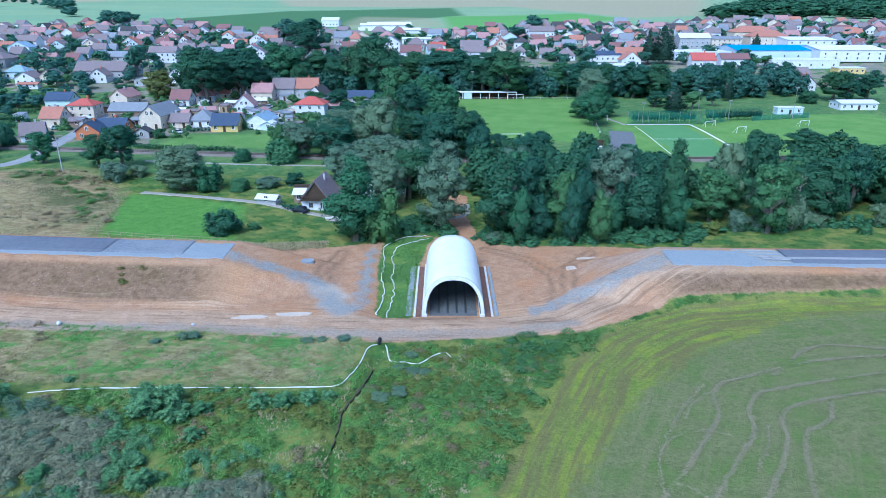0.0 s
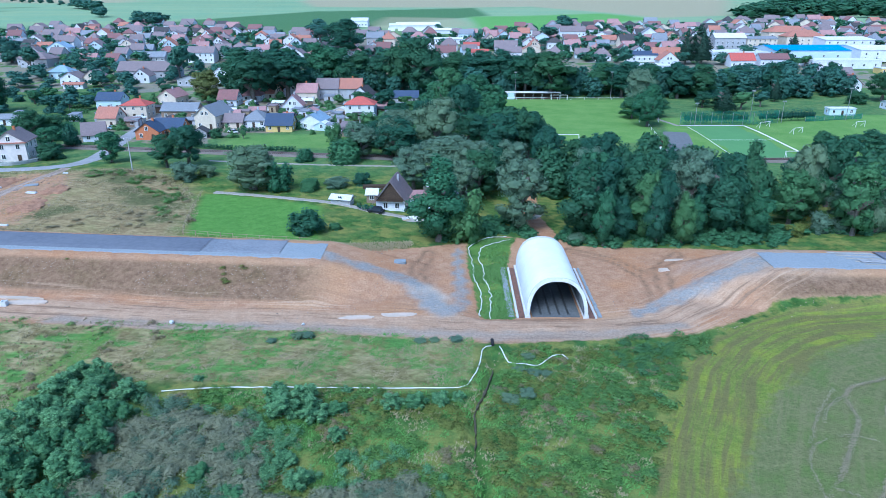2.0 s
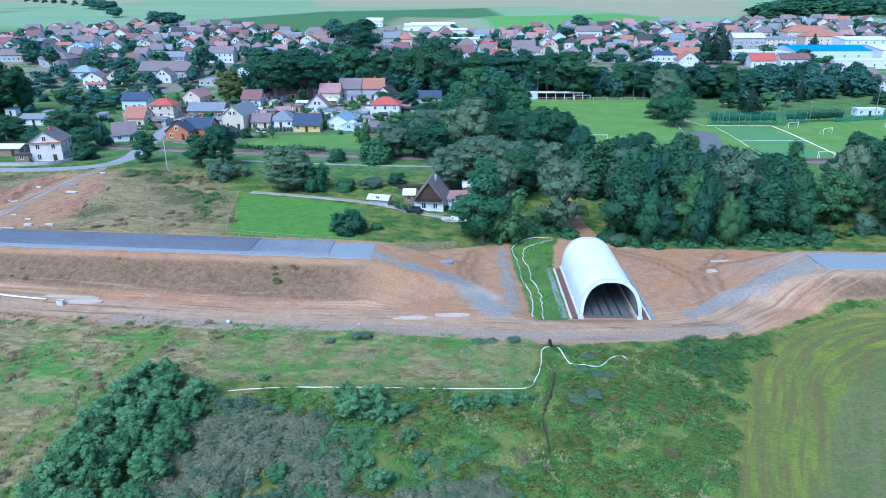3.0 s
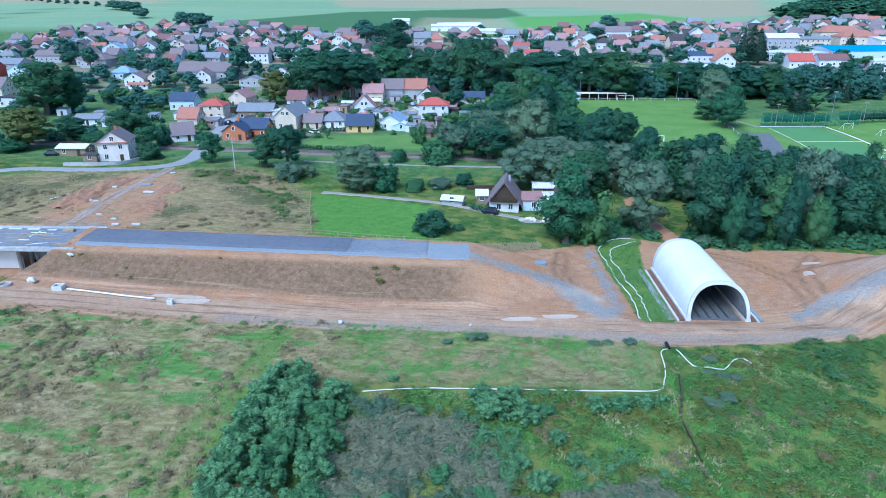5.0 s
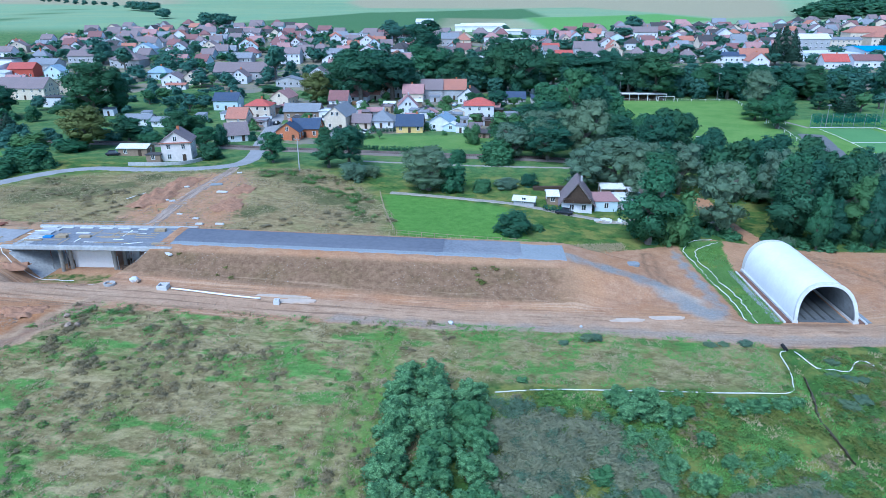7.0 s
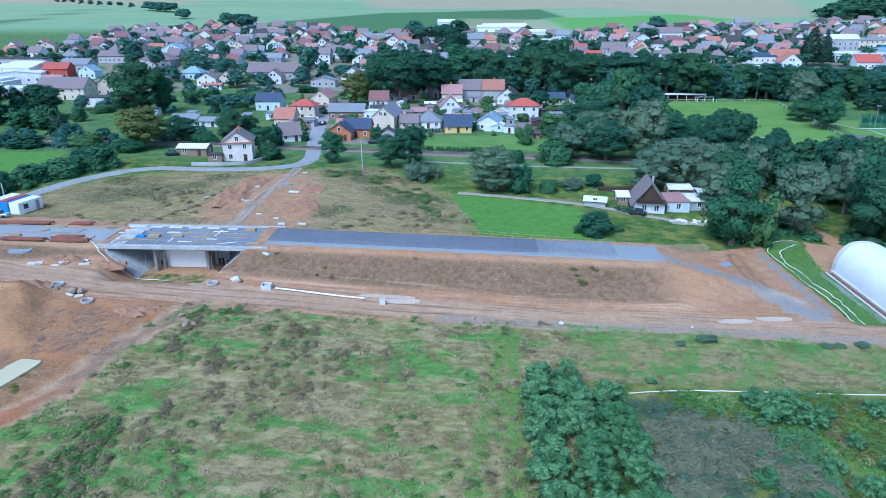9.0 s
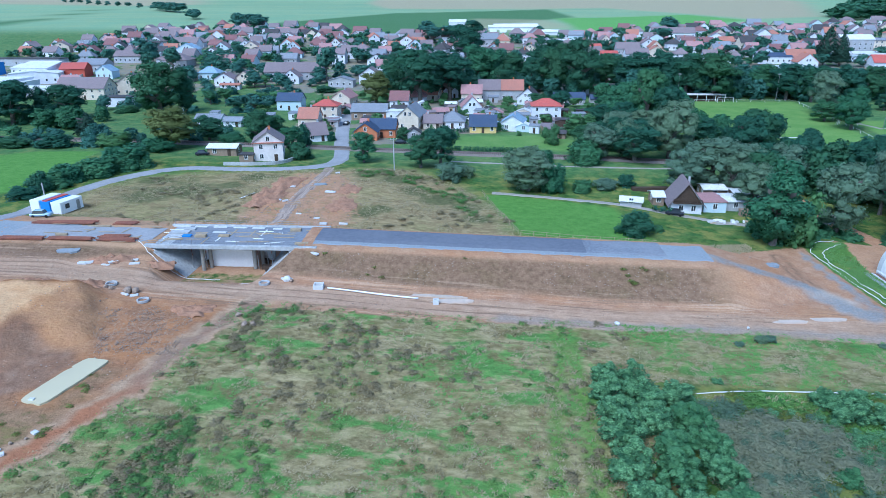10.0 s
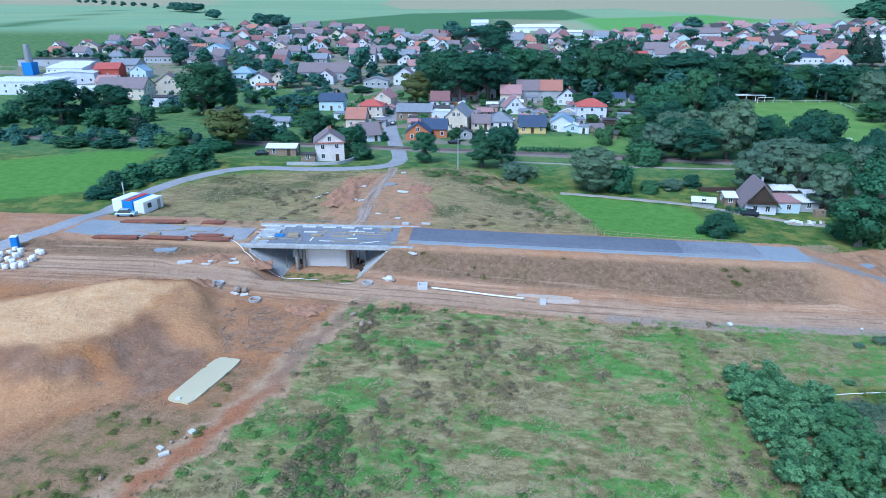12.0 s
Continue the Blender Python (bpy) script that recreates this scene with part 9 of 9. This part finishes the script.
# ---- flattened straw in the crop ----
def straw_lines(lines, wide, thick, seed):
    """Loose pale straw left along the wheel tracks."""
    rnd = np.random.RandomState(seed)
    at = np.array([p[:] for pts in lines for p in smooth_line(pts, 0.22)])
    at = np.repeat(at, thick, 0) + rnd.normal(0, wide, (len(at) * thick, 2))
    at = at[patchy(at[:, 0], at[:, 1], 1.6, seed) > rnd.uniform(-0.05, 0.36, len(at))]
    n = len(at)
    a, ln, w = rnd.uniform(0, 6.28, n), rnd.uniform(0.12, 0.4, n), rnd.uniform(0.02, 0.05, n)
    c, s = np.cos(a), np.sin(a)
    z = land(at[:, 0], at[:, 1]) + rnd.uniform(0.03, 0.14, n)
    x, y = at[:, 0], at[:, 1]
    v = np.stack([np.stack([x - s * w, y + c * w, z], -1), np.stack([x + s * w, y - c * w, z], -1), np.stack([x + c * ln, y + s * ln, z + rnd.uniform(-0.03, 0.08, n)], -1)], 1).reshape(-1, 3)
    tagged(new("crop_straw", quick_mesh("crop_straw", v, np.arange(n * 3).reshape(-1, 3), LEAVES["straw"])), "pale straw flattened by wheels in the crop", "straw", kind="stuff")


straw_lines((((20, 49.6), (23.7, 54.2), (26.1, 56.9), (29.9, 61.9), (33.1, 66.4), (34.3, 70.9), (36.4, 73.6), (40.1, 75), (44.7, 76.8), (52, 79), (64, 80)), ((24, 48), (27.8, 52.8), (32.4, 58.6), (35.8, 62.8), (37.3, 67.5), (40.1, 71.1), (43.2, 72), (49.3, 73.6), (62, 76)),
             ((29, 47.6), (33.1, 53), (36.5, 57.5), (39, 61.6), (40.3, 65.6), (42.9, 68), (46.7, 69.2), (51.4, 70.3), (62, 72)), ((35, 47), (37.1, 52.5), (39.5, 58.4), (41.7, 62.6), (43.7, 63.7), (46.1, 65.4), (47.7, 68.5)), ((44, 75.5), (47.1, 77.9), (50.8, 81.5), (55.2, 83.4), (59.2, 82.7), (66, 81))), 0.17, 13, 201)
straw_lines((((22.0, 50), (22.4, 53), (23.3, 57.5), (24.6, 60.5), (26.9, 62.5), (30.6, 63.4), (32.8, 62.3)), ((25.4, 62.1), (29.2, 67.8), (33.9, 73.3)), ((23.9, 54.7), (25.7, 53.3), (26.6, 51.6)), ((29, 66), (31, 69), (36, 73)), ((33, 56), (36, 60), (38, 64))), 0.12, 5, 202)


# ---- gardens and yards of the village ----
def garden_shed(x, y, w, d, h, turn, wall, roof, words):
    top = thing("garden_shed", words, "shed", stand(x, y, turn), "garden sheds")
    bm = bmesh.new()
    box(bm, -w / 2, w / 2, -d / 2, d / 2, -0.4, h)
    part("wall", bm, wall, top)
    bm = bmesh.new()
    for v in box(bm, -w / 2 - 0.25, w / 2 + 0.25, -d / 2 - 0.3, d / 2 + 0.3, h, h + 0.14):
        v.co.z += 0.35 * (v.co.y / d + 0.5)
    part("roof", bm, roof, top)
    bm = bmesh.new()
    box(bm, -0.45, 0.45, -d / 2 - 0.05, -d / 2 + 0.02, 0.0, min(1.95, h - 0.1))
    part("door", bm, DARKWOOD, top)


SHED_LOOKS = ((WALLS["grey"], ROOFS["grey"], "low grey garden shed with a sheet roof"), (TIMBER, ROOFS["brown"], "brown timber garden shed with a tiled roof"), (WALLS["white"], ROOFS["grey"], "small white outbuilding with a grey flat roof"), (DARKWOOD, ROOFS["dark"], "dark wooden garden shed"))
YARD_RND = random.Random(77)
OFF_STREET = [(-123 - 1.2 * i, 195 + 10 * i, 6) for i in range(11)]
YARD_PLACES, _ = spots(((-150, 214), (-96, 212), (-50, 226), (-34, 250), (-40, 318), (-155, 316)), 12.0, 78, [(a, b, 8.0) for a, b, _ in TAKEN] + OFF_STREET)
for px, py in [p for p in YARD_PLACES if p[1] > 236][:26] + [(-204.3, 261.9), (-184.6, 243.7), (-185.6, 255.5), (-162.5, 253), (-74, 311.6), (-54.8, 234.3)]:
    wall, roof, words = YARD_RND.choice(SHED_LOOKS)
    garden_shed(px, py, YARD_RND.uniform(2.6, 5.5), YARD_RND.uniform(2.4, 4.0), YARD_RND.uniform(2.0, 2.7), YARD_RND.uniform(-15, 15), wall, roof, words)
    if YARD_RND.random() < 0.6:
        k = YARD_RND.uniform(1.2, 3.0)
        tree(YARD_RND.choice(("bush", "shrub", "greybush")), px + YARD_RND.uniform(3.5, 5), py - YARD_RND.uniform(1, 4), k, k * 1.2, "garden bushes")
hedge(-186, 277, -172, 281, 2.2, 1.8, "fresh", "long clipped green garden hedge", 21)
hedge(-174, 267.4, -166, 267.8, 2.0, 1.8, "fresh", "long clipped green garden hedge", 22)
hedge(-95, 232, -82, 236, 1.6, 1.2, "oak", "clipped dark green garden hedge between yards", 23)
hedge(-118, 238, -104, 240, 1.6, 1.2, "fresh", "clipped green garden hedge between yards", 24)
for px, py, turn, paint, words in ((-184.9, 415.8, 10, CARWHITE, "white van parked in a works yard"), (-174.7, 404.6, 80, CARDARK, "dark car parked in a works yard"), (-282.5, 347.6, 20, CARWHITE, "white car parked by the works"), (-277, 349, 20, CARDARK, "dark car parked by the works"),
                                   (-271.5, 351, 20, CARBLUE, "pale blue car parked by the works"), (-139.5, 236, 5, CARBLUE, "pale blue car parked in a drive"), (-119.5, 262, 3, CARWHITE, "white car parked in a drive"), (-98, 262, 85, CARDARK, "dark car parked in a drive")):
    car(px, py, turn, paint, words)


def wood_pile(x, y, n, turn):
    top = thing("wood_pile", "stacked pile of cut orange-brown logs in a yard", "logs", stand(x, y, turn))
    for i in range(n):
        bm = bmesh.new()
        rod(bm, (-1.6, (i % 6) * 0.5 - 1.2, 0.22 + 0.42 * (i // 6)), (1.6, (i % 6) * 0.5 - 1.2, 0.22 + 0.42 * (i // 6)), 0.24, None, 7)
        part("log", bm, LOGS, top)


DEBRIS_RND = random.Random(12)
for px, py, w in ((-142, 99.2, 1.6), (-142.4, 97.5, 1.5), (-137.8, 98.4, 1.7), (-138.5, 100.1, 0.9), (-133.2, 86.5, 1.5), (-131.7, 86.4, 1.2), (-110.9, 96.5, 2.0), (-107.4, 102.3, 1.6), (-129.5, 58.8, 0.6), (-126.8, 49.5, 1.0), (-127.6, 50.4, 0.8), (-125.6, 53.4, 0.7)):
    slab_on(px, py, float(land(px, py)), w, DEBRIS_RND.uniform(0.4, 0.9), DEBRIS_RND.uniform(0.12, 0.3), DEBRIS_RND.uniform(-40, 40), CONCRETE, "broken_slab", "pale broken concrete slab lying on the site soil", "rubble")
for px, py, w in ((-126.5, 150.4, 1.4), (-124.7, 150.2, 1.1), (-125.2, 139.3, 1.6), (-123.3, 138.7, 1.3), (-114.7, 146.8, 2.6), (-116.8, 164.9, 1.2), (-118, 130.4, 1.2), (-111.3, 124.5, 1.5), (-107.2, 125, 1.8), (-113.5, 128, 1.2)):
    slab_on(px, py, float(land(px, py)), w, DEBRIS_RND.uniform(0.4, 0.9), DEBRIS_RND.uniform(0.15, 0.4), DEBRIS_RND.uniform(-40, 40), CONCRETE, "broken_slab", "pale broken concrete slab beside the dirt track", "rubble")
puddle(-118.7, 153.3, 1.6, 1.1, 20, GRAVEL, "small patch of blue-grey gravel beside the track", 0.12, 31, "gravel_heap")
plank(-133, 141.5, float(land(-133, 141.5)) + 0.1, 5.4, 70, PLASTIC, "long pale pole lying in the meadow grass")


LOGS = surface("cut_logs", (0.42, 0.24, 0.12), 0.9, 0.35, 4.0, 0.6)
wood_pile(-109.8, 300, 18, 8)
wood_pile(-190.4, 402, 24, 4)
